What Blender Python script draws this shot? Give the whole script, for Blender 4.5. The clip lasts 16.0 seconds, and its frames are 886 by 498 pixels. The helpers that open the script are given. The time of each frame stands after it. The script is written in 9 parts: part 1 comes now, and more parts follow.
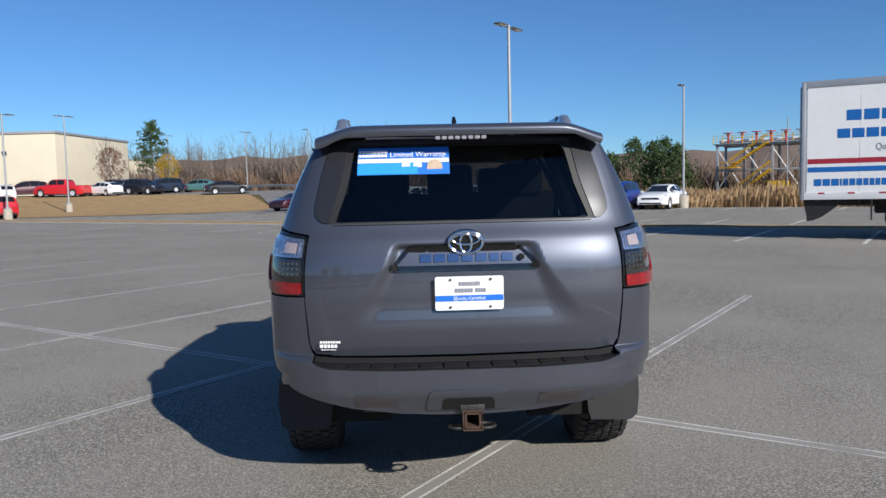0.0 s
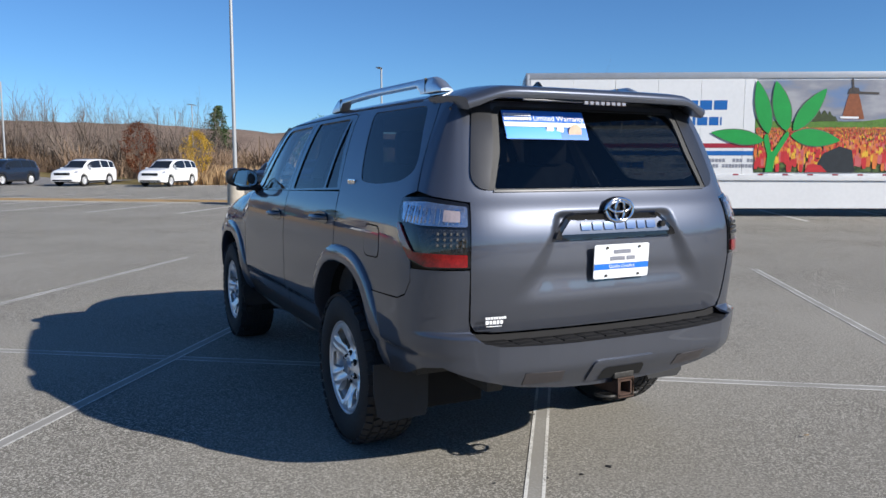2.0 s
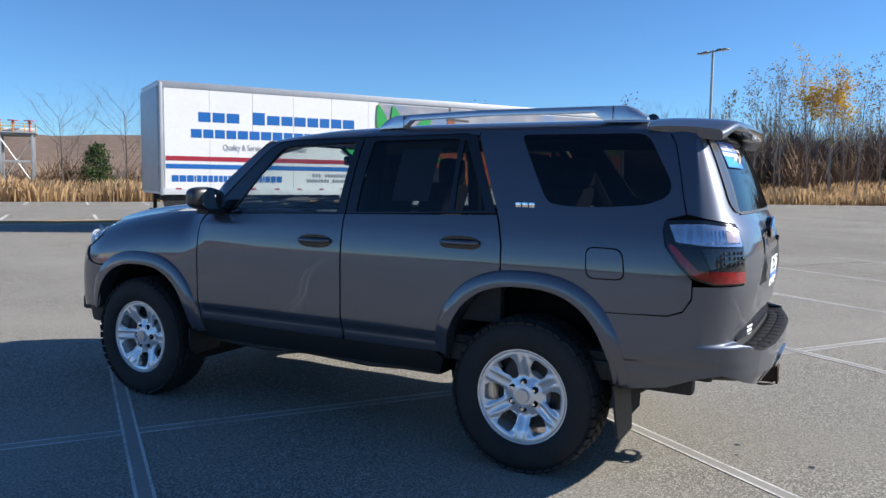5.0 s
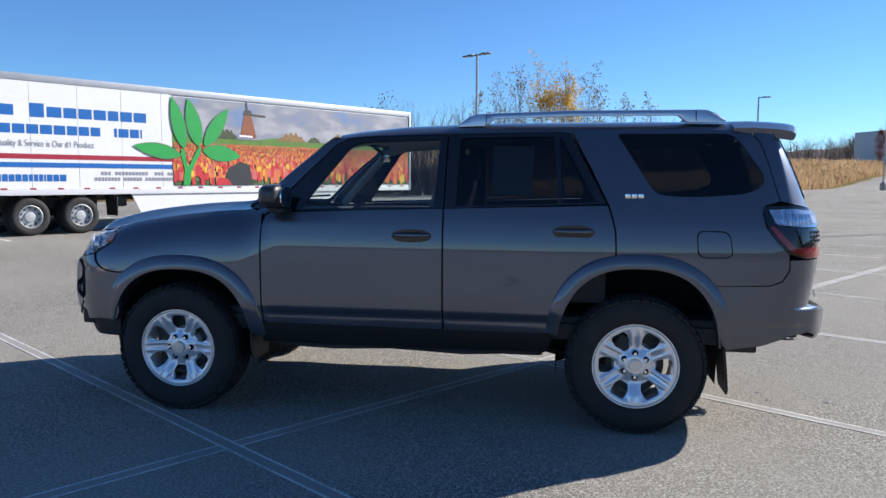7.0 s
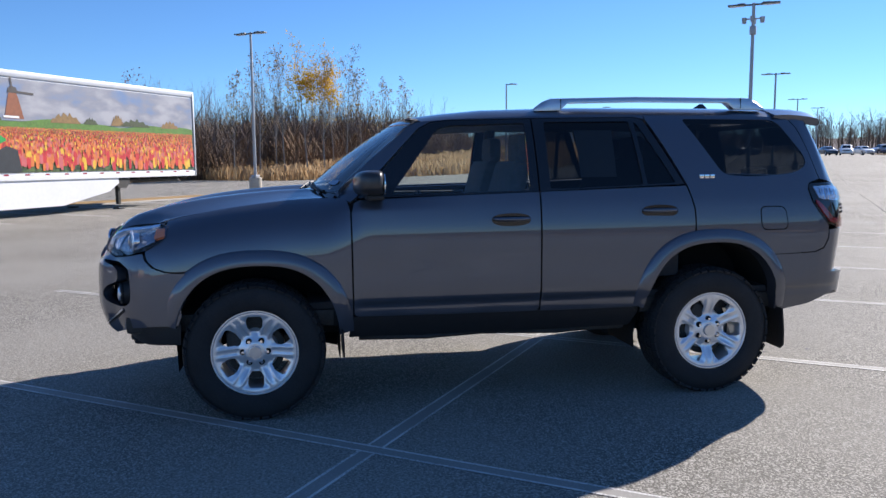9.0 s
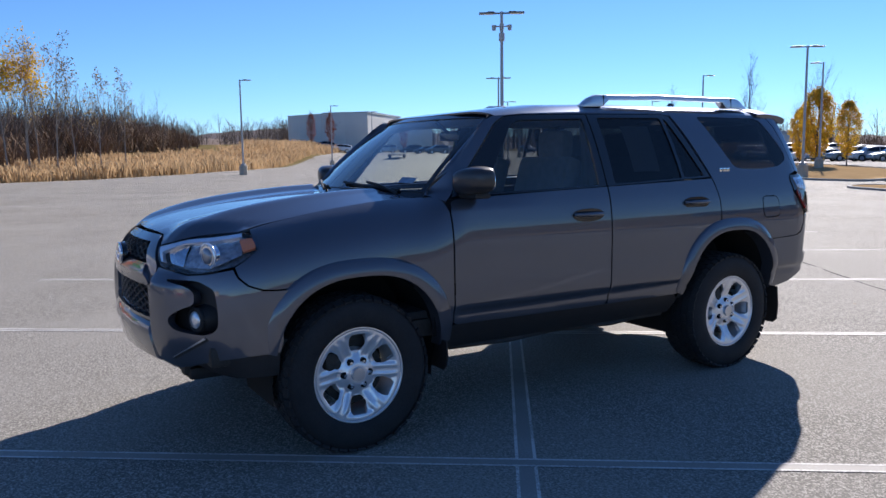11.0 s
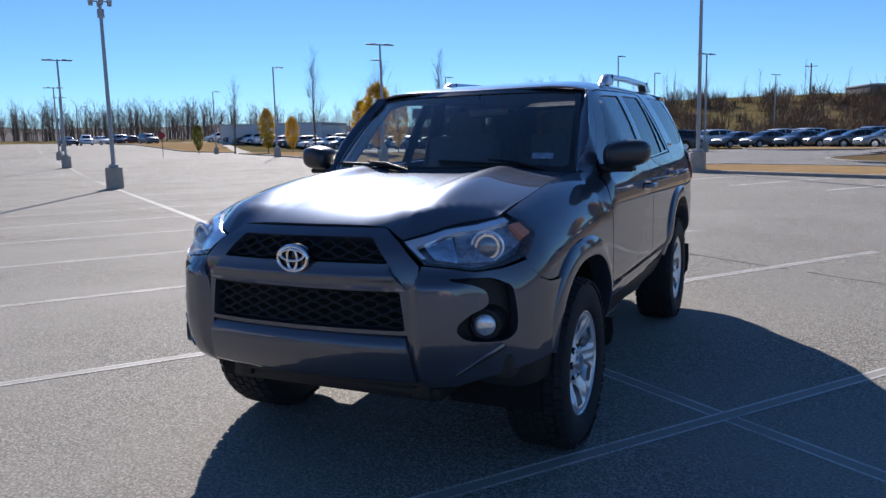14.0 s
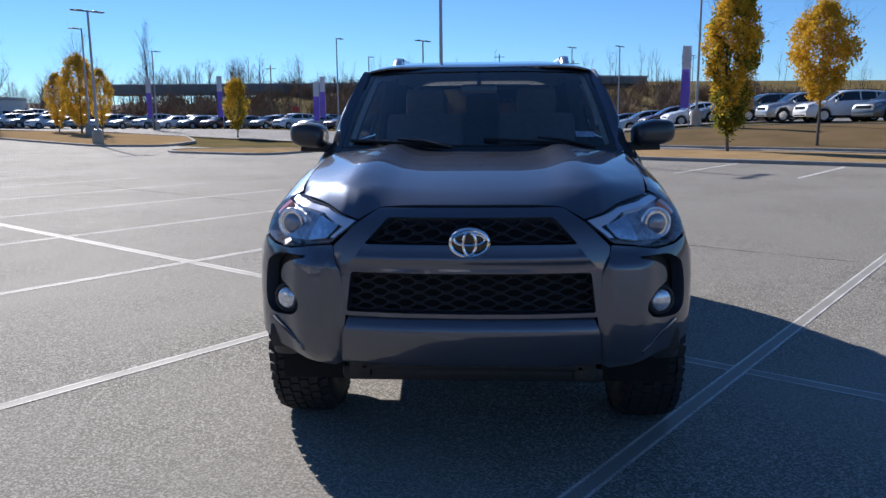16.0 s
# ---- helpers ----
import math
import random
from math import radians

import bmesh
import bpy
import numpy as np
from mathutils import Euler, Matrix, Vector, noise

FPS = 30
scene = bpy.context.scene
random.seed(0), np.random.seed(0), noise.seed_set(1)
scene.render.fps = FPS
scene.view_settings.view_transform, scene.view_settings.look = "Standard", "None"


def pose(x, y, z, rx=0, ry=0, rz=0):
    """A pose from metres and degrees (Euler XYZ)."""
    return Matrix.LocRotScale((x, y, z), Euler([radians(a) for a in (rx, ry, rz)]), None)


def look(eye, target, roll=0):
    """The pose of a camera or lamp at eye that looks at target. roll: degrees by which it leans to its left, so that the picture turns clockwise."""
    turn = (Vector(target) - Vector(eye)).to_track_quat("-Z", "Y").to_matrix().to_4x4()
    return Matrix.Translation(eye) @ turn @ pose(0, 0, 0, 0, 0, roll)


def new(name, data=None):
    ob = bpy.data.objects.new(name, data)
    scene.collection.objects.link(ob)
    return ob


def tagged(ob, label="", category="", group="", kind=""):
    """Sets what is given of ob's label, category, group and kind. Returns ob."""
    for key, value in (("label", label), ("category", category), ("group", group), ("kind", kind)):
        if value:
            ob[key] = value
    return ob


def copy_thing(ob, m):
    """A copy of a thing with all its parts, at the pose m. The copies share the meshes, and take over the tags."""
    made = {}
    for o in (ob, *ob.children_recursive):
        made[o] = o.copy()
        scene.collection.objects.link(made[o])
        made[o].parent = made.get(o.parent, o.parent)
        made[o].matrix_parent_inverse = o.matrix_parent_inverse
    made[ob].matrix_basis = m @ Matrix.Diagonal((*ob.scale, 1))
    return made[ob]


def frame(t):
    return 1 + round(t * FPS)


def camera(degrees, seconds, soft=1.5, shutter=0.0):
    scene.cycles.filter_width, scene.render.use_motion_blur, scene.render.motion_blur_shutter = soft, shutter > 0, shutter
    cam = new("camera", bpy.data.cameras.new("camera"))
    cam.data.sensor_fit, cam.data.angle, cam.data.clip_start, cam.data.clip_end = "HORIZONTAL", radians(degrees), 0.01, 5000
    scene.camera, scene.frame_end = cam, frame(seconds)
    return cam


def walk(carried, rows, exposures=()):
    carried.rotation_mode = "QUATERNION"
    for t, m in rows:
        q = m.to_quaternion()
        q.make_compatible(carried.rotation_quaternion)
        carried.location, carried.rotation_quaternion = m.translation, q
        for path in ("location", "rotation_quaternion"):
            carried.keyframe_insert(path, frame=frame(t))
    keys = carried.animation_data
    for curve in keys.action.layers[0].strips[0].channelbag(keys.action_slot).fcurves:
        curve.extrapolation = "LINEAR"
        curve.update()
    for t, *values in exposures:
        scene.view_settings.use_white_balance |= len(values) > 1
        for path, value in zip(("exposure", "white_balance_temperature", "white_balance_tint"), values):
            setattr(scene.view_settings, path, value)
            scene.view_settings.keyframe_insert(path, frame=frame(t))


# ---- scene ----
cam = camera(60.1, 16.0)
PATH = [
    (0, (-0.227, -5.831, 1.488), (-0.15, -3.838, 1.331), -1.3),
    (0.5, (-0.751, -5.769, 1.492), (-0.47, -3.796, 1.323), -1.0),
    (1, (-1.222, -5.585, 1.469), (-0.736, -3.655, 1.282), -0.6),
    (1.5, (-1.732, -5.37, 1.46), (-1.039, -3.506, 1.253), -0.2),
    (2, (-2.218, -5.118, 1.451), (-1.324, -3.343, 1.229), 0.1),
    (2.5, (-2.659, -4.797, 1.461), (-1.58, -3.129, 1.228), 0.2),
    (3, (-3.133, -4.526, 1.474), (-1.884, -2.982, 1.239), 0.4),
    (3.5, (-3.516, -4.143, 1.459), (-2.115, -2.734, 1.235), 0.6),
    (4, (-3.902, -3.756, 1.467), (-2.371, -2.487, 1.257), 0.7),
    (4.5, (-4.168, -3.339, 1.456), (-2.523, -2.218, 1.266), 0.8),
    (4.7, (-4.268, -3.141, 1.478), (-2.578, -2.088, 1.293), 0.8),
    (6.8, (-5.272, -1.195, 1.448), (-3.319, -0.807, 1.268), 0.2),
    (7, (-5.313, -0.991, 1.455), (-3.347, -0.675, 1.271), 0.2),
    (7.5, (-5.409, -0.486, 1.45), (-3.424, -0.343, 1.247), 0.0),
    (8, (-5.417, 0.022, 1.438), (-3.429, -0.001, 1.221), -0.2),
    (8.5, (-5.35, 0.543, 1.447), (-3.371, 0.361, 1.223), -0.4),
    (9, (-5.276, 1.091, 1.465), (-3.32, 0.741, 1.236), -0.4),
    (9.2, (-5.214, 1.291, 1.455), (-3.271, 0.877, 1.22), -0.6),
    (11.3, (-4.137, 3.21, 1.471), (-2.5, 2.084, 1.239), -0.9),
    (11.5, (-4.012, 3.365, 1.461), (-2.417, 2.179, 1.234), -1.1),
    (12, (-3.632, 3.721, 1.463), (-2.151, 2.396, 1.231), -1.2),
    (12.5, (-3.233, 4.073, 1.449), (-1.884, 2.616, 1.207), -1.1),
    (13, (-2.748, 4.332, 1.433), (-1.547, 2.752, 1.18), -0.8),
    (13.5, (-2.28, 4.597, 1.433), (-1.245, 2.907, 1.166), -0.9),
    (14, (-1.835, 4.793, 1.438), (-0.981, 3.007, 1.155), -1.4),
    (14.5, (-1.359, 4.924, 1.445), (-0.705, 3.059, 1.138), -1.6),
    (15, (-0.881, 5.036, 1.452), (-0.436, 3.114, 1.124), -1.4),
    (15.5, (-0.432, 5.044, 1.44), (-0.169, 3.09, 1.1), -1.0),
    (16, (-0.082, 5.087, 1.442), (0.046, 3.12, 1.1), -0.5),
]
EXPOSURES = [(0, .28, 6500, 9), (2, .49, 6550, 9), (4, .80, 6600, 9), (8, .85, 6520, 12), (11, .74, 6500, 16), (13.5, .47, 6450, 15), (16, .49, 6400, 13)]
walk(cam, [(t, look(eye, target, roll)) for t, eye, target, roll in PATH], EXPOSURES)

# ---- world, sun, exposure ----
SUN_TO = Vector((0.555, -0.832, 0.548)).normalized()
world = bpy.data.worlds.new("sky_world")
scene.world = world
world.use_nodes = True
wn = world.node_tree
wn.nodes.clear()
w_out = wn.nodes.new("ShaderNodeOutputWorld")
w_bg = wn.nodes.new("ShaderNodeBackground")
w_sky = wn.nodes.new("ShaderNodeTexSky")
w_sky.sky_type = "NISHITA"
w_sky.sun_disc = False
w_sky.sun_elevation = math.asin(SUN_TO.z)
w_sky.sun_rotation = math.atan2(SUN_TO.x, SUN_TO.y)
w_sky.altitude = 1500
w_sky.air_density = 1.0
w_sky.dust_density = 0.0
w_sky.ozone_density = 6.5
w_bg.inputs[1].default_value = 0.083
w_mul = wn.nodes.new("ShaderNodeMix")
w_mul.data_type = "RGBA"
w_mul.blend_type = "MULTIPLY"
w_mul.inputs[0].default_value = 1.0
w_mul.inputs[7].default_value = (0.72, 0.925, 1.06, 1)
wn.links.new(w_sky.outputs[0], w_mul.inputs[6])
wn.links.new(w_mul.outputs[2], w_bg.inputs[0])
wn.links.new(w_bg.outputs[0], w_out.inputs[0])

sun_data = bpy.data.lights.new("sun", "SUN")
sun_data.energy = 5.0
sun_data.angle = radians(0.55)
sun_data.color = (1.0, 0.955, 0.895)
sun_ob = new("sun", sun_data)
sun_ob.matrix_world = look((60, -90, 62), Vector((60, -90, 62)) - SUN_TO)

# ---- materials ----
MATS = {}


def material(name, color, rough=0.5, metal=0.0, coat=0.0, var=0.0, scale=6.0, bump=0.0, bump_scale=60.0, spec=0.5,
             trans=0.0, ior=1.45, alpha=1.0, dark=None, fine=None, stretch=None, island=0.0, obj_rand=0.0, emit=None, coat_rough=0.03, coat_ior=1.5, tint=None):
    """A procedural surface: colour varied at two scales, fine relief."""
    if name in MATS:
        return MATS[name]
    m = bpy.data.materials.new(name)
    m.use_nodes = True
    t = m.node_tree
    b = t.nodes["Principled BSDF"]
    b.inputs["Base Color"].default_value = (*color, 1)
    b.inputs["Roughness"].default_value = rough
    b.inputs["Metallic"].default_value = metal
    b.inputs["Coat Weight"].default_value = coat
    b.inputs["Coat Roughness"].default_value = coat_rough
    b.inputs["Coat IOR"].default_value = coat_ior
    b.inputs["Specular IOR Level"].default_value = spec
    b.inputs["IOR"].default_value = ior
    if tint:
        b.inputs["Specular Tint"].default_value = (*tint, 1)
    b.inputs["Transmission Weight"].default_value = trans
    b.inputs["Alpha"].default_value = alpha
    if emit:
        b.inputs["Emission Color"].default_value = (*emit[:3], 1)
        b.inputs["Emission Strength"].default_value = emit[3]
    co = t.nodes.new("ShaderNodeTexCoord")
    src = co.outputs["Object"]
    if stretch:
        mp = t.nodes.new("ShaderNodeMapping")
        mp.inputs["Scale"].default_value = stretch
        t.links.new(src, mp.inputs["Vector"])
        src = mp.outputs["Vector"]
    if var > 0 or dark:
        n1 = t.nodes.new("ShaderNodeTexNoise")
        n1.inputs["Scale"].default_value = scale
        n1.inputs["Detail"].default_value = 6
        n2 = t.nodes.new("ShaderNodeTexNoise")
        n2.inputs["Scale"].default_value = fine or scale * 12
        n2.inputs["Detail"].default_value = 3
        t.links.new(src, n1.inputs["Vector"])
        t.links.new(src, n2.inputs["Vector"])
        add = t.nodes.new("ShaderNodeMath")
        add.operation = "ADD"
        t.links.new(n1.outputs[0], add.inputs[0])
        t.links.new(n2.outputs[0], add.inputs[1])
        fac = add.outputs[0]
        if island or obj_rand:
            r = t.nodes.new("ShaderNodeNewGeometry" if island else "ShaderNodeObjectInfo")
            mul = t.nodes.new("ShaderNodeMath")
            mul.operation = "MULTIPLY_ADD"
            mul.inputs[1].default_value = island or obj_rand
            t.links.new(r.outputs["Random Per Island" if island else "Random"], mul.inputs[0])
            t.links.new(fac, mul.inputs[2])
            fac = mul.outputs[0]
        ramp = t.nodes.new("ShaderNodeMapRange")
        ramp.inputs["From Min"].default_value = 0.6
        ramp.inputs["From Max"].default_value = 1.4 + (island or obj_rand)
        t.links.new(fac, ramp.inputs["Value"])
        mix = t.nodes.new("ShaderNodeMix")
        mix.data_type = "RGBA"
        lo = dark or tuple(c * (1 - var) for c in color)
        hi = color if dark else tuple(min(1, c * (1 + var)) for c in color)
        mix.inputs[6].default_value = (*lo, 1)
        mix.inputs[7].default_value = (*hi, 1)
        t.links.new(ramp.outputs[0], mix.inputs[0])
        t.links.new(mix.outputs[2], b.inputs["Base Color"])
    if bump > 0:
        n3 = t.nodes.new("ShaderNodeTexNoise")
        n3.inputs["Scale"].default_value = bump_scale
        n3.inputs["Detail"].default_value = 4
        t.links.new(src, n3.inputs["Vector"])
        bp = t.nodes.new("ShaderNodeBump")
        bp.inputs["Strength"].default_value = bump
        bp.inputs["Distance"].default_value = 0.01
        t.links.new(n3.outputs[0], bp.inputs["Height"])
        t.links.new(bp.outputs[0], b.inputs["Normal"])
    MATS[name] = m
    return m


def asphalt(name, base, light, crack):
    """Worn asphalt: pale stones in dark binder, broad stains, fine relief."""
    m = bpy.data.materials.new(name)
    m.use_nodes = True
    t = m.node_tree
    b = t.nodes["Principled BSDF"]
    b.inputs["Roughness"].default_value = 0.82
    b.inputs["Specular IOR Level"].default_value = 0.14
    co = t.nodes.new("ShaderNodeTexCoord")

    def noise_tex(scale, detail, rough=0.55):
        n = t.nodes.new("ShaderNodeTexNoise")
        n.inputs["Scale"].default_value = scale
        n.inputs["Detail"].default_value = detail
        n.inputs["Roughness"].default_value = rough
        t.links.new(co.outputs["Object"], n.inputs["Vector"])
        return n.outputs[0]

    def ramp_of(src, a, z):
        r = t.nodes.new("ShaderNodeMapRange")
        r.inputs["From Min"].default_value = a
        r.inputs["From Max"].default_value = z
        t.links.new(src, r.inputs["Value"])
        return r.outputs[0]

    def mix_of(fac, one, two):
        x = t.nodes.new("ShaderNodeMix")
        x.data_type = "RGBA"
        t.links.new(fac, x.inputs[0])
        for k, v in ((6, one), (7, two)):
            if isinstance(v, tuple):
                x.inputs[k].default_value = (*v, 1)
            else:
                t.links.new(v, x.inputs[k])
        return x.outputs[2]

    vor = t.nodes.new("ShaderNodeTexVoronoi")
    vor.inputs["Scale"].default_value = 128
    t.links.new(co.outputs["Object"], vor.inputs["Vector"])
    sep = t.nodes.new("ShaderNodeSeparateColor")
    t.links.new(vor.outputs["Color"], sep.inputs[0])
    stones = ramp_of(sep.outputs[0], 0.45, 0.97)
    fine = mix_of(stones, tuple(c * 0.72 for c in base), tuple(min(1, c * 1.22) for c in light))
    broad = ramp_of(noise_tex(0.35, 5), 0.35, 0.68)
    col = mix_of(broad, fine, mix_of(ramp_of(noise_tex(70, 2), 0.3, 0.7), base, light))
    stain = ramp_of(noise_tex(0.09, 7, 0.62), 0.56, 0.72)
    st = t.nodes.new("ShaderNodeMath")
    st.operation = "MULTIPLY"
    st.inputs[1].default_value = 0.35
    t.links.new(stain, st.inputs[0])
    col = mix_of(st.outputs[0], col, tuple(c * 0.7 for c in base))
    if crack:
        dist = t.nodes.new("ShaderNodeTexVoronoi")
        dist.feature = "DISTANCE_TO_EDGE"
        dist.inputs["Scale"].default_value = 0.11
        warp = t.nodes.new("ShaderNodeMix")
        warp.data_type = "VECTOR"
        warp.inputs[0].default_value = 0.08
        wnz = t.nodes.new("ShaderNodeTexNoise")
        wnz.inputs["Scale"].default_value = 0.7
        wnz.inputs["Detail"].default_value = 8
        t.links.new(co.outputs["Object"], wnz.inputs["Vector"])
        add = t.nodes.new("ShaderNodeVectorMath")
        add.operation = "MULTIPLY_ADD"
        add.inputs[1].default_value = (3, 3, 0)
        t.links.new(wnz.outputs["Color"], add.inputs[0])
        t.links.new(co.outputs["Object"], add.inputs[2])
        t.links.new(add.outputs[0], dist.inputs["Vector"])
        cr = ramp_of(dist.outputs["Distance"], 0.0, 0.0022)
        col = mix_of(cr, tuple(c * 0.45 for c in base), col)
    t.links.new(col, b.inputs["Base Color"])
    bp = t.nodes.new("ShaderNodeBump")
    bp.inputs["Strength"].default_value = 0.8
    bp.inputs["Distance"].default_value = 0.006
    t.links.new(stones, bp.inputs["Height"])
    t.links.new(bp.outputs[0], b.inputs["Normal"])
    MATS[name] = m
    return m


def line_paint(name, color, under, keep):
    """Thin road paint, worn through to the asphalt."""
    m = bpy.data.materials.new(name)
    m.use_nodes = True
    t = m.node_tree
    b = t.nodes["Principled BSDF"]
    b.inputs["Roughness"].default_value = 0.75
    co = t.nodes.new("ShaderNodeTexCoord")
    fac = None
    for scale, det in ((85, 3), (2.2, 5)):
        n = t.nodes.new("ShaderNodeTexNoise")
        n.inputs["Scale"].default_value = scale
        n.inputs["Detail"].default_value = det
        t.links.new(co.outputs["Object"], n.inputs["Vector"])
        if fac is None:
            fac = n.outputs[0]
        else:
            a = t.nodes.new("ShaderNodeMath")
            a.operation = "ADD"
            t.links.new(fac, a.inputs[0])
            t.links.new(n.outputs[0], a.inputs[1])
            fac = a.outputs[0]
    r = t.nodes.new("ShaderNodeMapRange")
    r.inputs["From Min"].default_value = keep
    r.inputs["From Max"].default_value = keep + 0.22
    t.links.new(fac, r.inputs["Value"])
    x = t.nodes.new("ShaderNodeMix")
    x.data_type = "RGBA"
    x.inputs[6].default_value = (*under, 1)
    x.inputs[7].default_value = (*color, 1)
    t.links.new(r.outputs[0], x.inputs[0])
    t.links.new(x.outputs[2], b.inputs["Base Color"])
    MATS[name] = m
    return m


def glass(name, tint, shade, rough=0.0, low=0.06, high=0.85):
    """Car glass: a see-through pane with a clear mirror gloss; shade is how much of what lies behind is lost."""
    m = bpy.data.materials.new(name)
    m.use_nodes = True
    t = m.node_tree
    t.nodes.clear()
    out = t.nodes.new("ShaderNodeOutputMaterial")
    mix = t.nodes.new("ShaderNodeMixShader")
    tr = t.nodes.new("ShaderNodeBsdfTransparent")
    tr.inputs[0].default_value = (*[c * (1 - shade) for c in tint], 1)
    gl = t.nodes.new("ShaderNodeBsdfGlossy")
    gl.inputs["Roughness"].default_value = rough
    fr = t.nodes.new("ShaderNodeLayerWeight")
    fr.inputs[0].default_value = 0.5
    pw = t.nodes.new("ShaderNodeMath")
    pw.operation = "POWER"
    pw.inputs[1].default_value = 4.5
    ma = t.nodes.new("ShaderNodeMath")
    ma.operation = "MULTIPLY_ADD"
    ma.inputs[1].default_value = high
    ma.inputs[2].default_value = low
    t.links.new(fr.outputs["Facing"], pw.inputs[0])
    t.links.new(pw.outputs[0], ma.inputs[0])
    t.links.new(ma.outputs[0], mix.inputs[0])
    t.links.new(tr.outputs[0], mix.inputs[1])
    t.links.new(gl.outputs[0], mix.inputs[2])
    t.links.new(mix.outputs[0], out.inputs[0])
    MATS[name] = m
    return m


def car_paint(name, color, metal=0.0, rough=0.35, coat=1.0, flake=0.0):
    return material("paint_" + name, color, rough=rough, metal=metal, coat=coat, coat_rough=0.02 if flake else 0.045, coat_ior=1.70 if flake else 1.5, spec=0.04 if flake else 0.5, var=0.06, scale=3.0, fine=900 if flake else 40,
                    tint=(0.45, 0.48, 0.54) if flake else None)


PAINT = car_paint("dark_grey_metallic", (0.088, 0.096, 0.120), metal=0.66, rough=0.41, flake=1)
BLACK_PLASTIC = material("black_plastic", (0.014, 0.014, 0.015), rough=0.55, var=0.25, scale=14, bump=0.12, bump_scale=420)
GLOSS_BLACK = material("gloss_black", (0.008, 0.008, 0.009), rough=0.12, coat=0.6)
# near-black colour that stands in for shade in gaps, wells and holes
SHADE_BLACK = material("dark_void", (0.006, 0.006, 0.006), rough=0.9)
CHROME = material("chrome", (0.82, 0.83, 0.85), rough=0.07, metal=1.0)
SATIN = material("satin_silver", (0.62, 0.64, 0.67), rough=0.28, metal=0.85, coat=0.3, var=0.05, scale=20)
ALLOY = material("alloy", (0.80, 0.81, 0.83), rough=0.28, metal=0.6, coat=0.5, var=0.08, scale=18)
RUBBER = material("tyre_rubber", (0.018, 0.018, 0.019), rough=0.78, var=0.35, scale=9, bump=0.2, bump_scale=160)
RUST = material("rusty_steel", (0.085, 0.042, 0.027), rough=0.85, dark=(0.04, 0.028, 0.022), scale=26, bump=0.5, bump_scale=140)
STEEL_DARK = material("dark_steel", (0.045, 0.043, 0.04), rough=0.6, metal=0.4, var=0.4, scale=12, bump=0.3, bump_scale=70)
GALV = material("galvanised_steel", (0.42, 0.43, 0.44), rough=0.5, metal=0.5, var=0.12, scale=7)
RED_LENS = material("red_lens", (0.36, 0.010, 0.014), rough=0.10, coat=1.0, dark=(0.10, 0.004, 0.006), scale=38, fine=120)
AMBER_LENS = material("amber_lens", (0.86, 0.25, 0.10), rough=0.1, coat=1.0, var=0.1, scale=60)
CLEAR_LENS = glass("clear_lens", (0.98, 0.98, 1.0), 0.03, low=0.035, high=0.55)
GLASS_CLEAR = glass("glass_clear", (0.90, 0.96, 0.94), 0.05, low=0.085)
GLASS_DARK = glass("glass_privacy", (0.5, 0.54, 0.56), 0.66, low=0.045, high=0.8)
GLASS_FAR = material("far_glass", (0.012, 0.014, 0.016), rough=0.04, coat=0.5)
INTERIOR = material("interior_dark", (0.035, 0.035, 0.038), rough=0.85, var=0.3, scale=12)
SEAT_CLOTH = material("seat_cloth", (0.10, 0.10, 0.105), rough=0.95, var=0.3, scale=25, bump=0.3, bump_scale=300)
BEIGE_TRIM = material("pale_headliner", (0.30, 0.29, 0.27), rough=0.9, var=0.1, scale=20)
WHITE_GLOSS = material("white_print", (0.78, 0.79, 0.8), rough=0.35, var=0.04, scale=10)
BLUE_PRINT = material("blue_print", (0.02, 0.16, 0.62), rough=0.35, var=0.05, scale=10)
PALE_BLUE = material("pale_blue_print", (0.35, 0.55, 0.85), rough=0.35, var=0.05, scale=10)
GREY_PRINT = material("grey_print", (0.25, 0.26, 0.30), rough=0.4)
SKIN_TONE = material("beige_print", (0.55, 0.42, 0.30), rough=0.4, var=0.2, scale=30)
CONCRETE = material("concrete", (0.40, 0.36, 0.30), rough=0.9, var=0.25, scale=4, bump=0.4, bump_scale=50)
KERB = material("kerb_concrete", (0.33, 0.31, 0.28), rough=0.9, var=0.25, scale=2, bump=0.3, bump_scale=40)
POLE = material("pole_grey", (0.36, 0.37, 0.38), rough=0.45, metal=0.35, var=0.1, scale=3)
LAMP_HEAD = material("lamp_head", (0.11, 0.115, 0.12), rough=0.5, metal=0.3, var=0.1, scale=8)
ASPHALT = asphalt("asphalt_lot", (0.163, 0.152, 0.131), (0.430, 0.406, 0.358), False)
ASPHALT_FAR = asphalt("asphalt_road", (0.165, 0.158, 0.152), (0.30, 0.29, 0.28), False)
LINE = line_paint("worn_line_paint", (0.32, 0.31, 0.285), (0.262, 0.250, 0.226), 1.0)
LINE_EDGE = line_paint("worn_line_edge", (0.66, 0.65, 0.615), (0.33, 0.318, 0.295), 0.83)
GRASS_GROUND = material("dry_grass_ground", (0.26, 0.20, 0.10), rough=1.0, dark=(0.085, 0.075, 0.032), scale=0.35, fine=9, bump=0.9, bump_scale=14, spec=0)
STRIP_GRASS = material("strip_grass", (0.45, 0.31, 0.165), rough=1.0, dark=(0.24, 0.165, 0.09), scale=1.1, fine=22, bump=1.0, bump_scale=30, spec=0)
BANK_GRASS = material("bank_grass", (0.22, 0.15, 0.085), rough=1.0, dark=(0.11, 0.09, 0.05), scale=0.5, fine=14, bump=1.0, bump_scale=20, spec=0)


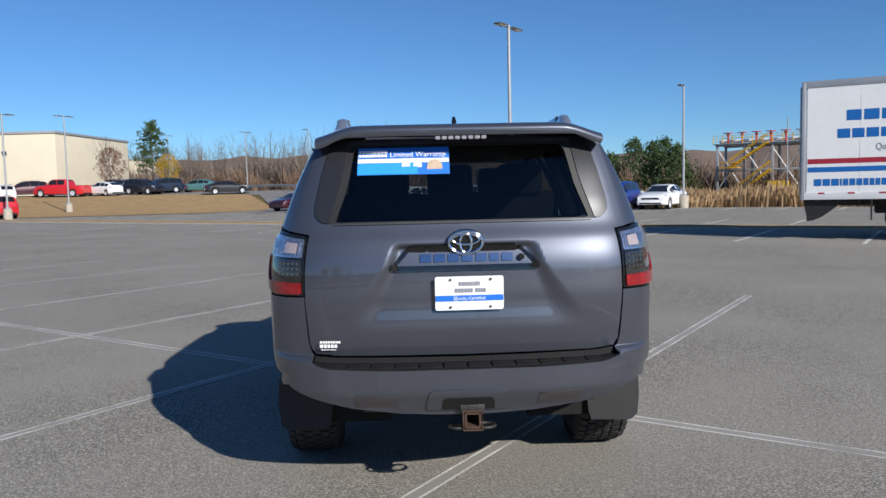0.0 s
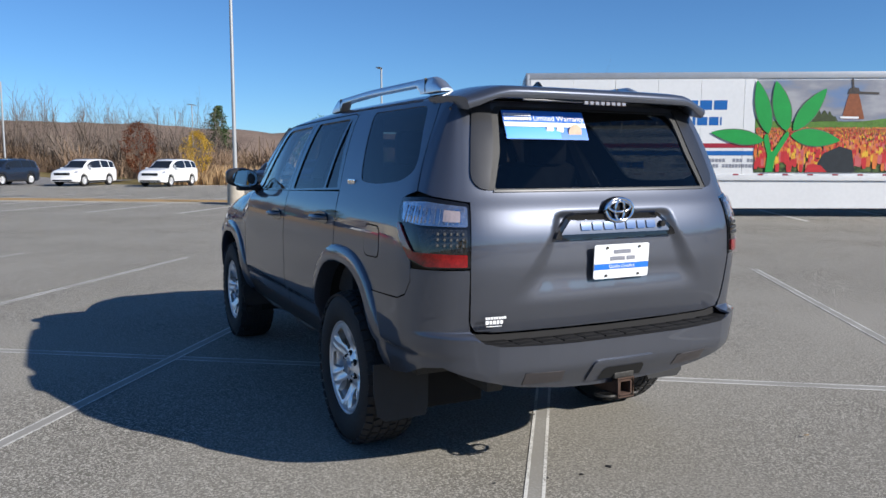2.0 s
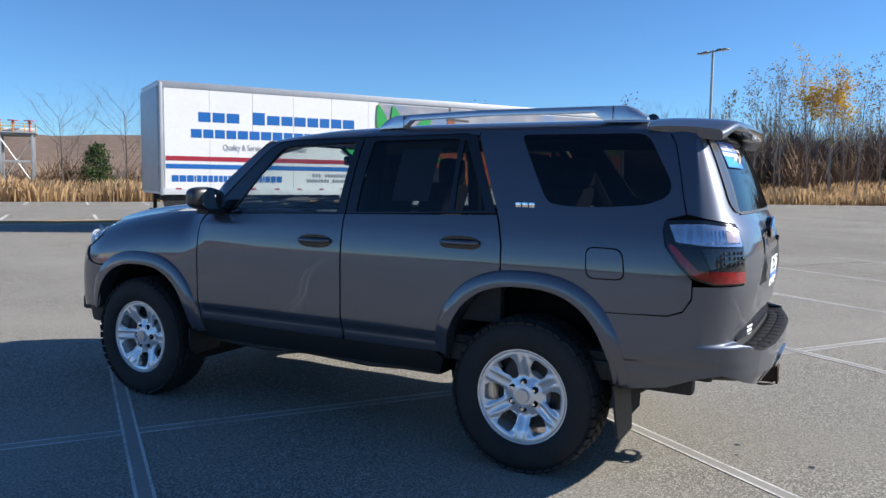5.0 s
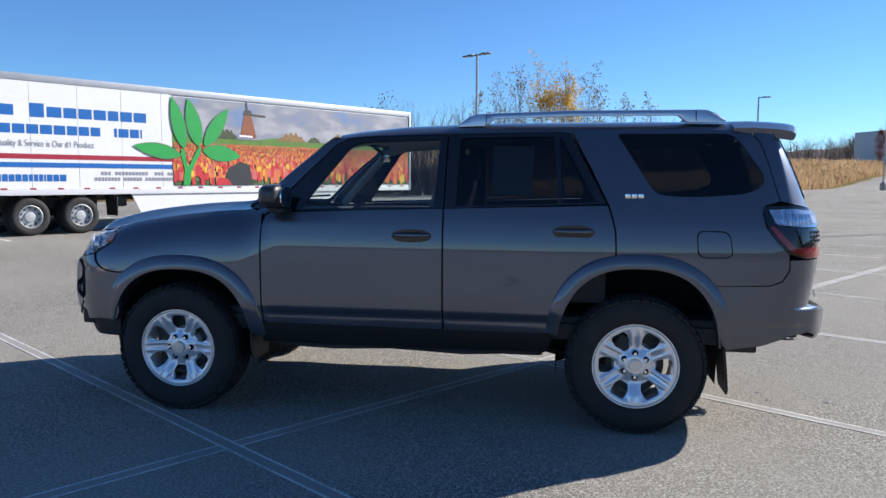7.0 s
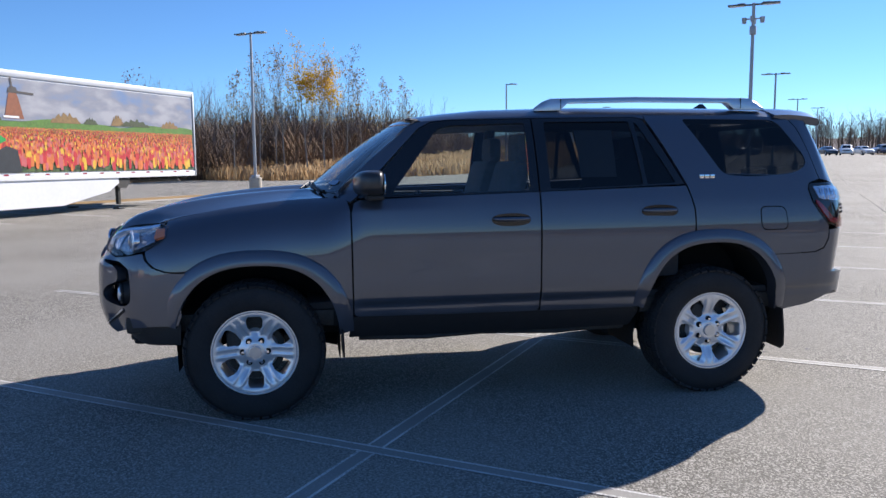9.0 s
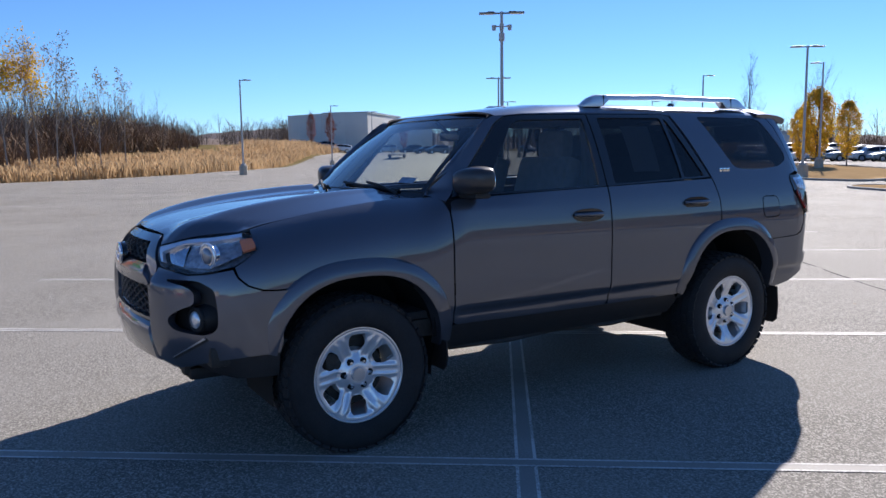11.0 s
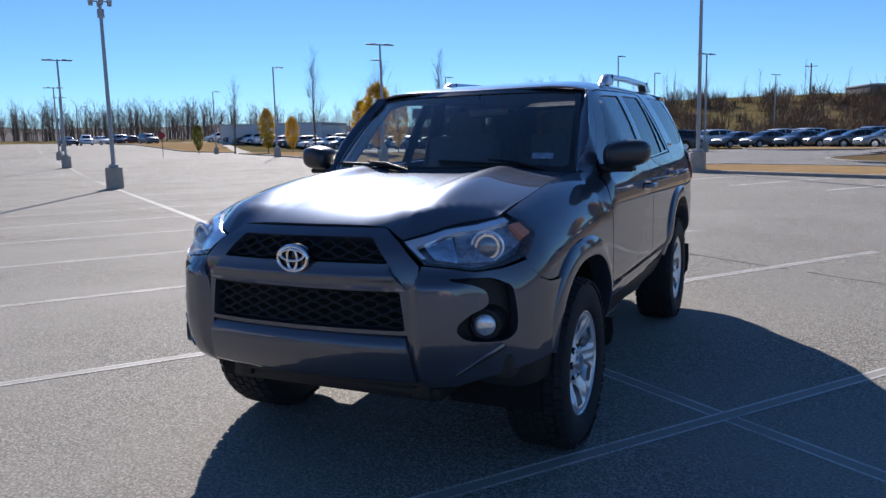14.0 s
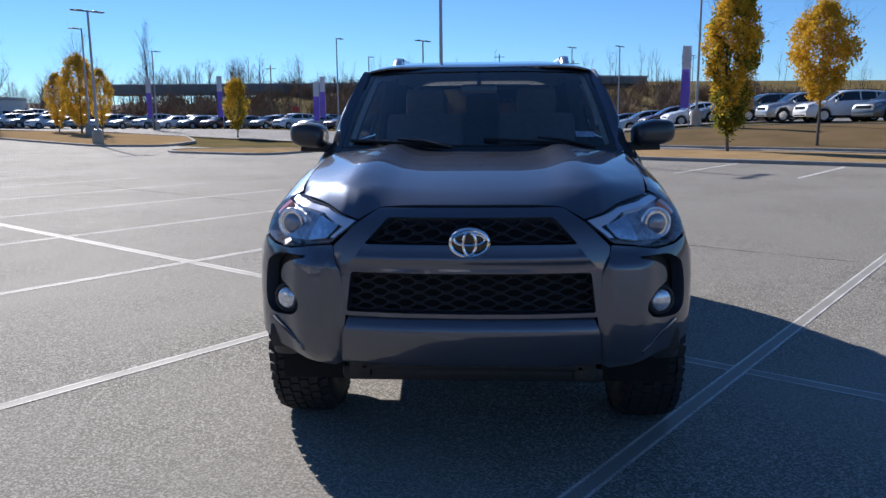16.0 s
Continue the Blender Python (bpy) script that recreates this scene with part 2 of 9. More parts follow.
def thin_leaf(m, share=0.45):
    """Lets part of the light through a leaf or blade."""
    t = m.node_tree
    b, out = t.nodes["Principled BSDF"], t.nodes["Material Output"]
    tl = t.nodes.new("ShaderNodeBsdfTranslucent")
    mx = t.nodes.new("ShaderNodeMixShader")
    mx.inputs[0].default_value = share
    if b.inputs["Base Color"].links:
        t.links.new(b.inputs["Base Color"].links[0].from_socket, tl.inputs[0])
    t.links.new(b.outputs[0], mx.inputs[1])
    t.links.new(tl.outputs[0], mx.inputs[2])
    t.links.new(mx.outputs[0], out.inputs[0])

# ---- building helpers ----
from mathutils.geometry import delaunay_2d_cdt


def smooth(a, b, x):
    t = np.clip((np.asarray(x, float) - a) / (b - a), 0, 1)
    return t * t * (3 - 2 * t)


def thing(name, label, category, m=None, group="", kind=""):
    """An empty at the base of a thing, which carries its parts."""
    ob = new(name)
    ob.empty_display_size = 0.2
    if m is not None:
        ob.matrix_basis = m
    return tagged(ob, label, category, group, kind)


def link_mesh(name, me, mat_, parent=None, label=""):
    if mat_ is not None and not me.materials:
        me.materials.append(mat_)
    ob = new(name, me)
    if parent is not None:
        ob.parent = parent
    if label:
        tagged(ob, label)
    return ob


def part(name, bm, mat_, parent=None, label="", smooth=40):
    """Links a bmesh as one mesh object under a thing or a part."""
    me = bpy.data.meshes.new(name)
    bm.normal_update()
    if smooth:
        for f in bm.faces:
            f.smooth = True
        lim = radians(smooth)
        for e in bm.edges:
            if len(e.link_faces) == 2 and e.calc_face_angle(0) > lim:
                e.smooth = False
    bm.to_mesh(me)
    bm.free()
    return link_mesh(name, me, mat_, parent, label)


def raw(name, verts, faces, mat_, parent=None, label="", smooth=False):
    me = bpy.data.meshes.new(name)
    me.from_pydata([tuple(map(float, v)) for v in verts], [], [tuple(map(int, f)) for f in faces])
    if smooth:
        me.polygons.foreach_set("use_smooth", [True] * len(me.polygons))
    return link_mesh(name, me, mat_, parent, label)


def box(bm, c, s, bevel=0.0, m=None, seg=2):
    """A bevelled block in bm, at centre c with full sizes s."""
    made = bmesh.ops.create_cube(bm, size=1.0)["verts"]
    for v in made:
        v.co = Vector((v.co.x * s[0], v.co.y * s[1], v.co.z * s[2]))
    if bevel > 0:
        es = list({e for v in made for e in v.link_edges})
        out = bmesh.ops.bevel(bm, geom=es, offset=bevel, segments=seg, affect="EDGES", profile=0.6)
        made = list({v for f in out["faces"] for v in f.verts} | {v for v in made if v.is_valid})
    for v in made:
        v.co = v.co + Vector(c)
        if m is not None:
            v.co = m @ v.co
    return made


def cyl(bm, a, b, r1, r2=None, n=16, caps=True):
    """A round bar from a to b."""
    a, b = Vector(a), Vector(b)
    r2 = r1 if r2 is None else r2
    d = (b - a)
    q = d.to_track_quat("Z", "Y").to_matrix()
    rings = []
    for p, r in ((a, r1), (b, r2)):
        rings.append([bm.verts.new(p + q @ Vector((r * math.cos(k * 2 * math.pi / n), r * math.sin(k * 2 * math.pi / n), 0))) for k in range(n)])
    for k in range(n):
        bm.faces.new((rings[0][k], rings[0][(k + 1) % n], rings[1][(k + 1) % n], rings[1][k]))
    if caps:
        bm.faces.new(rings[0][::-1])
        bm.faces.new(rings[1])


def tube(bm, pts, r, n=8, closed=False):
    """A round tube along points."""
    pts = [Vector(p) for p in pts]
    rs = r if isinstance(r, (list, tuple)) else [r] * len(pts)
    rings = []
    for k, p in enumerate(pts):
        if closed:
            d = pts[(k + 1) % len(pts)] - pts[k - 1]
        else:
            d = pts[min(k + 1, len(pts) - 1)] - pts[max(k - 1, 0)]
        q = d.to_track_quat("Z", "Y").to_matrix()
        rings.append([bm.verts.new(p + q @ Vector((rs[k] * math.cos(j * 2 * math.pi / n), rs[k] * math.sin(j * 2 * math.pi / n), 0))) for j in range(n)])
    for k in range(len(pts) if closed else len(pts) - 1):
        a, b = rings[k], rings[(k + 1) % len(pts)]
        off = 0
        if closed and k == len(pts) - 1:
            off = min(range(n), key=lambda o: (a[0].co - b[o].co).length)
        for j in range(n):
            bm.faces.new((a[j], a[(j + 1) % n], b[(j + 1 + off) % n], b[(j + off) % n]))
    if not closed:
        bm.faces.new(rings[0][::-1])
        bm.faces.new(rings[-1])


def prism(bm, loop, depth, to3, inset=0.0):
    """A flat outline given in two coordinates, turned solid: to3(a, b, d) gives the place at depth d."""
    top = [bm.verts.new(to3(a, b, 0)) for a, b in loop]
    low = [bm.verts.new(to3(a, b, depth)) for a, b in loop]
    bm.faces.new(top)
    bm.faces.new(low[::-1])
    n = len(loop)
    for k in range(n):
        bm.faces.new((top[k], low[k], low[(k + 1) % n], top[(k + 1) % n]))


def spin(bm, prof, n, axis="x", arc=2 * math.pi):
    """A turned body: prof holds (along, radius), about the x axis."""
    rings = []
    for k in range(n):
        a = arc * k / n
        rings.append([bm.verts.new((p[0], p[1] * math.cos(a), p[1] * math.sin(a))) for p in prof])
    for k in range(n):
        a, b = rings[k], rings[(k + 1) % n]
        for j in range(len(prof) - 1):
            bm.faces.new((a[j], a[j + 1], b[j + 1], b[j]))


def rounded(loop, r, seg=5):
    """A polygon with its corners rounded by about r."""
    out = []
    n = len(loop)
    for k in range(n):
        p, a, b = Vector(loop[k]), Vector(loop[k - 1]), Vector(loop[(k + 1) % n])
        rr = r[k] if isinstance(r, (list, tuple)) else r
        ra, rb = min(rr, (a - p).length * 0.45), min(rr, (b - p).length * 0.45)
        if rr <= 0:
            out.append(tuple(p))
            continue
        s, e = p + (a - p).normalized() * ra, p + (b - p).normalized() * rb
        for j in range(seg + 1):
            q = j / seg
            out.append(tuple(s * (1 - q) ** 2 + p * 2 * q * (1 - q) + e * q * q))
    return out


def curve_pts(ctrl, n=40):
    """A smooth curve through control points (any dimension)."""
    c = np.array(ctrl, float)
    d = np.r_[0, np.cumsum(np.linalg.norm(np.diff(c, axis=0), axis=1))]
    ext = np.vstack([2 * c[0] - c[1], c, 2 * c[-1] - c[-2]])
    out = []
    for s in np.linspace(0, d[-1], n):
        k = min(int(np.searchsorted(d, s, "right")) - 1, len(c) - 2)
        t = (s - d[k]) / (d[k + 1] - d[k])
        p0, p1, p2, p3 = ext[k:k + 4]
        out.append(0.5 * (2 * p1 + (p2 - p0) * t + (2 * p0 - 5 * p1 + 4 * p2 - p3) * t * t + (3 * p1 - p0 - 3 * p2 + p3) * t ** 3))
    return np.array(out)


def inside(px, py, loop):
    """Which of the points lie in a polygon."""
    a = np.array(loop, float)
    b = np.roll(a, -1, 0)
    hit = np.zeros(len(px), bool)
    for (x1, y1), (x2, y2) in zip(a, b):
        if y1 == y2:
            continue
        hit ^= ((y1 > py) != (y2 > py)) & (px < (x2 - x1) * (py - y1) / (y2 - y1) + x1)
    return hit


def dense(loop, step):
    out = []
    for k in range(len(loop)):
        a, b = np.array(loop[k], float), np.array(loop[(k + 1) % len(loop)], float)
        m = max(1, int(np.ceil(np.linalg.norm(b - a) / step)))
        out += [tuple(a + (b - a) * j / m) for j in range(m)]
    return out


def flat_mesh(outer, holes=(), step=0.04, step_v=None):
    """Triangles that fill an outline with holes: points and faces in two coordinates."""
    step_v = step_v or step
    loops = [dense(outer, step)] + [dense(h, step) for h in holes]
    pts, edges = [], []
    for lp in loops:
        k0 = len(pts)
        pts += lp
        edges += [(k0 + k, k0 + (k + 1) % len(lp)) for k in range(len(lp))]
    a = np.array(pts)
    lo, hi = a.min(0), a.max(0)
    gx, gy = np.meshgrid(np.arange(lo[0] + step / 2, hi[0], step), np.arange(lo[1] + step_v / 2, hi[1], step_v))
    gx, gy = gx.ravel(), gy.ravel()
    ok = inside(gx, gy, outer)
    for h in holes:
        ok &= ~inside(gx, gy, h)
    gx, gy = gx[ok], gy[ok]
    near = 0.45 * min(step, step_v)
    if len(gx):
        keep = np.ones(len(gx), bool)
        for k in range(0, len(a), 200):
            d = np.hypot(gx[:, None] - a[None, k:k + 200, 0], gy[:, None] - a[None, k:k + 200, 1]).min(1)
            keep &= d > near
        pts += list(zip(gx[keep], gy[keep]))
    vs, _, fs, *_ = delaunay_2d_cdt([Vector(p) for p in pts], edges, [], 0, 1e-6)
    v = np.array([tuple(p) for p in vs])
    f = np.array([tuple(t) for t in fs])
    c = v[f].mean(1)
    ok = inside(c[:, 0], c[:, 1], outer)
    for h in holes:
        ok &= ~inside(c[:, 0], c[:, 1], h)
    return v, f[ok]


def skin(name, fn, outer, mat_, parent=None, holes=(), step=0.04, step_v=None, thick=0.012, out=None, label="", flip=False, roll=0.0):
    """A sheet-metal panel: an outline laid on the surface fn(a, b), with its edge turned in by thick. out: a point inside the body."""
    v2, f = flat_mesh(outer, holes, step, step_v)
    p = fn(v2[:, 0], v2[:, 1])
    h = 1e-3
    du = fn(v2[:, 0] + h, v2[:, 1]) - fn(v2[:, 0] - h, v2[:, 1])
    dv = fn(v2[:, 0], v2[:, 1] + h) - fn(v2[:, 0], v2[:, 1] - h)
    nrm = np.cross(du, dv)
    nrm /= np.linalg.norm(nrm, axis=1)[:, None] + 1e-12
    core = np.array(out if out is not None else (0, 0, 0.9), float)
    if (nrm * (p - core)).sum() < 0:
        nrm = -nrm
    tri = np.cross(p[f[:, 1]] - p[f[:, 0]], p[f[:, 2]] - p[f[:, 0]])
    wrong = (tri * (nrm[f[:, 0]] + nrm[f[:, 1]] + nrm[f[:, 2]])).sum(1) < 0
    f = f.copy()
    f[wrong] = f[wrong][:, ::-1]
    tri[wrong] *= -1
    mean_n = np.zeros_like(p)
    for k in range(3):
        np.add.at(mean_n, f[:, k], tri)
    nrm[(mean_n * nrm).sum(1) < 0] *= -1
    verts, norms, faces = [p], [nrm], [tuple(t) for t in f]
    if thick > 0:
        seen = {}
        for t in f:
            for k in range(3):
                e = (int(t[k]), int(t[(k + 1) % 3]))
                seen[e] = 1
        rim = [e for e in seen if (e[1], e[0]) not in seen]
        ids = sorted({k for e in rim for k in e})
        n0 = len(p)
        loc = {k: j for j, k in enumerate(ids)}
        side_n = np.zeros((len(ids), 3))
        for a, b in rim:
            s = np.cross(p[b] - p[a], nrm[a])
            s /= np.linalg.norm(s) + 1e-12
            side_n[loc[a]] += s
            side_n[loc[b]] += s
        side_n /= np.linalg.norm(side_n, axis=1)[:, None] + 1e-12
        verts += [p[ids], p[ids] - nrm[ids] * thick]
        norms += [side_n, side_n]
        m = len(ids)
        for a, b in rim:
            faces.append((n0 + loc[b], n0 + loc[a], n0 + m + loc[a], n0 + m + loc[b]))
    verts, norms = np.vstack(verts), np.vstack(norms)
    made = []
    for mirror in ((False, True) if flip else (False,)):
        vv, nn, ff = verts.copy(), norms.copy(), faces
        if mirror:
            vv[:, 0] *= -1
            nn[:, 0] *= -1
            ff = [t[::-1] for t in faces]
        me = bpy.data.meshes.new(name)
        me.from_pydata(vv.tolist(), [], ff)
        me.polygons.foreach_set("use_smooth", [True] * len(me.polygons))
        me.normals_split_custom_set_from_vertices(nn.tolist())
        made.append(link_mesh(name, me, mat_, parent, label))
    return made if flip else made[0]


def mirrored(ob, parent=None):
    """The same part on the other side of the middle plane x = 0."""
    me = ob.data.copy()
    co = np.empty(len(me.vertices) * 3)
    me.vertices.foreach_get("co", co)
    co[0::3] *= -1
    me.vertices.foreach_set("co", co)
    me.flip_normals()
    o = link_mesh(ob.name.split(".")[0], me, None, parent or ob.parent)
    for key in ("label",):
        if key in ob:
            o[key] = ob[key]
    return o


def loft(name, curves, mat_, parent=None, label="", closed=False, flip=False, caps=False):
    """A smooth sheet through a row of curves, each with the same count of points."""
    n = len(curves[0])
    verts = np.vstack(curves)
    faces = []
    for r in range(len(curves) - 1):
        for k in range(n if closed else n - 1):
            a, b = r * n + k, r * n + (k + 1) % n
            faces.append((a, b, b + n, a + n))
    if caps:
        faces.append(tuple(range(n))[::-1])
        faces.append(tuple(range(len(verts) - n, len(verts))))
    bm = bmesh.new()
    vs = [bm.verts.new(v) for v in verts]
    for f in faces:
        try:
            bm.faces.new([vs[k] for k in f])
        except ValueError:
            pass
    bmesh.ops.remove_doubles(bm, verts=bm.verts, dist=1e-5)
    bmesh.ops.recalc_face_normals(bm, faces=bm.faces)
    ob = part(name, bm, mat_, parent, label, smooth=50)
    if flip:
        return ob, mirrored(ob)
    return ob


def letters(name, text, size, m, mat_, parent=None, label="", depth=0.001, align="LEFT", sx=1.0):
    """Raised lettering in the built-in font, as a mesh."""
    cu = bpy.data.curves.new(name, "FONT")
    cu.body, cu.size, cu.extrude, cu.align_x = text, size, depth, align
    tmp = bpy.data.objects.new(name, cu)
    scene.collection.objects.link(tmp)
    dg = bpy.context.evaluated_depsgraph_get()
    me = bpy.data.meshes.new_from_object(tmp.evaluated_get(dg))
    bpy.data.objects.remove(tmp)
    bpy.data.curves.remove(cu)
    me.transform(m @ Matrix.Diagonal((sx, 1, 1, 1)))
    me.materials.clear()
    return link_mesh(name, me, mat_, parent, label)


def bars(bm, widths, x0, y0, h, gap, m, depth=0.002):
    """A row of plain bars in the plane of m."""
    x = x0
    for w in widths:
        if w > 0:
            box(bm, (x + w / 2, y0 + h / 2, 0), (w, h, depth), 0, m)
        x += abs(w) + gap
    return x

# ---- ground, lots, islands ----
def UN(n, u):
    """From the lot's own axes (n along its spine, u across) to the world."""
    return (.814 * n + .581 * u, -.581 * n + .814 * u)


def terrain(x, y):
    """Height of the ground: level round the SUV, a raised lot behind the tail side, slow rises and hills further off."""
    x, y = np.asarray(x, float), np.asarray(y, float)
    n, u = .814 * x - .581 * y, .581 * x + .814 * y
    z = 1.75 * smooth(56, 86, y) * (1 - smooth(-14, 2, x))
    z = z + (.35 * smooth(30, 65, n) + 1.5 * smooth(90, 128, n) + 1.8 * smooth(128, 220, n)) * smooth(-70, -35, u)
    z = z + .95 * smooth(28, 41, -u) * (1 - smooth(13, 27, n))
    r = np.hypot(x, y)
    z = z + 9.5 * smooth(96, 195, -y) * (1 - smooth(20, 130, x))
    z = z + 2.2 * smooth(28, 46, u) * smooth(44, 70, n) * (1 - smooth(150, 190, n))
    z = z + .5 * np.sin(x * .021 + 1) * np.sin(y * .027) * smooth(120, 260, r)
    return z


def gaxis():
    a = list(np.arange(-132, 133, 4.0))
    s, p = 5.0, 132.0
    while p < 4200:
        p += s
        s *= 1.22
        a = [-p] + a + [p]
    return np.array(a)


ax_ = gaxis()
GX, GY = np.meshgrid(ax_, ax_)
gz = terrain(GX, GY) - .07
nn_ = len(ax_)
idx = np.arange(nn_ * nn_).reshape(nn_, nn_)
gf = np.c_[idx[:-1, :-1].ravel(), idx[:-1, 1:].ravel(), idx[1:, 1:].ravel(), idx[1:, :-1].ravel()]
ground = raw("ground", np.c_[GX.ravel(), GY.ravel(), gz.ravel()], gf, GRASS_GROUND, smooth=True)
tagged(ground, "dry brown grass and brush ground", "ground", kind="structure")


def sheet(name, loop_nu, lift, mat_, label, category, step=4.0, world_xy=False):
    """A flat surface that follows the ground, from an outline in the lot's axes."""
    lp = [p if world_xy else UN(*p) for p in loop_nu]
    v, f = flat_mesh(lp, (), step)
    z = terrain(v[:, 0], v[:, 1]) + lift
    tri = np.cross(np.c_[v[f[:, 1]] - v[f[:, 0]], np.zeros(len(f))], np.c_[v[f[:, 2]] - v[f[:, 0]], np.zeros(len(f))])[:, 2]
    f[tri < 0] = f[tri < 0][:, ::-1]
    ob = raw(name, np.c_[v, z], f, mat_, smooth=True)
    return tagged(ob, label, category, kind="structure")


sheet("parking_lot", [(-95, -19), (-40, -19), (20, -19), (24, -17.6), (40, -19.5), (60, -20), (95, -24), (150, -30), (165, 0), (160, 34), (120, 30), (71, 25), (55, 25), (46, 28), (41, 33), (41, 42), (-8, 42.5), (-48, 42.5), (-52, 42.5), (-95, 30)],
      0.0, ASPHALT, "worn grey asphalt parking lot", "parking lot")
sheet("road_south", [(-95, -33), (-95, -26), (14, -26), (21, -25.5), (28, -26), (60, -29), (110, -34), (160, -42), (160, -60), (110, -50), (70, -46), (50, -44), (42, -47), (34, -56), (30, -60), (56, -66), (75, -70), (70, -78), (45, -84), (15, -78), (0, -66), (8, -45), (14, -38), (19, -34), (10, -30.6), (-30, -30.2)],
      .004, ASPHALT_FAR, "grey asphalt access road and lot", "road")
sheet("upper_lot", [(-120, 72), (-60, 82), (-24, 78), (-17, 76), (-8, 66), (-9, 78), (-14, 100), (-40, 128), (-120, 128)], .01, ASPHALT_FAR, "raised asphalt parking lot beyond a grass bank", "parking lot", world_xy=True)
sheet("grass_bank", [(-120, 48), (-60, 50), (-30, 52), (-17, 54), (-12.5, 58), (-12.5, 62), (-17.5, 76.5), (-24, 78.5), (-60, 82.5), (-120, 72.5)], .035, STRIP_GRASS, "sloping bank of dry golden grass", "grass bank", world_xy=True)
sheet("lot_link", [(-12.4, 50), (-6, 50), (-2, 52), (4, 66), (-8, 72), (-17, 78), (-12.4, 62)], .012, ASPHALT_FAR, "asphalt link between two lots", "road", world_xy=True)


def kerbed(name, loop_nu, top, label, mat_=None, bank=0.0):
    """An island: a kerb that stands proud of the asphalt, filled with grass."""
    lp = [UN(*p) for p in loop_nu]
    lp = rounded(lp, 1.2, 4)
    cx = np.mean([p[0] for p in lp])
    root = tagged(new(name), label, "grass strip", kind="structure")
    v, f = flat_mesh(lp, (), 1.2)
    n = len(v)
    edge = dense(lp, 1.2)
    d = np.min(np.hypot(v[:, 0][:, None] - np.array(edge)[None, :, 0], v[:, 1][:, None] - np.array(edge)[None, :, 1]), 1)
    bump = np.array([noise.noise(Vector((a * .8, b * .8, 3))) for a, b in v])
    z = terrain(v[:, 0], v[:, 1]) + top * .7 + (.05 + .05 * bump) * smooth(.1, 1.2, d) + bank * smooth(.2, 3, d)
    tri = np.cross(np.c_[v[f[:, 1]] - v[f[:, 0]], np.zeros(len(f))], np.c_[v[f[:, 2]] - v[f[:, 0]], np.zeros(len(f))])[:, 2]
    f[tri < 0] = f[tri < 0][:, ::-1]
    raw("grass", np.c_[v, z], f, mat_ or STRIP_GRASS, root, smooth=True)
    # kerb
    c = np.array(dense(lp, 2.0))
    t = np.roll(c, -1, 0) - np.roll(c, 1, 0)
    t /= np.linalg.norm(t, axis=1)[:, None]
    nrm = np.c_[t[:, 1], -t[:, 0]]
    area = np.sum(c[:, 0] * np.roll(c[:, 1], -1) - np.roll(c[:, 0], -1) * c[:, 1])
    if area < 0:
        nrm = -nrm
    h = terrain(c[:, 0], c[:, 1])
    sec = [(.07, -.03), (.06, top - .015), (.04, top), (-.09, top), (-.10, top - .05)]
    rows = [np.c_[c + nrm * o, h + zz] for o, zz in sec]
    verts = np.vstack(rows)
    m = len(c)
    fs = []
    for r in range(len(sec) - 1):
        for k in range(m):
            fs.append((r * m + k, r * m + (k + 1) % m, (r + 1) * m + (k + 1) % m, (r + 1) * m + k))
    raw("kerb", verts, fs, KERB, root)
    return root


kerbed("grass_strip_1", [(-60, 20.5), (-20, 20.5), (12, 20.4), (22, 20.6), (22.5, 22.4), (0, 22.6), (-60, 22.8)], .045, "long strip of dry grass with a low kerb")
kerbed("grass_strip_2", [(-60, -19.2), (0, -19.2), (20, -19.1), (21.5, -21), (19, -24.6), (0, -25.3), (-60, -25.6)], .11, "strip of dry grass beside the access road")
kerbed("grass_strip_3", [(21, -14.6), (27, -14.0), (29, -15.6), (26, -18.5), (22, -19.2)], .09, "small tongue of dry grass")
kerbed("grass_strip_4", [(33, -17.5), (36, -15.6), (60, -17), (84, -19.5), (90, -23), (60, -27), (44, -26), (37, -22)], .11, "grass island with young trees")
kerbed("grass_strip_5", [(-60, -27.9), (8, -27.9), (15.5, -28.3), (19, -30.5), (16, -34), (8, -38), (-60, -39)], .12, "dry grass bank above the access road", BANK_GRASS, .05)
kerbed("grass_strip_6", [(94, -22), (130, -27), (150, -20), (150, -12), (128, -12), (100, -17)], .11, "grass verge at the far end of the lot")
kerbed("grass_strip_7", [(26, -50), (33, -47), (40, -50), (36, -58), (28, -60)], .11, "grass island at a lot corner")

# stall lines
SPINE_U = -.22
STALLS = [-1.68 + (2.86 if k <= 0 else 2.755) * k for k in range(-22, 44)]
root = tagged(new("lot_markings"), "worn white parking stall lines", "road marking", kind="structure")


def stripe(p, q, w, mat_, lift=.002, name="line"):
    (x0, y0), (x1, y1) = p, q
    d = Vector((x1 - x0, y1 - y0))
    ln = d.length
    m = max(1, int(ln / 2.5))
    nx, ny = -d.y / ln * w / 2, d.x / ln * w / 2
    v, f = [], []
    for k in range(m + 1):
        a = k / m
        x, y = x0 + d.x * a, y0 + d.y * a
        z = float(terrain(x, y)) + lift
        v += [(x + nx, y + ny, z), (x - nx, y - ny, z)]
    for k in range(m):
        f.append((2 * k, 2 * k + 1, 2 * k + 3, 2 * k + 2))
    return raw(name, v, f, mat_, root)


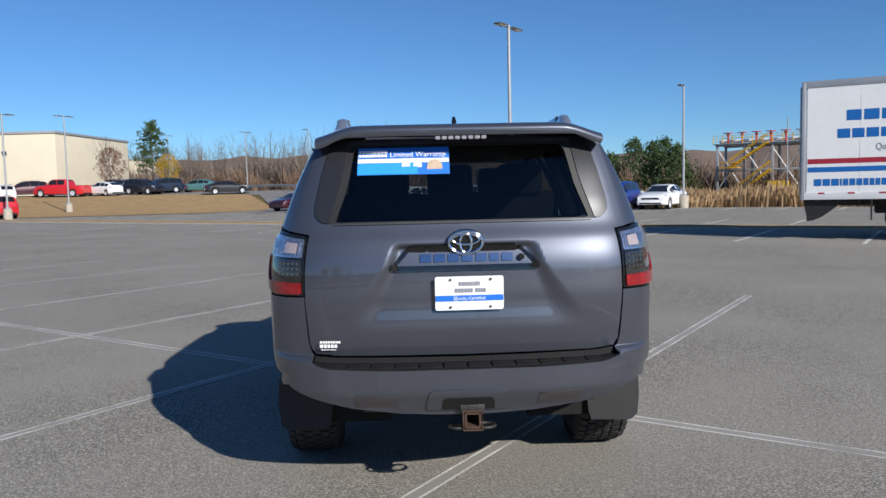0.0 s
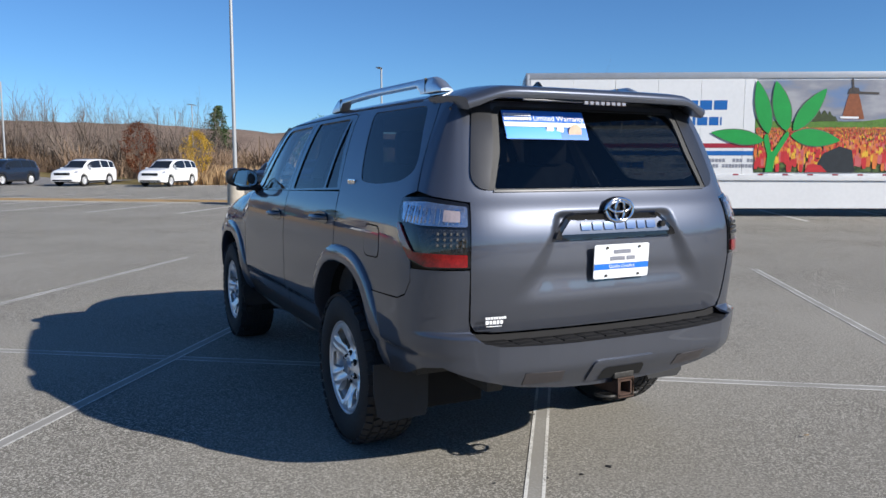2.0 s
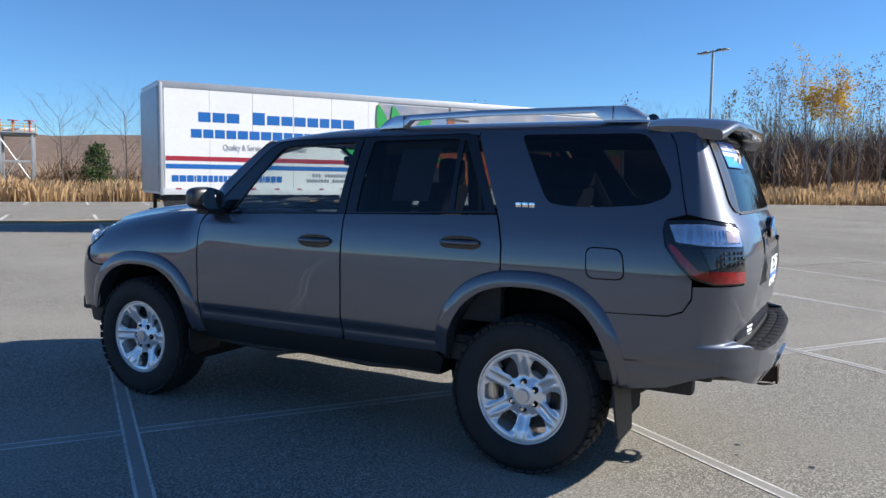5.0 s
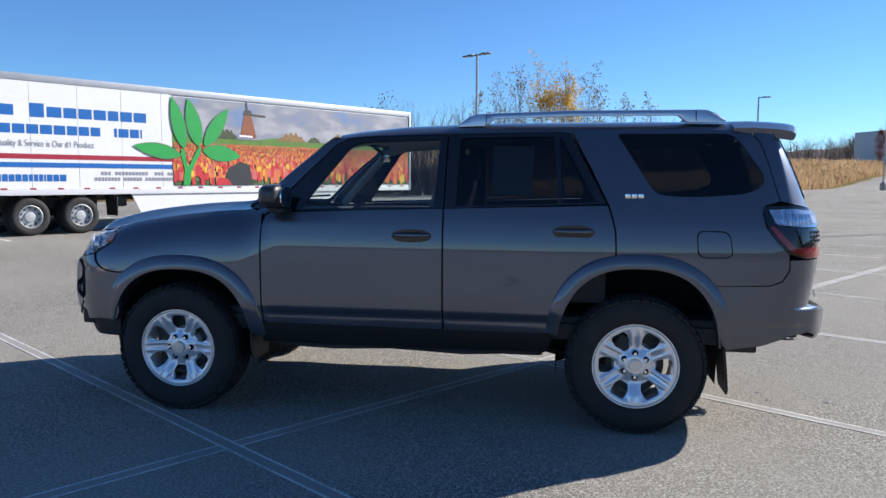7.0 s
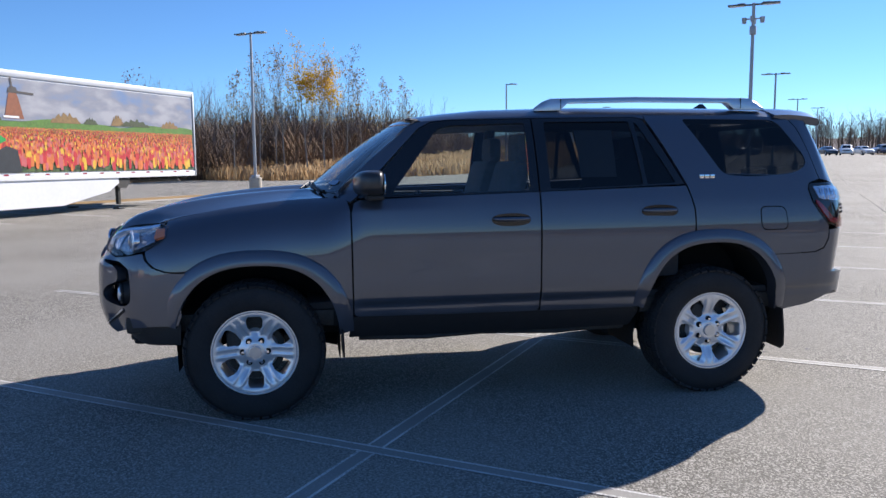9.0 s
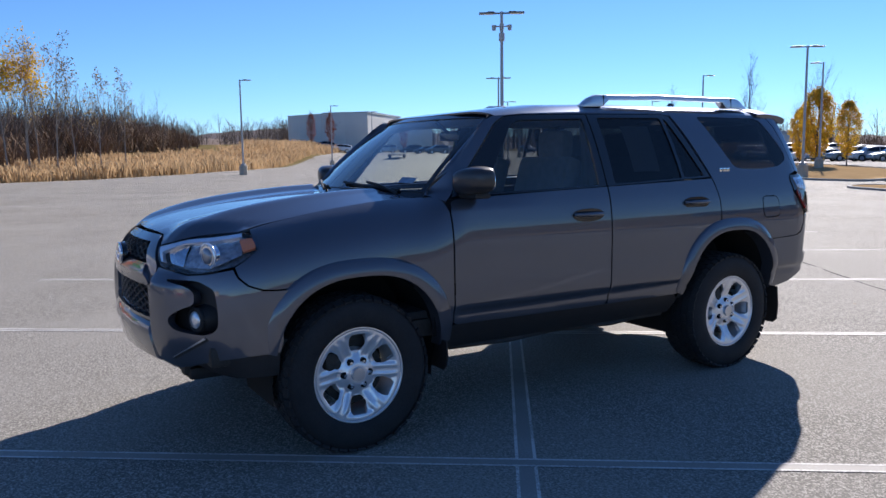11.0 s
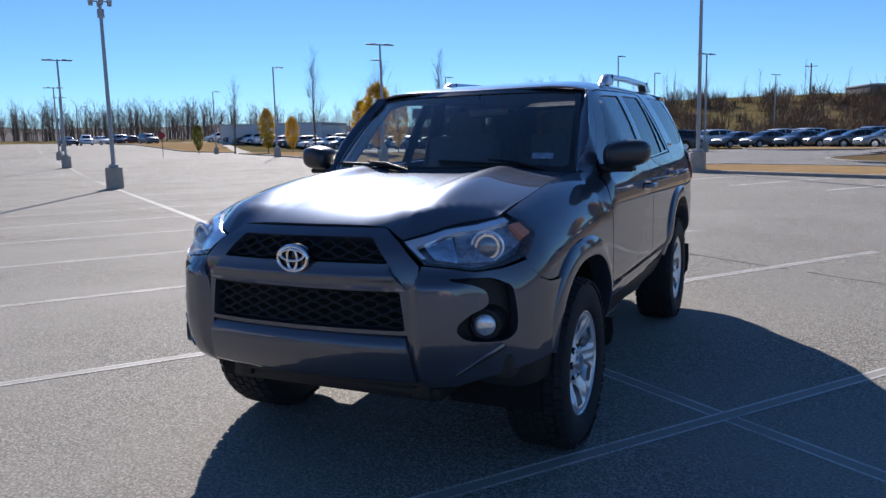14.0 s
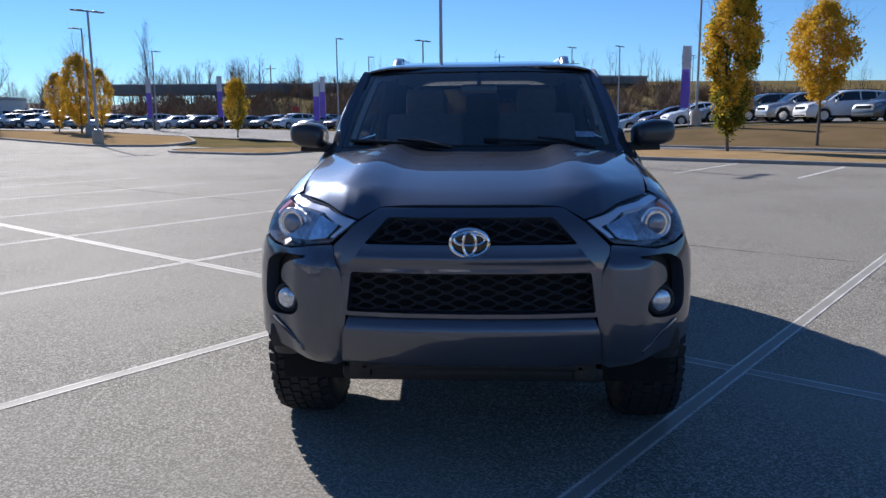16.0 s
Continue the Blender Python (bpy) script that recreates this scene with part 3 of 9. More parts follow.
def twin(a, b, w=.078, name="stall_line", lift=.0025):
    """A painted line: a thin faded middle with brighter edges."""
    (x0, y0), (x1, y1) = a, b
    d = Vector((x1 - x0, y1 - y0)).normalized()
    stripe(a, b, w, LINE, lift, name)
    for k in (-1, 1):
        off = (-d.y * k * w * .5, d.x * k * w * .5)
        stripe((x0 + off[0], y0 + off[1]), (x1 + off[0], y1 + off[1]), .016, LINE_EDGE, lift + .0008, "line_edge")


twin(UN(-60, SPINE_U), UN(118, SPINE_U), .088, "spine_line", .001)
for n0 in STALLS:
    if -62 < n0 < 116 and not (22 < n0 < 28):
        near_ = -30 < n0 < 32
        (twin if near_ else lambda a, b: stripe(a, b, .07, LINE_EDGE, .0025, "stall_line"))(UN(n0, SPINE_U - 5.75), UN(n0, SPINE_U + 5.85))
for n0 in [-1.2 + 2.86 * k for k in range(-18, 8)]:
    stripe(UN(n0, 15.2), UN(n0, 20.2), .10, LINE_EDGE, .004, "stall_line")
for n0 in [-1.2 + 2.86 * k for k in range(-12, 6)]:
    stripe(UN(n0, 23.2), UN(n0, 27.2), .10, LINE_EDGE, .004, "stall_line")
    stripe(UN(n0, 37.5), UN(n0, 42.0), .10, LINE_EDGE, .004, "stall_line")
for n0 in [-1.2 + 2.86 * k for k in range(-8, 7)]:
    stripe(UN(n0, -18.8), UN(n0, -14.2), .10, LINE_EDGE, .004, "stall_line")
# open seams between the paved lanes
CRACK = material("open_crack", (.045, .042, .038), rough=.95, var=.4, scale=30)
crng = np.random.default_rng(8)
for u0, n0, n1 in ((-4.13, -9, 58), (4.86, 5.5, 58)):
    nn = np.arange(n0, n1, .22)
    uu = u0 + .035 * np.cumsum(crng.normal(0, .35, len(nn))) * .35 + crng.normal(0, .012, len(nn))
    ww = np.clip(.013 + .008 * np.sin(nn * .7) + crng.normal(0, .005, len(nn)), .003, .03)
    vs, fs = [], []
    for k, (n_, u_, w_) in enumerate(zip(nn, uu, ww)):
        for e in (-1, 1):
            x, y = UN(n_, u_ + e * w_)
            vs.append((x, y, float(terrain(x, y)) + .0018))
        if k and crng.random() > .06:
            fs.append((2 * k - 2, 2 * k - 1, 2 * k + 1, 2 * k))
    raw("pavement_seam", vs, fs, CRACK, root)
# oil spots below the tail, small litter
random.seed(5)
for k in range(5):
    b_ = bmesh.new()
    r0 = random.uniform(.008, .022)
    cx, cy = random.uniform(-.5, .3), random.uniform(-3.1, -2.1)
    vs = [b_.verts.new((cx + r0 * random.uniform(.6, 1.3) * math.cos(a), cy + r0 * random.uniform(.6, 1.3) * math.sin(a), .0015)) for a in np.linspace(0, 2 * math.pi, 11, endpoint=False)]
    b_.faces.new(vs)
    part("oil_spot", b_, material("oil_stain", (.03, .03, .032), rough=.45, var=.3, scale=40), root)
leaf_m = material("fallen_leaf", (.28, .19, .09), rough=.9, var=.4, scale=5, obj_rand=.4)
for k in range(46):
    a, rr = random.uniform(0, 2 * math.pi), random.uniform(2.6, 16)
    x, y = rr * math.cos(a), rr * math.sin(a)
    s = random.uniform(.012, .03)
    b_ = bmesh.new()
    vs = [b_.verts.new((x + s * c * random.uniform(.6, 1.4), y + s * d * random.uniform(.6, 1.4), .008 + random.uniform(0, .012))) for c, d in ((-1, 0), (-.3, .6), (1, .1), (.2, -.6))]
    b_.faces.new(vs)
    tagged(part("fallen_leaf", b_, leaf_m, None, smooth=0), "small dry fallen leaf on the asphalt", "leaf", "scattered leaves")

# ---- the parked SUV: forward is +y, its left side is -x ----
PLAN = curve_pts([(0, -2.452), (-.35, -2.447), (-.62, -2.422), (-.775, -2.372), (-.868, -2.285), (-.910, -2.18), (-.925, -2.0), (-.930, -1.4),
                  (-.933, -.3), (-.933, .5), (-.928, 1.3), (-.918, 1.72), (-.900, 1.90), (-.852, 2.030), (-.75, 2.142), (-.56, 2.250), (-.28, 2.303), (0, 2.318)], 900)
PLAN_S = np.r_[0, np.cumsum(np.linalg.norm(np.diff(PLAN, axis=0), axis=1))]
_tan = np.gradient(PLAN, axis=0)
_tan /= np.linalg.norm(_tan, axis=1)[:, None]
PLAN_N = np.c_[-_tan[:, 1], _tan[:, 0]]
for _ in range(12):
    PLAN_N[1:-1] = (PLAN_N[:-2] + 2 * PLAN_N[1:-1] + PLAN_N[2:]) / 4
PLAN_N[0], PLAN_N[-1] = (0, -1), (0, 1)
S_END = PLAN_S[-1]


def sy(y):
    """The way round the body at which the plan has this y."""
    return float(np.interp(y, PLAN[:, 1], PLAN_S))


def rx_(x):
    """The way round the body at this x of the tail (signed: left is plus)."""
    k = 450
    return float(np.sign(-x or 1) * np.interp(abs(x), -PLAN[:k, 0], PLAN_S[:k]))


def fx_(x):
    """The way round the body at this x of the nose, left side; past the middle for the right side."""
    k = 450
    s = float(np.interp(abs(x), -PLAN[k:, 0][::-1], PLAN_S[k:][::-1]))
    return s if x <= 0 else 2 * S_END - s


def table(pairs):
    p = curve_pts(pairs, 400)
    return lambda z: np.interp(z, p[:, 0], p[:, 1])


DOOR_D = table([(.38, .13), (.46, .085), (.52, .056), (.58, .036), (.60, .031), (.635, .027), (.662, .009), (.70, .003), (.76, .001), (.85, .001), (.98, 0), (1.08, .004), (1.16, .014), (1.22, .027),
                (1.28, .046), (1.34, .067), (1.45, .110), (1.55, .154), (1.65, .205), (1.70, .236), (1.74, .268), (1.80, .33)])
FEND_D = table([(.38, .11), (.5, .03), (.6, .004), (.85, 0), (.95, .002), (1.04, .012), (1.11, .033), (1.17, .068), (1.21, .108), (1.24, .152), (1.258, .19), (1.30, .30)])
NOSE_D = table([(.42, .12), (.50, .055), (.58, .018), (.66, 0), (.8, 0), (.92, .01), (1.0, .03), (1.05, .058), (1.09, .10), (1.13, .16), (1.2, .26)])
TAIL_D = table([(.42, .08), (.6, .06), (.72, .05), (.85, .022), (.98, .002), (1.06, 0), (1.16, .008), (1.25, .035), (1.33, .078), (1.45, .125), (1.58, .18), (1.69, .235), (1.76, .275)])


def hood_drop(y):
    return .13 * (np.clip(np.asarray(y, float) - 1.0, 0, 2) / .95) ** 1.6


def tail_recess(x, z):
    """The hollow round the number plate."""
    ax = np.abs(x)
    e_in, e_out = .372 - (z - .965) * .36, .500 - (z - .975) * .78
    side_in = 1 - smooth(0, 1, (ax - e_in) / np.maximum(e_out - e_in, .06))
    up = 1 - smooth(1.215, 1.252, z)
    low = smooth(.85, .99, z)
    return .027 * side_in * up * low


def ring(s, z, off=0.0):
    """The skin of the body: s runs from the tail's middle round the left side to the nose."""
    s, z = np.asarray(s, float), np.asarray(z, float)
    sgn = np.where((s < 0) | (s > S_END), -1.0, 1.0)
    sa = np.where(s > S_END, 2 * S_END - s, np.abs(s))
    cx, cy = np.interp(sa, PLAN_S, PLAN[:, 0]), np.interp(sa, PLAN_S, PLAN[:, 1])
    nx, ny = np.interp(sa, PLAN_S, PLAN_N[:, 0]), np.interp(sa, PLAN_S, PLAN_N[:, 1])
    wf, wr = np.clip(ny, 0, 1) ** 2, np.clip(-ny, 0, 1) ** 2
    ws = 1 - wf - wr
    fw = smooth(.72, 1.02, cy)
    side_d = DOOR_D(z) * (1 - fw) + FEND_D(z + hood_drop(cy)) * fw
    side_d = side_d + .055 * smooth(.15, .85, cy) * smooth(1.18, 1.32, z) * (1 - fw)
    d = ws * side_d + wf * NOSE_D(z) + wr * (TAIL_D(z) + tail_recess(cx, z)) - off
    return np.c_[sgn * (cx - nx * d), cy - ny * d, z]


def on(off):
    return lambda a, b: ring(a, b, off)


def yz(pts):
    """Side outline from (y, z) to (s, z)."""
    return [(sy(y), z) for y, z in pts]


def belt(y):
    return 1.2692 - .0269 * y


def roof_edge(y):
    return np.interp(y, [-2.25, -2.05, -1.85, -1.0, -.3, .2, .4, .5], [1.70, 1.722, 1.738, 1.742, 1.735, 1.715, 1.698, 1.685])


def arch(cy, a, b, t0, t1, n=28, cz=.39, e=2.5):
    out = []
    for t in np.linspace(radians(t0), radians(t1), n):
        c, s = math.cos(t), math.sin(t)
        out.append((cy + a * math.copysign(abs(c) ** (2 / e), c), cz + b * math.copysign(abs(s) ** (2 / e), s)))
    return out


suv = thing("suv", "dark grey metallic mid-size SUV parked across worn stall lines", "car")

# wheel openings, from their front foot over the top to their rear foot
F_IN, F_OUT = (1.37, .455, .50), (1.37, .545, .588)
R_IN, R_OUT = (-1.40, .455, .562), (-1.40, .535, .645)

# front fenders
top_line = [(y, 1.254 - float(hood_drop(y))) for y in np.linspace(.88, 1.90, 14)]
fender = [(.838, .50), (.842, .9), (.843, 1.18), (.856, 1.235)] + top_line + [(1.895, 1.10), (1.876, 1.052), (1.925, 1.012), (1.986, .974), (1.968, .93), (1.925, .892), (1.865, .870), (1.80, .864)]
fender += [p for p in arch(1.37, .50, .545, 12, 168) if not (p[0] > 1.5 and p[1] < .864)]
skin("front_fender", on(0), yz(fender), PAINT, suv, step=.035, flip=True)

# doors
doorf = [(.830, .572), (.834, 1.17), (.82, 1.225), (.79, belt(.79) - .006), (.3, belt(.3)), (-.2775, belt(-.28)), (-.2775, .562), (.3, .566)]
doorf = rounded(doorf, [.03, 0, 0, .02, 0, .004, .03, 0])
door_l, door_r = skin("front_door", on(0), yz(doorf), PAINT, suv, step=.035, flip=True)
doorr = [(-.2875, .562), (-.2875, belt(-.29)), (-.8, belt(-.8)), (-1.222, belt(-1.222)), (-1.243, 1.24), (-1.262, 1.16), (-1.268, 1.05)]
doorr += [p for p in arch(-1.40, .495, .60, 10, 80)[::-1] if p[1] > .575 and p[0] > -1.262] + [(-.895, .56)]
rdoor_l, rdoor_r = skin("rear_door", on(0), yz(doorr), PAINT, suv, step=.035, flip=True)

# quarter panels with the rear side window's opening
qglass = rounded([(-1.275, 1.718), (-1.90, 1.716), (-1.95, 1.69), (-2.085, 1.47), (-2.07, 1.412), (-1.97, 1.372), (-1.70, 1.352), (-1.52, 1.362), (-1.475, 1.385)],
                 [.03, .06, .05, .06, .06, .05, .1, .08, .05])
quarter = [(-1.278, 1.0), (-1.272, 1.16), (-1.25, 1.25), (-1.232, 1.306), (-1.12, 1.54), (-1.03, 1.715)]
quarter += [(y, float(roof_edge(y))) for y in np.linspace(-1.03, -2.03, 12)]
quarter += [(-2.075, 1.66), (-2.125, 1.50), (-2.165, 1.335), (-2.075, 1.312), (-2.058, 1.27), (-2.075, 1.19), (-2.13, 1.115), (-2.20, 1.04), (-2.20, .96), (-2.165, .90), (-2.10, .876), (-1.88, .868)]
quarter += [p for p in arch(-1.40, .50, .60, 20, 170)[::-1] if (p[0] < -1.4 and p[1] > .868) or (p[0] >= -1.4 and p[0] < -1.279)]
fuel = rounded([(-1.705, 1.172), (-1.885, 1.168), (-1.905, 1.02), (-1.715, 1.018)], .045)
fuel_in = rounded([(-1.711, 1.166), (-1.879, 1.162), (-1.899, 1.026), (-1.721, 1.024)], .042)
skin("quarter_panel", on(0), yz(quarter), PAINT, suv, holes=[yz(qglass), yz(fuel)], step=.035)
quarter_r = skin("quarter_panel", on(0), yz(quarter), PAINT, None, holes=[yz(qglass)], step=.035)
mirrored(quarter_r, suv)
bpy.data.objects.remove(quarter_r)
fd = skin("fuel_door", on(.002), yz(fuel_in), PAINT, suv, step=.04)
b_ = bmesh.new()
box(b_, (-.906, -1.888, 1.115), (.006, .012, .03), .002)
part("latch", b_, GLOSS_BLACK, fd)

# near-black sheets behind the panel gaps, painted as the shade in them
liner = [(.95, .52), (.95, 1.235)] + [(.7, 1.245), (0, 1.262), (-.7, 1.28), (-1.25, 1.295), (-2.0, 1.30), (-2.15, 1.2), (-2.2, .9)]
liner += [(-1.95, .86)] + [p for p in arch(-1.40, .50, .60, 20, 150)[::-1]] + [(-.89, .54)]
skin("door_seal", on(-.025), yz(liner), SHADE_BLACK, suv, step=.07, thick=0, flip=True)

# two more near-black sheets, added to keep light out of these gaps
skin("gate_seal", on(-.03), yz([(-2.0, 1.705), (-2.105, 1.48), (-2.10, 1.40), (-2.06, 1.36), (-2.06, 1.29), (-2.25, 1.29), (-2.22, 1.5), (-2.14, 1.705)]), SHADE_BLACK, suv, step=.05, thick=0, flip=True)
skin("pillar_seal", on(-.022), yz([(-.245, 1.27), (-.245, 1.70), (-.342, 1.70), (-.342, 1.27)]), SHADE_BLACK, suv, step=.06, thick=0, flip=True)
# windows of the doors, with their black frames
fhole = rounded([(.605, 1.268), (.315, 1.652), (.25, 1.674), (-.235, 1.690), (-.222, 1.288)], [.015, .05, .04, .015, .015])
fframe = [(.795, 1.255), (.62, 1.44), (.415, 1.655), (.34, 1.692), (.24, 1.703), (-.278, 1.716), (-.278, belt(-.278) + .003), (.3, belt(.3) + .003)]
skin("front_window_frame", on(-.004), yz(fframe), GLOSS_BLACK, suv, holes=[yz(fhole)], step=.03, flip=True)
skin("front_window", on(-.012), yz([(y * 1.0, z) for y, z in rounded([(.615, 1.262), (.322, 1.657), (.25, 1.680), (-.241, 1.696), (-.228, 1.282)], .02)]), GLASS_CLEAR, suv, step=.06, thick=0, flip=True)
rhole = rounded([(-.352, 1.292), (-.358, 1.696), (-.915, 1.703), (-.945, 1.312)], .018)
rhole2 = rounded([(-.972, 1.314), (-.945, 1.698), (-.962, 1.690), (-1.160, 1.322)], .015)
rframe = [(-.287, belt(-.287) + .003), (-.287, 1.717), (-.95, 1.727), (-1.01, 1.715), (-1.215, 1.312)]
skin("rear_window_frame", on(-.004), yz(rframe), GLOSS_BLACK, suv, holes=[yz(rhole), yz(rhole2)], step=.03, flip=True)
skin("rear_window", on(-.012), yz([(-.345, 1.287), (-.35, 1.702), (-.955, 1.710), (-1.175, 1.315)]), GLASS_DARK, suv, step=.06, thick=0, flip=True)
skin("rear_side_window", on(-.003), yz([(y, z) for y, z in qglass]), GLASS_DARK, suv, step=.06, thick=.006, flip=True)
# paper notice behind the rear door's pane
skin("paper_notice", on(-.03), yz([(-.56, 1.36), (-.555, 1.645), (-.80, 1.648), (-.79, 1.36)]), material("paper", (.55, .57, .6), rough=.8), suv, step=.1, thick=0)

# strip over the doors and front pillars
upper = [(.905, 1.262), (.70, 1.475), (.50, 1.665)] + [(y, float(roof_edge(y))) for y in np.linspace(.42, -1.024, 14)]
upper += [(-1.024, 1.718), (-.95, 1.733), (-.28, 1.7225), (.24, 1.709), (.345, 1.698), (.42, 1.660), (.63, 1.445), (.806, 1.258), (.84, 1.232)]
skin("roof_side_rail", on(0), yz(upper), PAINT, suv, step=.03, flip=True)

# wheel-arch flares
def flare(cy, inner, outer, t0, t1, e=2.5):
    tt = 44
    rows = []
    prof = [(1.0, .001), (.95, .008), (.84, .015), (.45, .022), (.12, .026), (.02, .024), (0, .014), (-.02, -.02), (-.02, -.07)]
    for q, off in prof:
        a = inner[1] + (outer[1] - inner[1]) * q
        b = inner[2] + (outer[2] - inner[2]) * q
        pts = arch(cy, a, b, t0, t1, tt, e=e)
        ends = np.minimum(1, np.minimum(np.arange(tt), np.arange(tt)[::-1]) / 6.0)
        rows.append(ring([sy(p[0]) for p in pts], [p[1] for p in pts], off * 1.0 + (ends - 1) * .012 * (off > 0)))
    return rows


loft("front_arch_flare", flare(1.37, F_IN, F_OUT, 14, 174), PAINT, suv, flip=True)
loft("rear_arch_flare", flare(-1.40, R_IN, R_OUT, 12, 172), PAINT, suv, flip=True)
# wheel wells: the shade inside the arches is put into their near-black colour
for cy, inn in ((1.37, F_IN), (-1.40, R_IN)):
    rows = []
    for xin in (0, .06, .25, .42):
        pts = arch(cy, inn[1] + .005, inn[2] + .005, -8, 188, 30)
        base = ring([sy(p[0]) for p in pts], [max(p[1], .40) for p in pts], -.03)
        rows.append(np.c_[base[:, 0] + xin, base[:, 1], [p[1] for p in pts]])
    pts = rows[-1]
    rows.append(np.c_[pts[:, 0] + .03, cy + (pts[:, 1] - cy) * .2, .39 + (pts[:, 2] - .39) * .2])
    loft("wheel_well", rows, SHADE_BLACK, suv, flip=True)

# sills
sill = [(.86, .440), (.84, .57), (.3, .562), (-.88, .556), (-.92, .52), (-.88, .435), (0, .432)]
skin("sill", on(-.004), yz(sill), BLACK_PLASTIC, suv, step=.04, flip=True)

# ---- tail ----
gx = .715
half = [(0, .738), (.60, .742), (gx - .02, .752), (gx, .785), (gx + .004, 1.0), (gx, 1.292)]
gate = [(rx_(-x), z) for x, z in half] + [(sy(-2.275), 1.316), (sy(-2.172), 1.336), (sy(-2.132), 1.50), (sy(-2.082), 1.66), (sy(-2.045), 1.715), (sy(-2.10), 1.722), (rx_(-.55), 1.722), (rx_(-.3), 1.724)]
gate = gate + [(-s, z) for s, z in gate[::-1] if s != 0]
rg = [(rx_(-.592), 1.345), (rx_(-.54), 1.50), (rx_(-.515), 1.66), (rx_(-.49), 1.69), (0, 1.70)]
rglass = rounded(rg[:4] + [(-s, z) for s, z in rg[:4][::-1]], .015)
tailgate = skin("tailgate", on(0), gate, PAINT, suv, holes=[rglass], step=.011, out=(0, -1.5, 1.1))
skin("rear_glass", on(-.006), rglass, GLASS_DARK, tailgate, step=.05, thick=0, out=(0, -1.5, 1.1))
gl_frame = [(rx_(-.626), 1.340), (rx_(-.576), 1.50), (rx_(-.552), 1.67), (rx_(-.52), 1.699)]
skin("glass_seal", on(.003), gl_frame + [(-s, z) for s, z in gl_frame[::-1]], BLACK_PLASTIC, tailgate, holes=[rglass], step=.03, out=(0, -1.5, 1.1), thick=.004)
# bright moulding below the glass
skin("glass_moulding", on(.007), [(rx_(-.60), 1.333), (rx_(-.597), 1.340), (rx_(.597), 1.340), (rx_(.60), 1.333)], material("dull_moulding", (.055, .056, .06), rough=.38, metal=.3), tailgate, step=.05, thick=.006, out=(0, -1.5, 1.1))
# dark deflectors beside the glass
for k in (1, -1):
    skin("side_deflector", on(.008), rounded([(k * rx_(-.622), 1.342), (k * rx_(-.668), 1.348), (k * rx_(-.708), 1.392), (k * rx_(-.690), 1.55), (k * rx_(-.655), 1.715), (k * rx_(-.545), 1.715), (k * rx_(-.568), 1.53)], [.01, .03, .04, .05, .01, .01, .05]),
         material("dark_satin", (.030, .031, .035), rough=.30, metal=.35, coat=.4, var=.08, scale=20), tailgate, step=.03, thick=.008, out=(0, -1.5, 1.1))
# plate garnish
gar = [(rx_(-.335), 1.128), (rx_(-.325), 1.155), (rx_(-.262), 1.222), (rx_(-.23), 1.232)]
gar = gar + [(-s, z) for s, z in gar[::-1]]
garnish = skin("plate_garnish", on(.019), rounded(gar, .008), GLOSS_BLACK, tailgate, step=.04, thick=.03, out=(0, -1.5, 1.1))
gar2 = [(rx_(-.305), 1.148), (rx_(-.25), 1.208), (rx_(-.22), 1.216)]
gar2 = gar2 + [(-s, z) for s, z in gar2[::-1]]
skin("garnish_panel", on(.0235), rounded(gar2, .008), PAINT, garnish, step=.03, thick=.006, out=(0, -1.5, 1.1))
# model badge as plain bright blocks, the sky's blue reflection put into their colour
xx = -.203
for w in (.058, .058, .058, .058, .058, .05, .058):
    x0, x1 = xx + w * .06, xx + w * .94
    skin("badge_block", on(.029), rounded([(rx_(x0), 1.164), (rx_(x1), 1.164), (rx_(x1), 1.199), (rx_(x0), 1.199)], .006),
         material("badge_chrome", (.27, .33, .44), rough=.18, metal=1.0), garnish, step=.02, thick=.007, out=(0, -1.5, 1.1), label="chrome badge block")
    xx += w + .004
b_ = bmesh.new()
cyl(b_, (.252, -2.420, 1.180), (.252, -2.452, 1.180), .014, n=18)
part("camera_lens", b_, GLOSS_BLACK, garnish)


def emblem(name, centre, w, h, facing, parent, backing):
    """A plain oval ring badge with two plain bars."""
    cx, cy, cz = centre
    em = None
    b = bmesh.new()
    if backing:
        lp = [(1.12 * w / 2 * math.cos(a), 1.18 * h / 2 * math.sin(a)) for a in np.linspace(0, 2 * math.pi, 36, endpoint=False)]
        prism(b, lp, .02, lambda a_, c_, d: (cx + a_, cy + facing * (.004 - d), cz + c_))
        bmesh.ops.recalc_face_normals(b, faces=b.faces)
        em = part(name, b, GLOSS_BLACK, parent)
        b = bmesh.new()
    tube(b, [(cx + w / 2 * math.cos(a), cy + facing * .012, cz + h / 2 * math.sin(a)) for a in np.linspace(0, 2 * math.pi, 36, endpoint=False)], .0075, 8, True)
    tube(b, [(cx + w * .40 * math.cos(a), cy + facing * .013, cz + h * .14 + h * .23 * math.sin(a)) for a in np.linspace(0, 2 * math.pi, 30, endpoint=False)], .0062, 8, True)
    tube(b, [(cx + w * .17 * math.cos(a), cy + facing * .014, cz - h * .02 + h * .43 * math.sin(a)) for a in np.linspace(0, 2 * math.pi, 30, endpoint=False)], .0062, 8, True)
    ring_ob = part("badge_ring" if em else name, b, CHROME, em or parent, "chrome oval badge")
    return em or ring_ob


emblem("tail_badge", (.006, -2.427, 1.248), .150, .100, -1, tailgate, True)
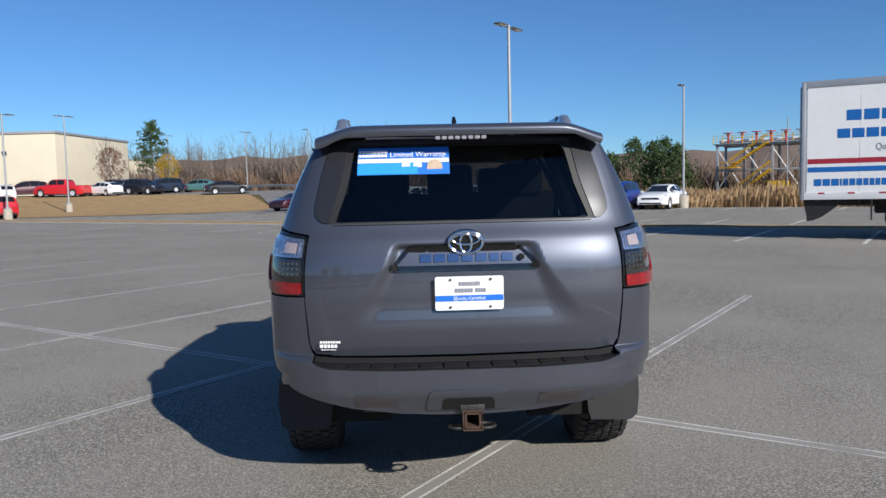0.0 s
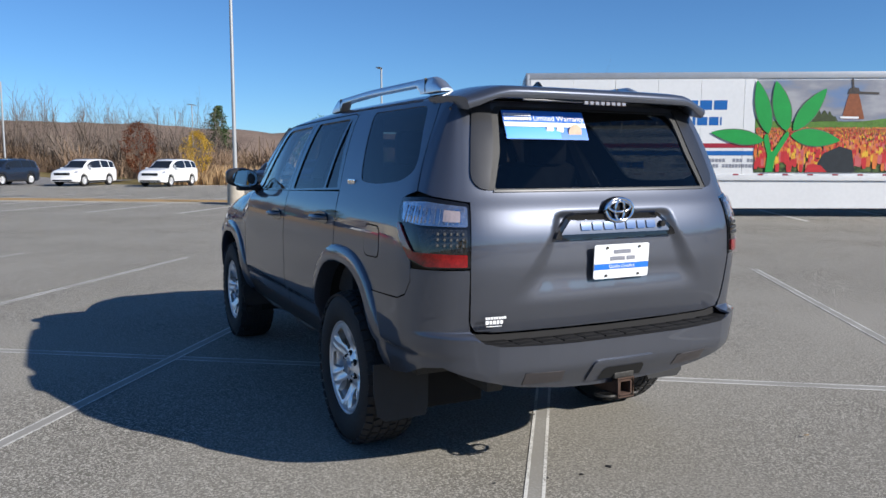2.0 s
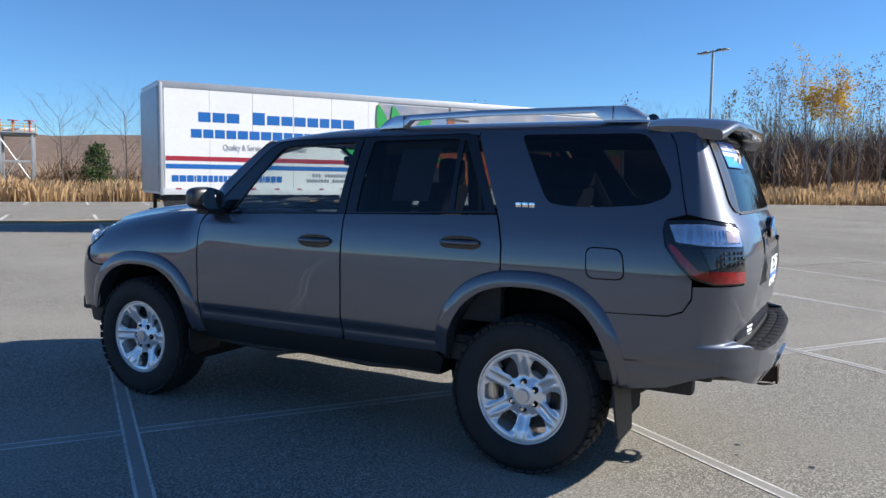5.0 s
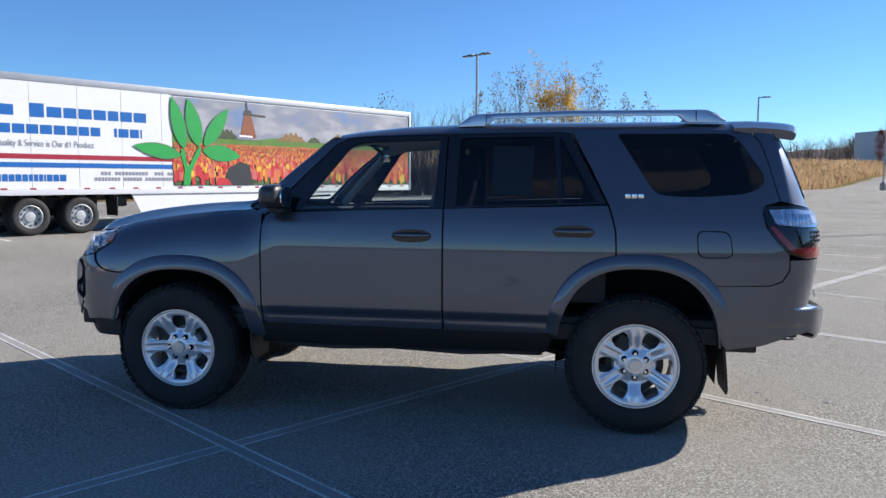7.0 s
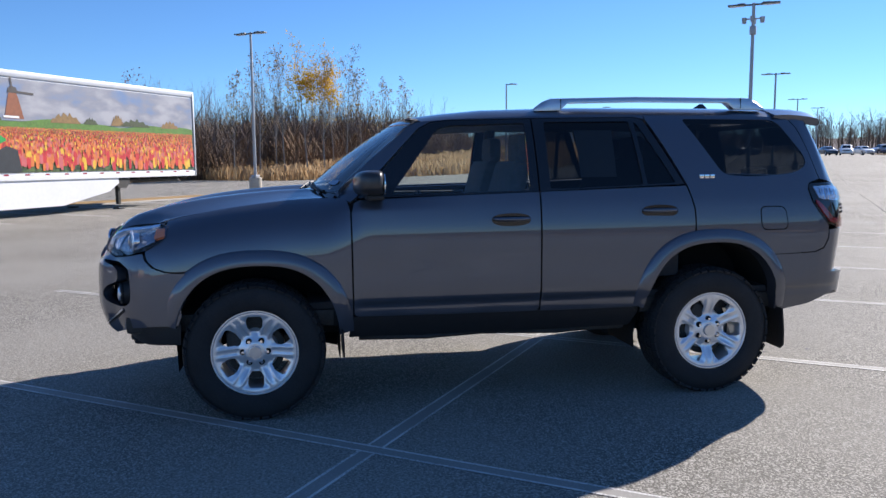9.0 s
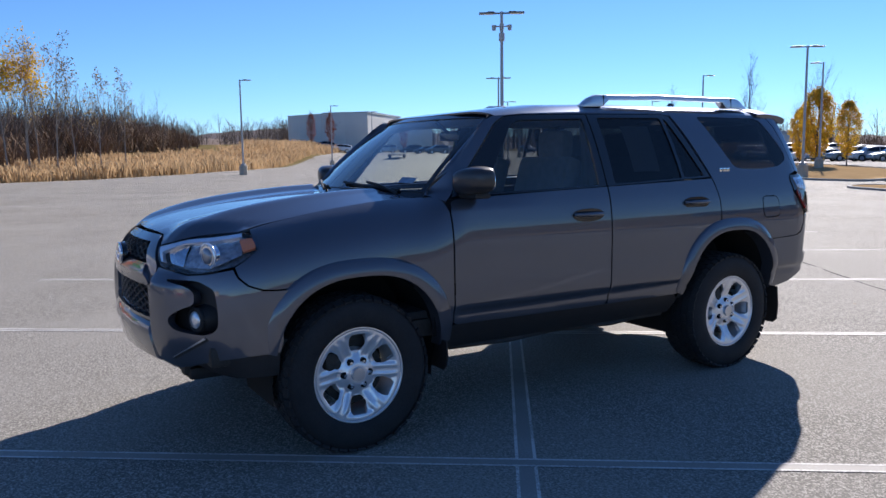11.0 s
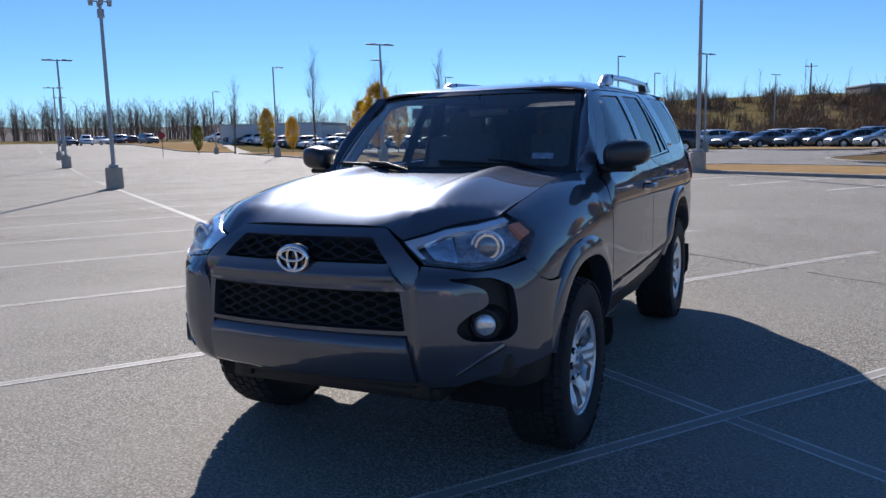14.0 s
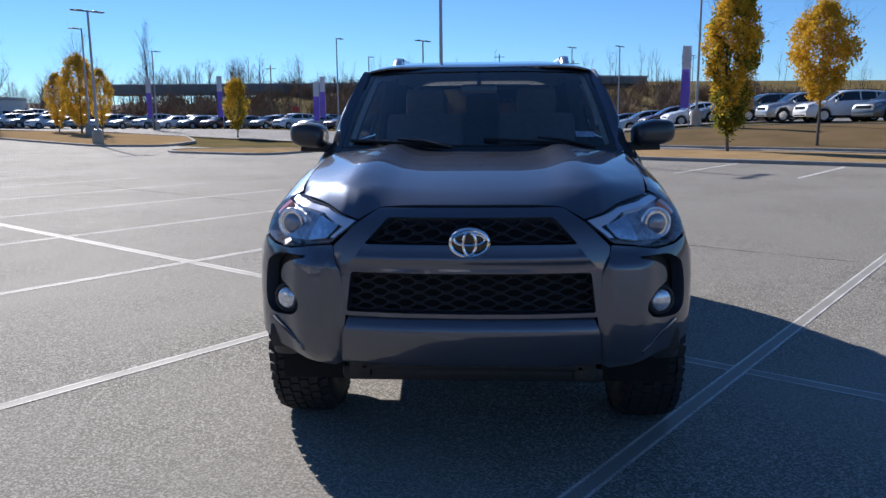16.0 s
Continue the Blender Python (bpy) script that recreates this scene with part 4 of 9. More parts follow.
# paper plate
pm = Matrix.Translation((0.017, -2.448, 1.022)) @ Euler((radians(93), 0, 0)).to_matrix().to_4x4()
b_ = bmesh.new()
prism(b_, rounded([(-.153, -.076), (.153, -.076), (.153, .076), (-.153, .076)], .012), -.004, lambda a_, c_, d: pm @ Vector((a_, c_, -d)))
bmesh.ops.recalc_face_normals(b_, faces=b_.faces)
plate = part("paper_plate", b_, WHITE_GLOSS, tailgate, "white paper dealer plate with a blue band")
b_ = bmesh.new()
box(b_, (0, -.022, .0052), (.303, .026, .001), 0, pm)
part("blue_band", b_, BLUE_PRINT, plate)
letters("plate_words", "Quality Certified", .021, pm @ Matrix.Translation((0, -.029, .0062)), WHITE_GLOSS, plate, align="CENTER", depth=.0004)
b_ = bmesh.new()
bars(b_, [.012, .01, .01, .012, .01, .008, .011, .008], -.048, .034, .018, .002, pm @ Matrix.Translation((0, 0, .0055)), .001)
bars(b_, [.013, .01, .011, .004, .01, .009, .012, -.006, .013, .01, .009, .01], -.066, .004, .018, .002, pm @ Matrix.Translation((0, 0, .0055)), .001)
part("faded_print", b_, GREY_PRINT, plate)
for px in (-.085, .095):
    for pz in (-.062, .062):
        b_ = bmesh.new()
        c = pm @ Vector((px, pz, .005))
        cyl(b_, c, c + Vector((0, -.004, 0)), .006, n=10)
        part("plate_bolt", b_, STEEL_DARK, plate)
# dealer sticker: unreadable bars
b_ = bmesh.new()
sm = Matrix.Translation((-.614, -2.419, .797)) @ Euler((radians(86), 0, radians(-7))).to_matrix().to_4x4()
bars(b_, [.009] * 8, -.044, .010, .010, .003, sm, .001)
bars(b_, [.014, .012, .012, .012, .012], -.044, -.010, .015, .004, sm, .001)
box(b_, (-.006, -.019, 0), (.07, .003, .001), 0, sm)
tagged(part("dealer_sticker", b_, WHITE_GLOSS, tailgate, "white dealer sticker bars"), "white dealer sticker bars on the tailgate", kind="stuff")
# window banner on the rear glass
BAN = [(-.493, -.052), (1.565, 1.682)]


def ban(x, z, o=.004):
    return ring([rx_(x)], [z], o)[0]


def ban_skin(name, x0, x1, z0, z1, o, mat_, parent=tailgate, lab=""):
    return skin(name, on(o), [(rx_(x0), z0), (rx_(x1), z0), (rx_(x1), z1), (rx_(x0), z1)], mat_, parent, step=.04, thick=.001, out=(0, -1.5, 1.1), label=lab)


banner = ban_skin("window_banner", -.493, -.052, 1.557, 1.684, .003, BLUE_PRINT, tailgate, "blue and white warranty banner stuck on glass")
ban_skin("white_band", -.491, -.054, 1.613, 1.632, .005, WHITE_GLOSS, banner)
ban_skin("pale_patch", -.491, -.20, 1.560, 1.611, .005, material("mid_blue_print", (.03, .30, .80), rough=.35), banner)
p0, p1 = ban(-.335, 1.645, .006), ban(-.335, 1.665, .006)
tl = math.atan2(p1[1] - p0[1], p1[2] - p0[2])
bm_ = Matrix.Translation(ban(-.335, 1.640, .0065)) @ Euler((radians(90) - tl, 0, radians(-4))).to_matrix().to_4x4()
letters("banner_text", "Limited Warranty", .036, bm_, WHITE_GLOSS, banner, depth=.0004)
bm2 = Matrix.Translation(ban(-.488, 1.640, .0065)) @ Euler((radians(90) - tl, 0, radians(-6))).to_matrix().to_4x4()
b_ = bmesh.new()
bars(b_, [.014] * 8, 0, .020, .014, .003, bm2, .001)
bars(b_, [.012] * 9, 0, .0, .014, .003, bm2, .001)
part("banner_print", b_, WHITE_GLOSS, banner)

for cxx, rr in ((-.255, .020), (-.20, .020)):
    c = ban(cxx, 1.600, .0075)
    b_ = bmesh.new()
    cyl(b_, c, c + np.array((0, .003, 0)), rr, n=20)
    part("white_disc", b_, WHITE_GLOSS, banner)
b_ = bmesh.new()
c = ban(-.12, 1.590, .0075)
cyl(b_, c, c + np.array((0, .003, 0)), .036, n=20)
part("beige_disc", b_, SKIN_TONE, banner)

# tail lamps
lamp_out = [(sy(-2.066), 1.306), (sy(-2.25), 1.312), (rx_(-.722), 1.286), (rx_(-.722), 1.022), (sy(-2.29), 1.020), (sy(-2.20), 1.048), (sy(-2.13), 1.118), (sy(-2.083), 1.188), (sy(-2.062), 1.262)]
for k in (1, -1):
    def ko(pts):
        return [(k * s, z) for s, z in pts]
    tl_ = skin("tail_lamp", on(.006), ko(rounded(lamp_out, .012)), GLOSS_BLACK, suv, step=.03, thick=.03, out=(0, -1.5, 1.1), label="tail lamp with clear, smoked and red lenses")
    top_lens = [(sy(-2.090), 1.288), (sy(-2.25), 1.294), (rx_(-.732), 1.274), (rx_(-.732), 1.192), (sy(-2.25), 1.197), (sy(-2.125), 1.212)]
    cl_ = skin("reversing_lamp", on(.010), ko(rounded(top_lens, .01)), material("lamp_chrome", (.80, .82, .85), rough=.16, metal=.9, dark=(.42, .43, .46), scale=30, fine=70), tl_, step=.03, thick=.010, out=(0, -1.5, 1.1))
    skin("clear_lens", on(.020), ko(rounded(top_lens, .01)), CLEAR_LENS, cl_, step=.03, thick=.012, out=(0, -1.5, 1.1))
    s_a, s_b = rx_(-.742), sy(-2.13)
    for q in range(15):
        sa_ = s_a + (s_b - s_a) * (q + .2) / 15
        sb_ = sa_ + (s_b - s_a) * (.42 if q > 6 else .55) / 15
        zt_ = 1.266 if q < 10 else 1.276
        skin("lens_rib", on(.014), ko([(sa_, 1.206), (sb_, 1.206), (sb_, zt_), (sa_, zt_)]), CHROME if q % 2 else MATS["lamp_chrome"], cl_, step=.05, thick=.006, out=(0, -1.5, 1.1))
    skin("turn_lens", on(.0162), ko(rounded([(rx_(-.822), 1.262), (rx_(-.760), 1.256), (rx_(-.760), 1.212), (rx_(-.822), 1.214)], .006)),
         material("faint_orange_lens", (.70, .56, .50), rough=.15, metal=.5, coat=1, var=.3, scale=90), cl_, step=.03, thick=.002, out=(0, -1.5, 1.1))
    skin("smoked_lens", on(.012), ko(rounded([(sy(-2.235), 1.185), (rx_(-.734), 1.182), (rx_(-.734), 1.082), (sy(-2.275), 1.082)], .008)),
         material("smoked_lens", (.05, .052, .055), rough=.08, metal=.3, coat=1.0, dark=(.015, .015, .016), scale=60, fine=120), tl_, step=.03, thick=.008, out=(0, -1.5, 1.1))
    skin("red_lens", on(.016), ko(rounded([(sy(-2.098), 1.205), (sy(-2.125), 1.19), (sy(-2.225), 1.086), (rx_(-.734), 1.080), (rx_(-.734), 1.030), (sy(-2.285), 1.028), (sy(-2.20), 1.062), (sy(-2.14), 1.128), (sy(-2.098), 1.185)], .006)),
         RED_LENS, tl_, step=.025, thick=.012, out=(0, -1.5, 1.1))
    for row, zz in enumerate((1.165, 1.142, 1.118)):
        for xq in np.linspace(-.75, -.835, 5):
            p = ring([rx_(xq)], [zz], .014)[0]
            b_ = bmesh.new()
            box(b_, (p[0] * k, p[1], p[2]), (.012, .006, .014), .002, seg=1)
            part("led_cell", b_, material("led_cell", (.16, .165, .17), rough=.15, metal=.8), tl_)

# rear bumper
def bumper(a, b):
    a, b = np.asarray(a, float), np.asarray(b, float)
    cyy = np.interp(np.abs(a), PLAN_S, PLAN[:, 1])
    lip = (1 - smooth(-2.38, -2.10, cyy)) * (1 - smooth(.728, .742, b)) * (1 - .42 * (1 - smooth(.47, .60, b)))
    side_n = np.interp(np.abs(a), PLAN_S, PLAN_N[:, 1])
    lip = lip * np.interp(-np.interp(np.abs(a), PLAN_S, PLAN[:, 0]), [0, .40, .62, .74, .84], [1, .96, .84, .66, .5])
    return ring(a, b, .122 * lip * np.clip(-side_n, 0, 1) ** 1.6 + .003)


rb = [(sy(-1.785), .862), (sy(-2.10), .870), (sy(-2.168), .893), (sy(-2.206), .955), (sy(-2.206), 1.012), (rx_(-.724), 1.014), (rx_(-.724), .80), (rx_(-.715), .752), (rx_(-.67), .712), (rx_(-.60), .700), (rx_(-.3), .694)]
rlow = [(sy(-1.842), .75), (sy(-1.865), .62), (sy(-1.875), .490), (sy(-2.1), .532), (sy(-2.25), .588), (rx_(-.82), .604), (rx_(-.70), .560), (rx_(-.52), .512), (rx_(-.3), .484), (rx_(-.12), .474)]
rb_full = rb + [(-s, z) for s, z in rb[::-1]] + [(-s, z) for s, z in rlow] + rlow[::-1]
rear_bumper = skin("rear_bumper", bumper, rb_full, PAINT, suv, step=.013, out=(0, -1.5, .8))
xs = np.linspace(-.69, .69, 40)
edge = np.array([bumper([rx_(x)], [np.interp(abs(x), [0, .6, .69], [.694, .700, .712])])[0] for x in xs])
rows = [edge, edge + [0, .012, .006], edge + [0, .05, .004], np.c_[edge[:, 0] * .985, np.full(40, -2.395) + .03 * (xs / .69) ** 4, edge[:, 2] + .004], np.c_[edge[:, 0] * .985, np.full(40, -2.38) + .03 * (xs / .69) ** 4, edge[:, 2] + .03]]
PAD = material("pad_rubber", (.010, .010, .011), rough=.7, spec=.2, var=.2, scale=14, bump=.15, bump_scale=300)
step_pad = loft("step_pad", rows, PAD, rear_bumper, "black ribbed step pad")
for k in range(12):
    x0 = -.594 + k * .108
    yb = float(np.interp(x0, edge[:, 0], edge[:, 1]))
    wv = .101
    for dy_ in (.035, .085):
        b_ = bmesh.new()
        box(b_, (x0, yb + dy_, .7035), (wv, .042, .008), .003)
        part("tread_block", b_, PAD, step_pad)
hc = [(rx_(-.185), .500), (rx_(-.175), .585), (rx_(-.155), .600)]
hc = hc + [(-s, z) for s, z in hc[::-1]]


def bump_off(o):
    def fn(a, b):
        base, d = bumper(a, b), np.array((0, -o, 0))
        return base + d
    return fn


skin("hitch_cover", bump_off(.010), rounded(hc, .012), PAINT, rear_bumper, step=.03, thick=.012, out=(0, -1.5, .8))
# flat patch with the opening's shade painted near-black, no real hollow
skin("hitch_recess", bump_off(.012), rounded([(rx_(-.12), .503), (rx_(-.115), .55), (rx_(-.10), .563), (rx_(.10), .563), (rx_(.115), .55), (rx_(.12), .503)], .008), SHADE_BLACK, rear_bumper, step=.04, thick=0, out=(0, -1.5, .8))
for k in (1, -1):
    skin("dull_reflector", bump_off(.003), [(k * rx_(-.31), .520), (k * rx_(-.315), .572), (k * rx_(-.50), .578), (k * rx_(-.50), .524)], material("dull_reflector", (.05, .045, .047), rough=.4, var=.2, scale=30), rear_bumper, step=.05, thick=.003, out=(0, -1.5, .8))
# hitch receiver
hitch = thing("tow_hitch", "rusty square tow hitch receiver", "tow hitch")
hitch.parent = suv
for key in ("category", "group", "kind"):
    if key in hitch:
        del hitch[key]
b_ = bmesh.new()
for dx, dz, sx, sz in ((-.032, 0, .010, .074), (.032, 0, .010, .074), (0, .032, .074, .010), (0, -.032, .074, .010)):
    box(b_, (.018 + dx, -2.40, .455 + dz), (sx, .20, sz), .003)
part("receiver_tube", b_, RUST, hitch)
b_ = bmesh.new()
tube(b_, [(.018 + .043 * a, -2.50, .455 + .043 * c) for a, c in ((-1, -1), (1, -1), (1, 1), (-1, 1))], .006, 6, True)
part("receiver_collar", b_, RUST, hitch)
for k in (-1, 1):
    b_ = bmesh.new()
    tube(b_, [(.018 + k * (.06 + .045 * math.cos(a)), -2.44 - .05 * math.sin(a), .415 + .004 * math.sin(a)) for a in np.linspace(0, 2 * math.pi, 18, endpoint=False)], .007, 6, True)
    part("chain_loop", b_, STEEL_DARK, hitch)
b_ = bmesh.new()
box(b_, (.018, -2.43, .512), (.11, .12, .03), .006)
part("receiver_bracket", b_, STEEL_DARK, hitch)
b_ = bmesh.new()
tube(b_, [(-.42, -2.22, .515), (-.28, -2.32, .49), (0, -2.34, .475), (.28, -2.32, .49), (.42, -2.22, .515)], .032, 8)
box(b_, (0, -2.12, .52), (1.1, .26, .05), .02)
part("crossbar", b_, STEEL_DARK, hitch)

# spoiler, tail brake lamp, aerial
spo = []
NX = 31
for q, (yy, zt_, zb_) in enumerate([(-1.93, 1.798, 1.780), (-2.05, 1.800, 1.765), (-2.18, 1.794, 1.745), (-2.27, 1.786, 1.732), (-2.325, 1.776, 1.726), (-2.342, 1.764, 1.730), (-2.345, 1.752, 1.738)]):
    top, low = [], []
    for u in np.linspace(-1, 1, NX):
        hw = np.interp(yy, [-2.345, -1.9], [.668, .690])
        droop = .058 * float(smooth(.70, 1.08, abs(u)))
        yb = yy + .075 * abs(u) ** 3 * np.interp(yy, [-2.345, -1.93], [1, 0])
        top.append((u * hw, yb, zt_ - droop))
        low.append((u * hw * .985, yb + .004, zb_ - .050 * smooth(.78, 1.02, abs(u))))
    spo.append(np.array(top + low[::-1]))
spoiler = loft("roof_spoiler", spo, PAINT, suv, closed=True, caps=True)
brake_lamp = new("high_brake_lamp")
brake_lamp.parent = spoiler
for u in np.linspace(-.12, .09, 8):
    b_ = bmesh.new()
    box(b_, (u + .015, -2.328 + .1 * u * u, 1.719), (.024, .012, .018), .003, seg=1)
    part("lamp_cell", b_, material("clear_brake_lens", (.34, .31, .32), rough=.12, metal=.3, coat=1), brake_lamp)
# strip added on the left for a faint reflection under the spoiler
b_ = bmesh.new()
box(b_, (-.25, -2.318, 1.722), (.36, .012, .008), .003)
part("spoiler_underlip", b_, MATS["dull_moulding"], spoiler)
b_ = bmesh.new()
prism(b_, [(-1.86, 1.792), (-1.80, 1.865), (-1.775, 1.868), (-1.66, 1.792)], .036, lambda a_, c_, d: Vector(((d - .018) * (1 - (c_ - 1.79) * 8), a_, c_)))
bmesh.ops.recalc_face_normals(b_, faces=b_.faces)
bmesh.ops.bevel(b_, geom=b_.edges[:], offset=.006, segments=2, affect="EDGES")
part("shark_fin_aerial", b_, GLOSS_BLACK, suv)

# ---- roof, screen, bonnet ----
def roof(u, v):
    u, v = np.asarray(u, float), np.asarray(v, float)
    zt = roof_edge(v)
    w = np.array([-ring([sy(b)], [t])[0, 0] for b, t in zip(np.ravel(v), np.ravel(zt))]).reshape(v.shape)
    zc = np.interp(v, [-2.1, -1.6, -.6, 0, .3, .45, .52], [1.795, 1.805, 1.805, 1.785, 1.755, 1.732, 1.715])
    return np.c_[u * w, v, zt + (zc - zt) * (1 - np.abs(u) ** 7)]


skin("roof_panel", roof, [(-1, -2.02), (1, -2.02), (1, .40), (.6, .462), (0, .487), (-.6, .462), (-1, .40)], PAINT, suv, step=.08, step_v=.09, out=(0, -.5, 1.2), thick=.01)


def screen(u, v):
    u, v = np.asarray(u, float), np.asarray(v, float)
    bx = (.745 + (.640 - .745) * v)
    y = (1.115 + (.495 - 1.115) * v) - (.185 - .075 * v) * np.abs(u) ** 2.2
    z = 1.258 + (1.712 - 1.258) * v + .030 * np.sin(np.pi * v) - .012 * np.abs(u) ** 3
    return np.c_[u * bx, y, z]


skin("windscreen", screen, rounded([(-1, -.01), (1, -.01), (1, 1), (-1, 1)], .03), glass("glass_screen", (0.90, 0.96, 0.94), 0.05, low=0.13), suv, step=.08, thick=0, out=(0, 0, 1.0))
skin("screen_border", lambda a, b: screen(a, b) + [0, .003, .003], [(-1.0, -.03), (1.0, -.03), (1.0, 1.01), (-1.0, 1.01)], GLOSS_BLACK, suv, holes=[rounded([(-.965, .06), (.965, .06), (.955, .95), (-.955, .95)], .05)], step=.06, thick=.004, out=(0, 0, 1.0))
tt = np.linspace(0, 1, 24)
e1 = screen(np.full(24, -1.0), tt)
e2 = np.array([ring([sy(.905 + (.46 - .905) * t)], [1.262 + (1.690 - 1.262) * t ** .96])[0] for t in tt])
rows = [e1 + [0, -.002, -.004]]
for q in (.25, .5, .75):
    rows.append(e1 * (1 - q) + e2 * q + np.array([-.018, .012, .012]) * math.sin(math.pi * q))
rows.append(e2)
loft("screen_pillar", rows, PAINT, suv, flip=True)


HOOD_EDGE = [(fx_(0), 1.106), (fx_(-.12), 1.106), (fx_(-.25), 1.105), (fx_(-.345), 1.100), (fx_(-.368), 1.095), (fx_(-.44), 1.055), (fx_(-.53), 1.076), (fx_(-.62), 1.097), (fx_(-.70), 1.108), (sy(1.98), 1.122), (sy(1.93), 1.132)]
HOOD_EDGE = [(abs(p[0]), p[1], p[2] + .003) for p in (ring([s_], [z_])[0] for s_, z_ in HOOD_EDGE)]
HOOD_EDGE += [(HOOD_EDGE[-1][0] + .022, 1.80, 1.155), (HOOD_EDGE[-1][0] + .045, 1.72, 1.17)]


HOOD_Y = np.linspace(.9, 1.86, 13)
HOOD_X = np.array([-ring([sy(y_)], [1.254 - float(hood_drop(y_))])[0, 0] - .004 for y_ in HOOD_Y])


def hood_base(x, y):
    zh = 1.2535 - hood_drop(y)
    xh = np.interp(y, HOOD_Y, HOOD_X)
    zc = np.interp(y, *zip(*HOOD_C))
    ax = np.abs(x)
    q = np.clip(ax / xh, 0, 1.1)
    ridge = .455 + .05 * (y - 1.5)
    bul = .020 * np.exp(-((ax - ridge) / .085) ** 2) * (1 - smooth(1.85, 2.2, y)) + .010 * smooth(.30, .40, ax) * (1 - smooth(.55, .72, ax))
    return zh + (zc - zh) * (1 - q ** 4.0) + bul * (1 - q ** 6) - .008 * (1 - smooth(0.2, .36, ax))


def hood(x, y):
    """The bonnet: a crowned sheet with two ridges, rolled down to the lamps and the grille."""
    x, y = np.asarray(x, float), np.asarray(y, float)
    ax = np.abs(x)
    e = np.array(HOOD_EDGE)
    ye, ze = np.interp(ax, e[:, 0], e[:, 1]), np.interp(ax, e[:, 0], e[:, 2])
    drop = (hood_base(ax, ye) - ze) * (1 - smooth(HOOD_EDGE[-3][0], HOOD_EDGE[-3][0] + .03, ax))
    w = np.clip((y - ye + .15) / .15, 0, 1.05) ** 2
    return np.c_[x, y, hood_base(ax, y) - drop * w]


HOOD_C = [tuple(p) for p in curve_pts([(.95, 1.275), (1.15, 1.272), (1.4, 1.258), (1.7, 1.228), (1.9, 1.196), (2.05, 1.165), (2.14, 1.142), (2.19, 1.126), (2.225, 1.112)], 60)]
hh = [(-a_, b2) for a_, b2, _ in HOOD_EDGE[:11]] + [(-float(np.interp(y_, HOOD_Y, HOOD_X)), y_) for y_ in (1.7, 1.6, 1.45, 1.3, 1.15, 1.02)] + [(-.725, .965), (-.60, 1.035), (-.35, 1.10), (0, 1.125)]
hood_out = hh + [(-x, y) for x, y in hh[::-1] if x != 0]
skin("bonnet", hood, hood_out, PAINT, suv, step=.032, thick=.014, out=(0, 1.5, .7))
rows = [np.array([hood([x], [1.13 - .17 * (abs(x) / .74) ** 2])[0] + [0, 0, -.012] for x in np.linspace(-.74, .74, 30)]),
        np.array([hood([x], [1.08 - .17 * (abs(x) / .74) ** 2])[0] + [0, 0, -.016] for x in np.linspace(-.74, .74, 30)]),
        screen(np.linspace(-1, 1, 30), np.full(30, .05)) + [0, .006, .006]]
loft("cowl_panel", rows, BLACK_PLASTIC, suv)
for x0, x1, v1 in ((-.62, -.02, .10), (.12, .66, .09)):
    b_ = bmesh.new()
    piv = screen([x0 / .745], [.01])[0] + [0, .02, .015]
    mid = screen([(x0 + .30) / .745], [v1])[0] + [0, .015, .018]
    tube(b_, [piv, piv * .5 + mid * .5 + [0, .008, .012], mid], .008, 6)
    a = [screen([(x0 + t) / .745], [.045 + .10 * t])[0] + [0, .008, .010] for t in np.linspace(.02, .58, 8)]
    tube(b_, a, .009, 6)
    part("wiper", b_, BLACK_PLASTIC, suv)
# test sticker low in the screen
skin("inspection_sticker", lambda a, b: screen(a, b) + [0, .004, .004], [(-.86, .13), (-.72, .13), (-.72, .185), (-.86, .185)], material("sticker_blue", (.30, .42, .55), rough=.4, dark=(.07, .10, .16), scale=22, fine=60), suv, step=.03, thick=0, out=(0, 0, 1.0))

# ---- nose ----
def fz(pts):
    return [(fx_(x), z) for x, z in pts]


fog_hole = rounded([(-.628, .920), (-.70, .917), (-.770, .914), (-.825, .880), (-.832, .82), (-.836, .745), (-.832, .690), (-.800, .664), (-.72, .668), (-.672, .685), (-.645, .715), (-.650, .748), (-.690, .780), (-.735, .798), (-.752, .812), (-.752, .850), (-.738, .872), (-.70, .892), (-.63, .912)],
                   [.004, .01, .02, .02, .03, .03, .03, .03, .03, .03, .03, .03, .03, .02, .02, .02, .015, .01, .004])
fb = [(sy(1.715), .858), (sy(1.80), .858), (sy(1.868), .864), (sy(1.931), .887), (sy(1.975), .926), (sy(1.994), .966), (fx_(-.80), .944), (fx_(-.716), .936), (fx_(-.62), .953), (fx_(-.53), .964), (fx_(-.490), .87), (fx_(-.470), .72), (fx_(-.486), .60), (fx_(-.500), .505), (fx_(-.55), .475), (fx_(-.64), .486), (fx_(-.76), .522), (fx_(-.84), .548), (sy(1.94), .562), (sy(1.80), .568), (sy(1.783), .62)]
fb += [(sy(p[0]), p[1]) for p in arch(1.37, .47, .515, 32, 66, 6)]
def cheek(a, b, o=.010):
    """The bumper's corner, swelling forward beside the grille."""
    a, b = np.asarray(a, float), np.asarray(b, float)
    ax = np.abs(np.interp(a, PLAN_S, PLAN[:, 0]))
    w = smooth(.470, .525, ax) * (1 - smooth(.63, .745, ax)) * smooth(.455, .53, b) * (1 - smooth(.89, .955, b)) * (np.interp(a, PLAN_S, PLAN[:, 1]) > 1.9)
    return ring(a, b, o + .032 * w)


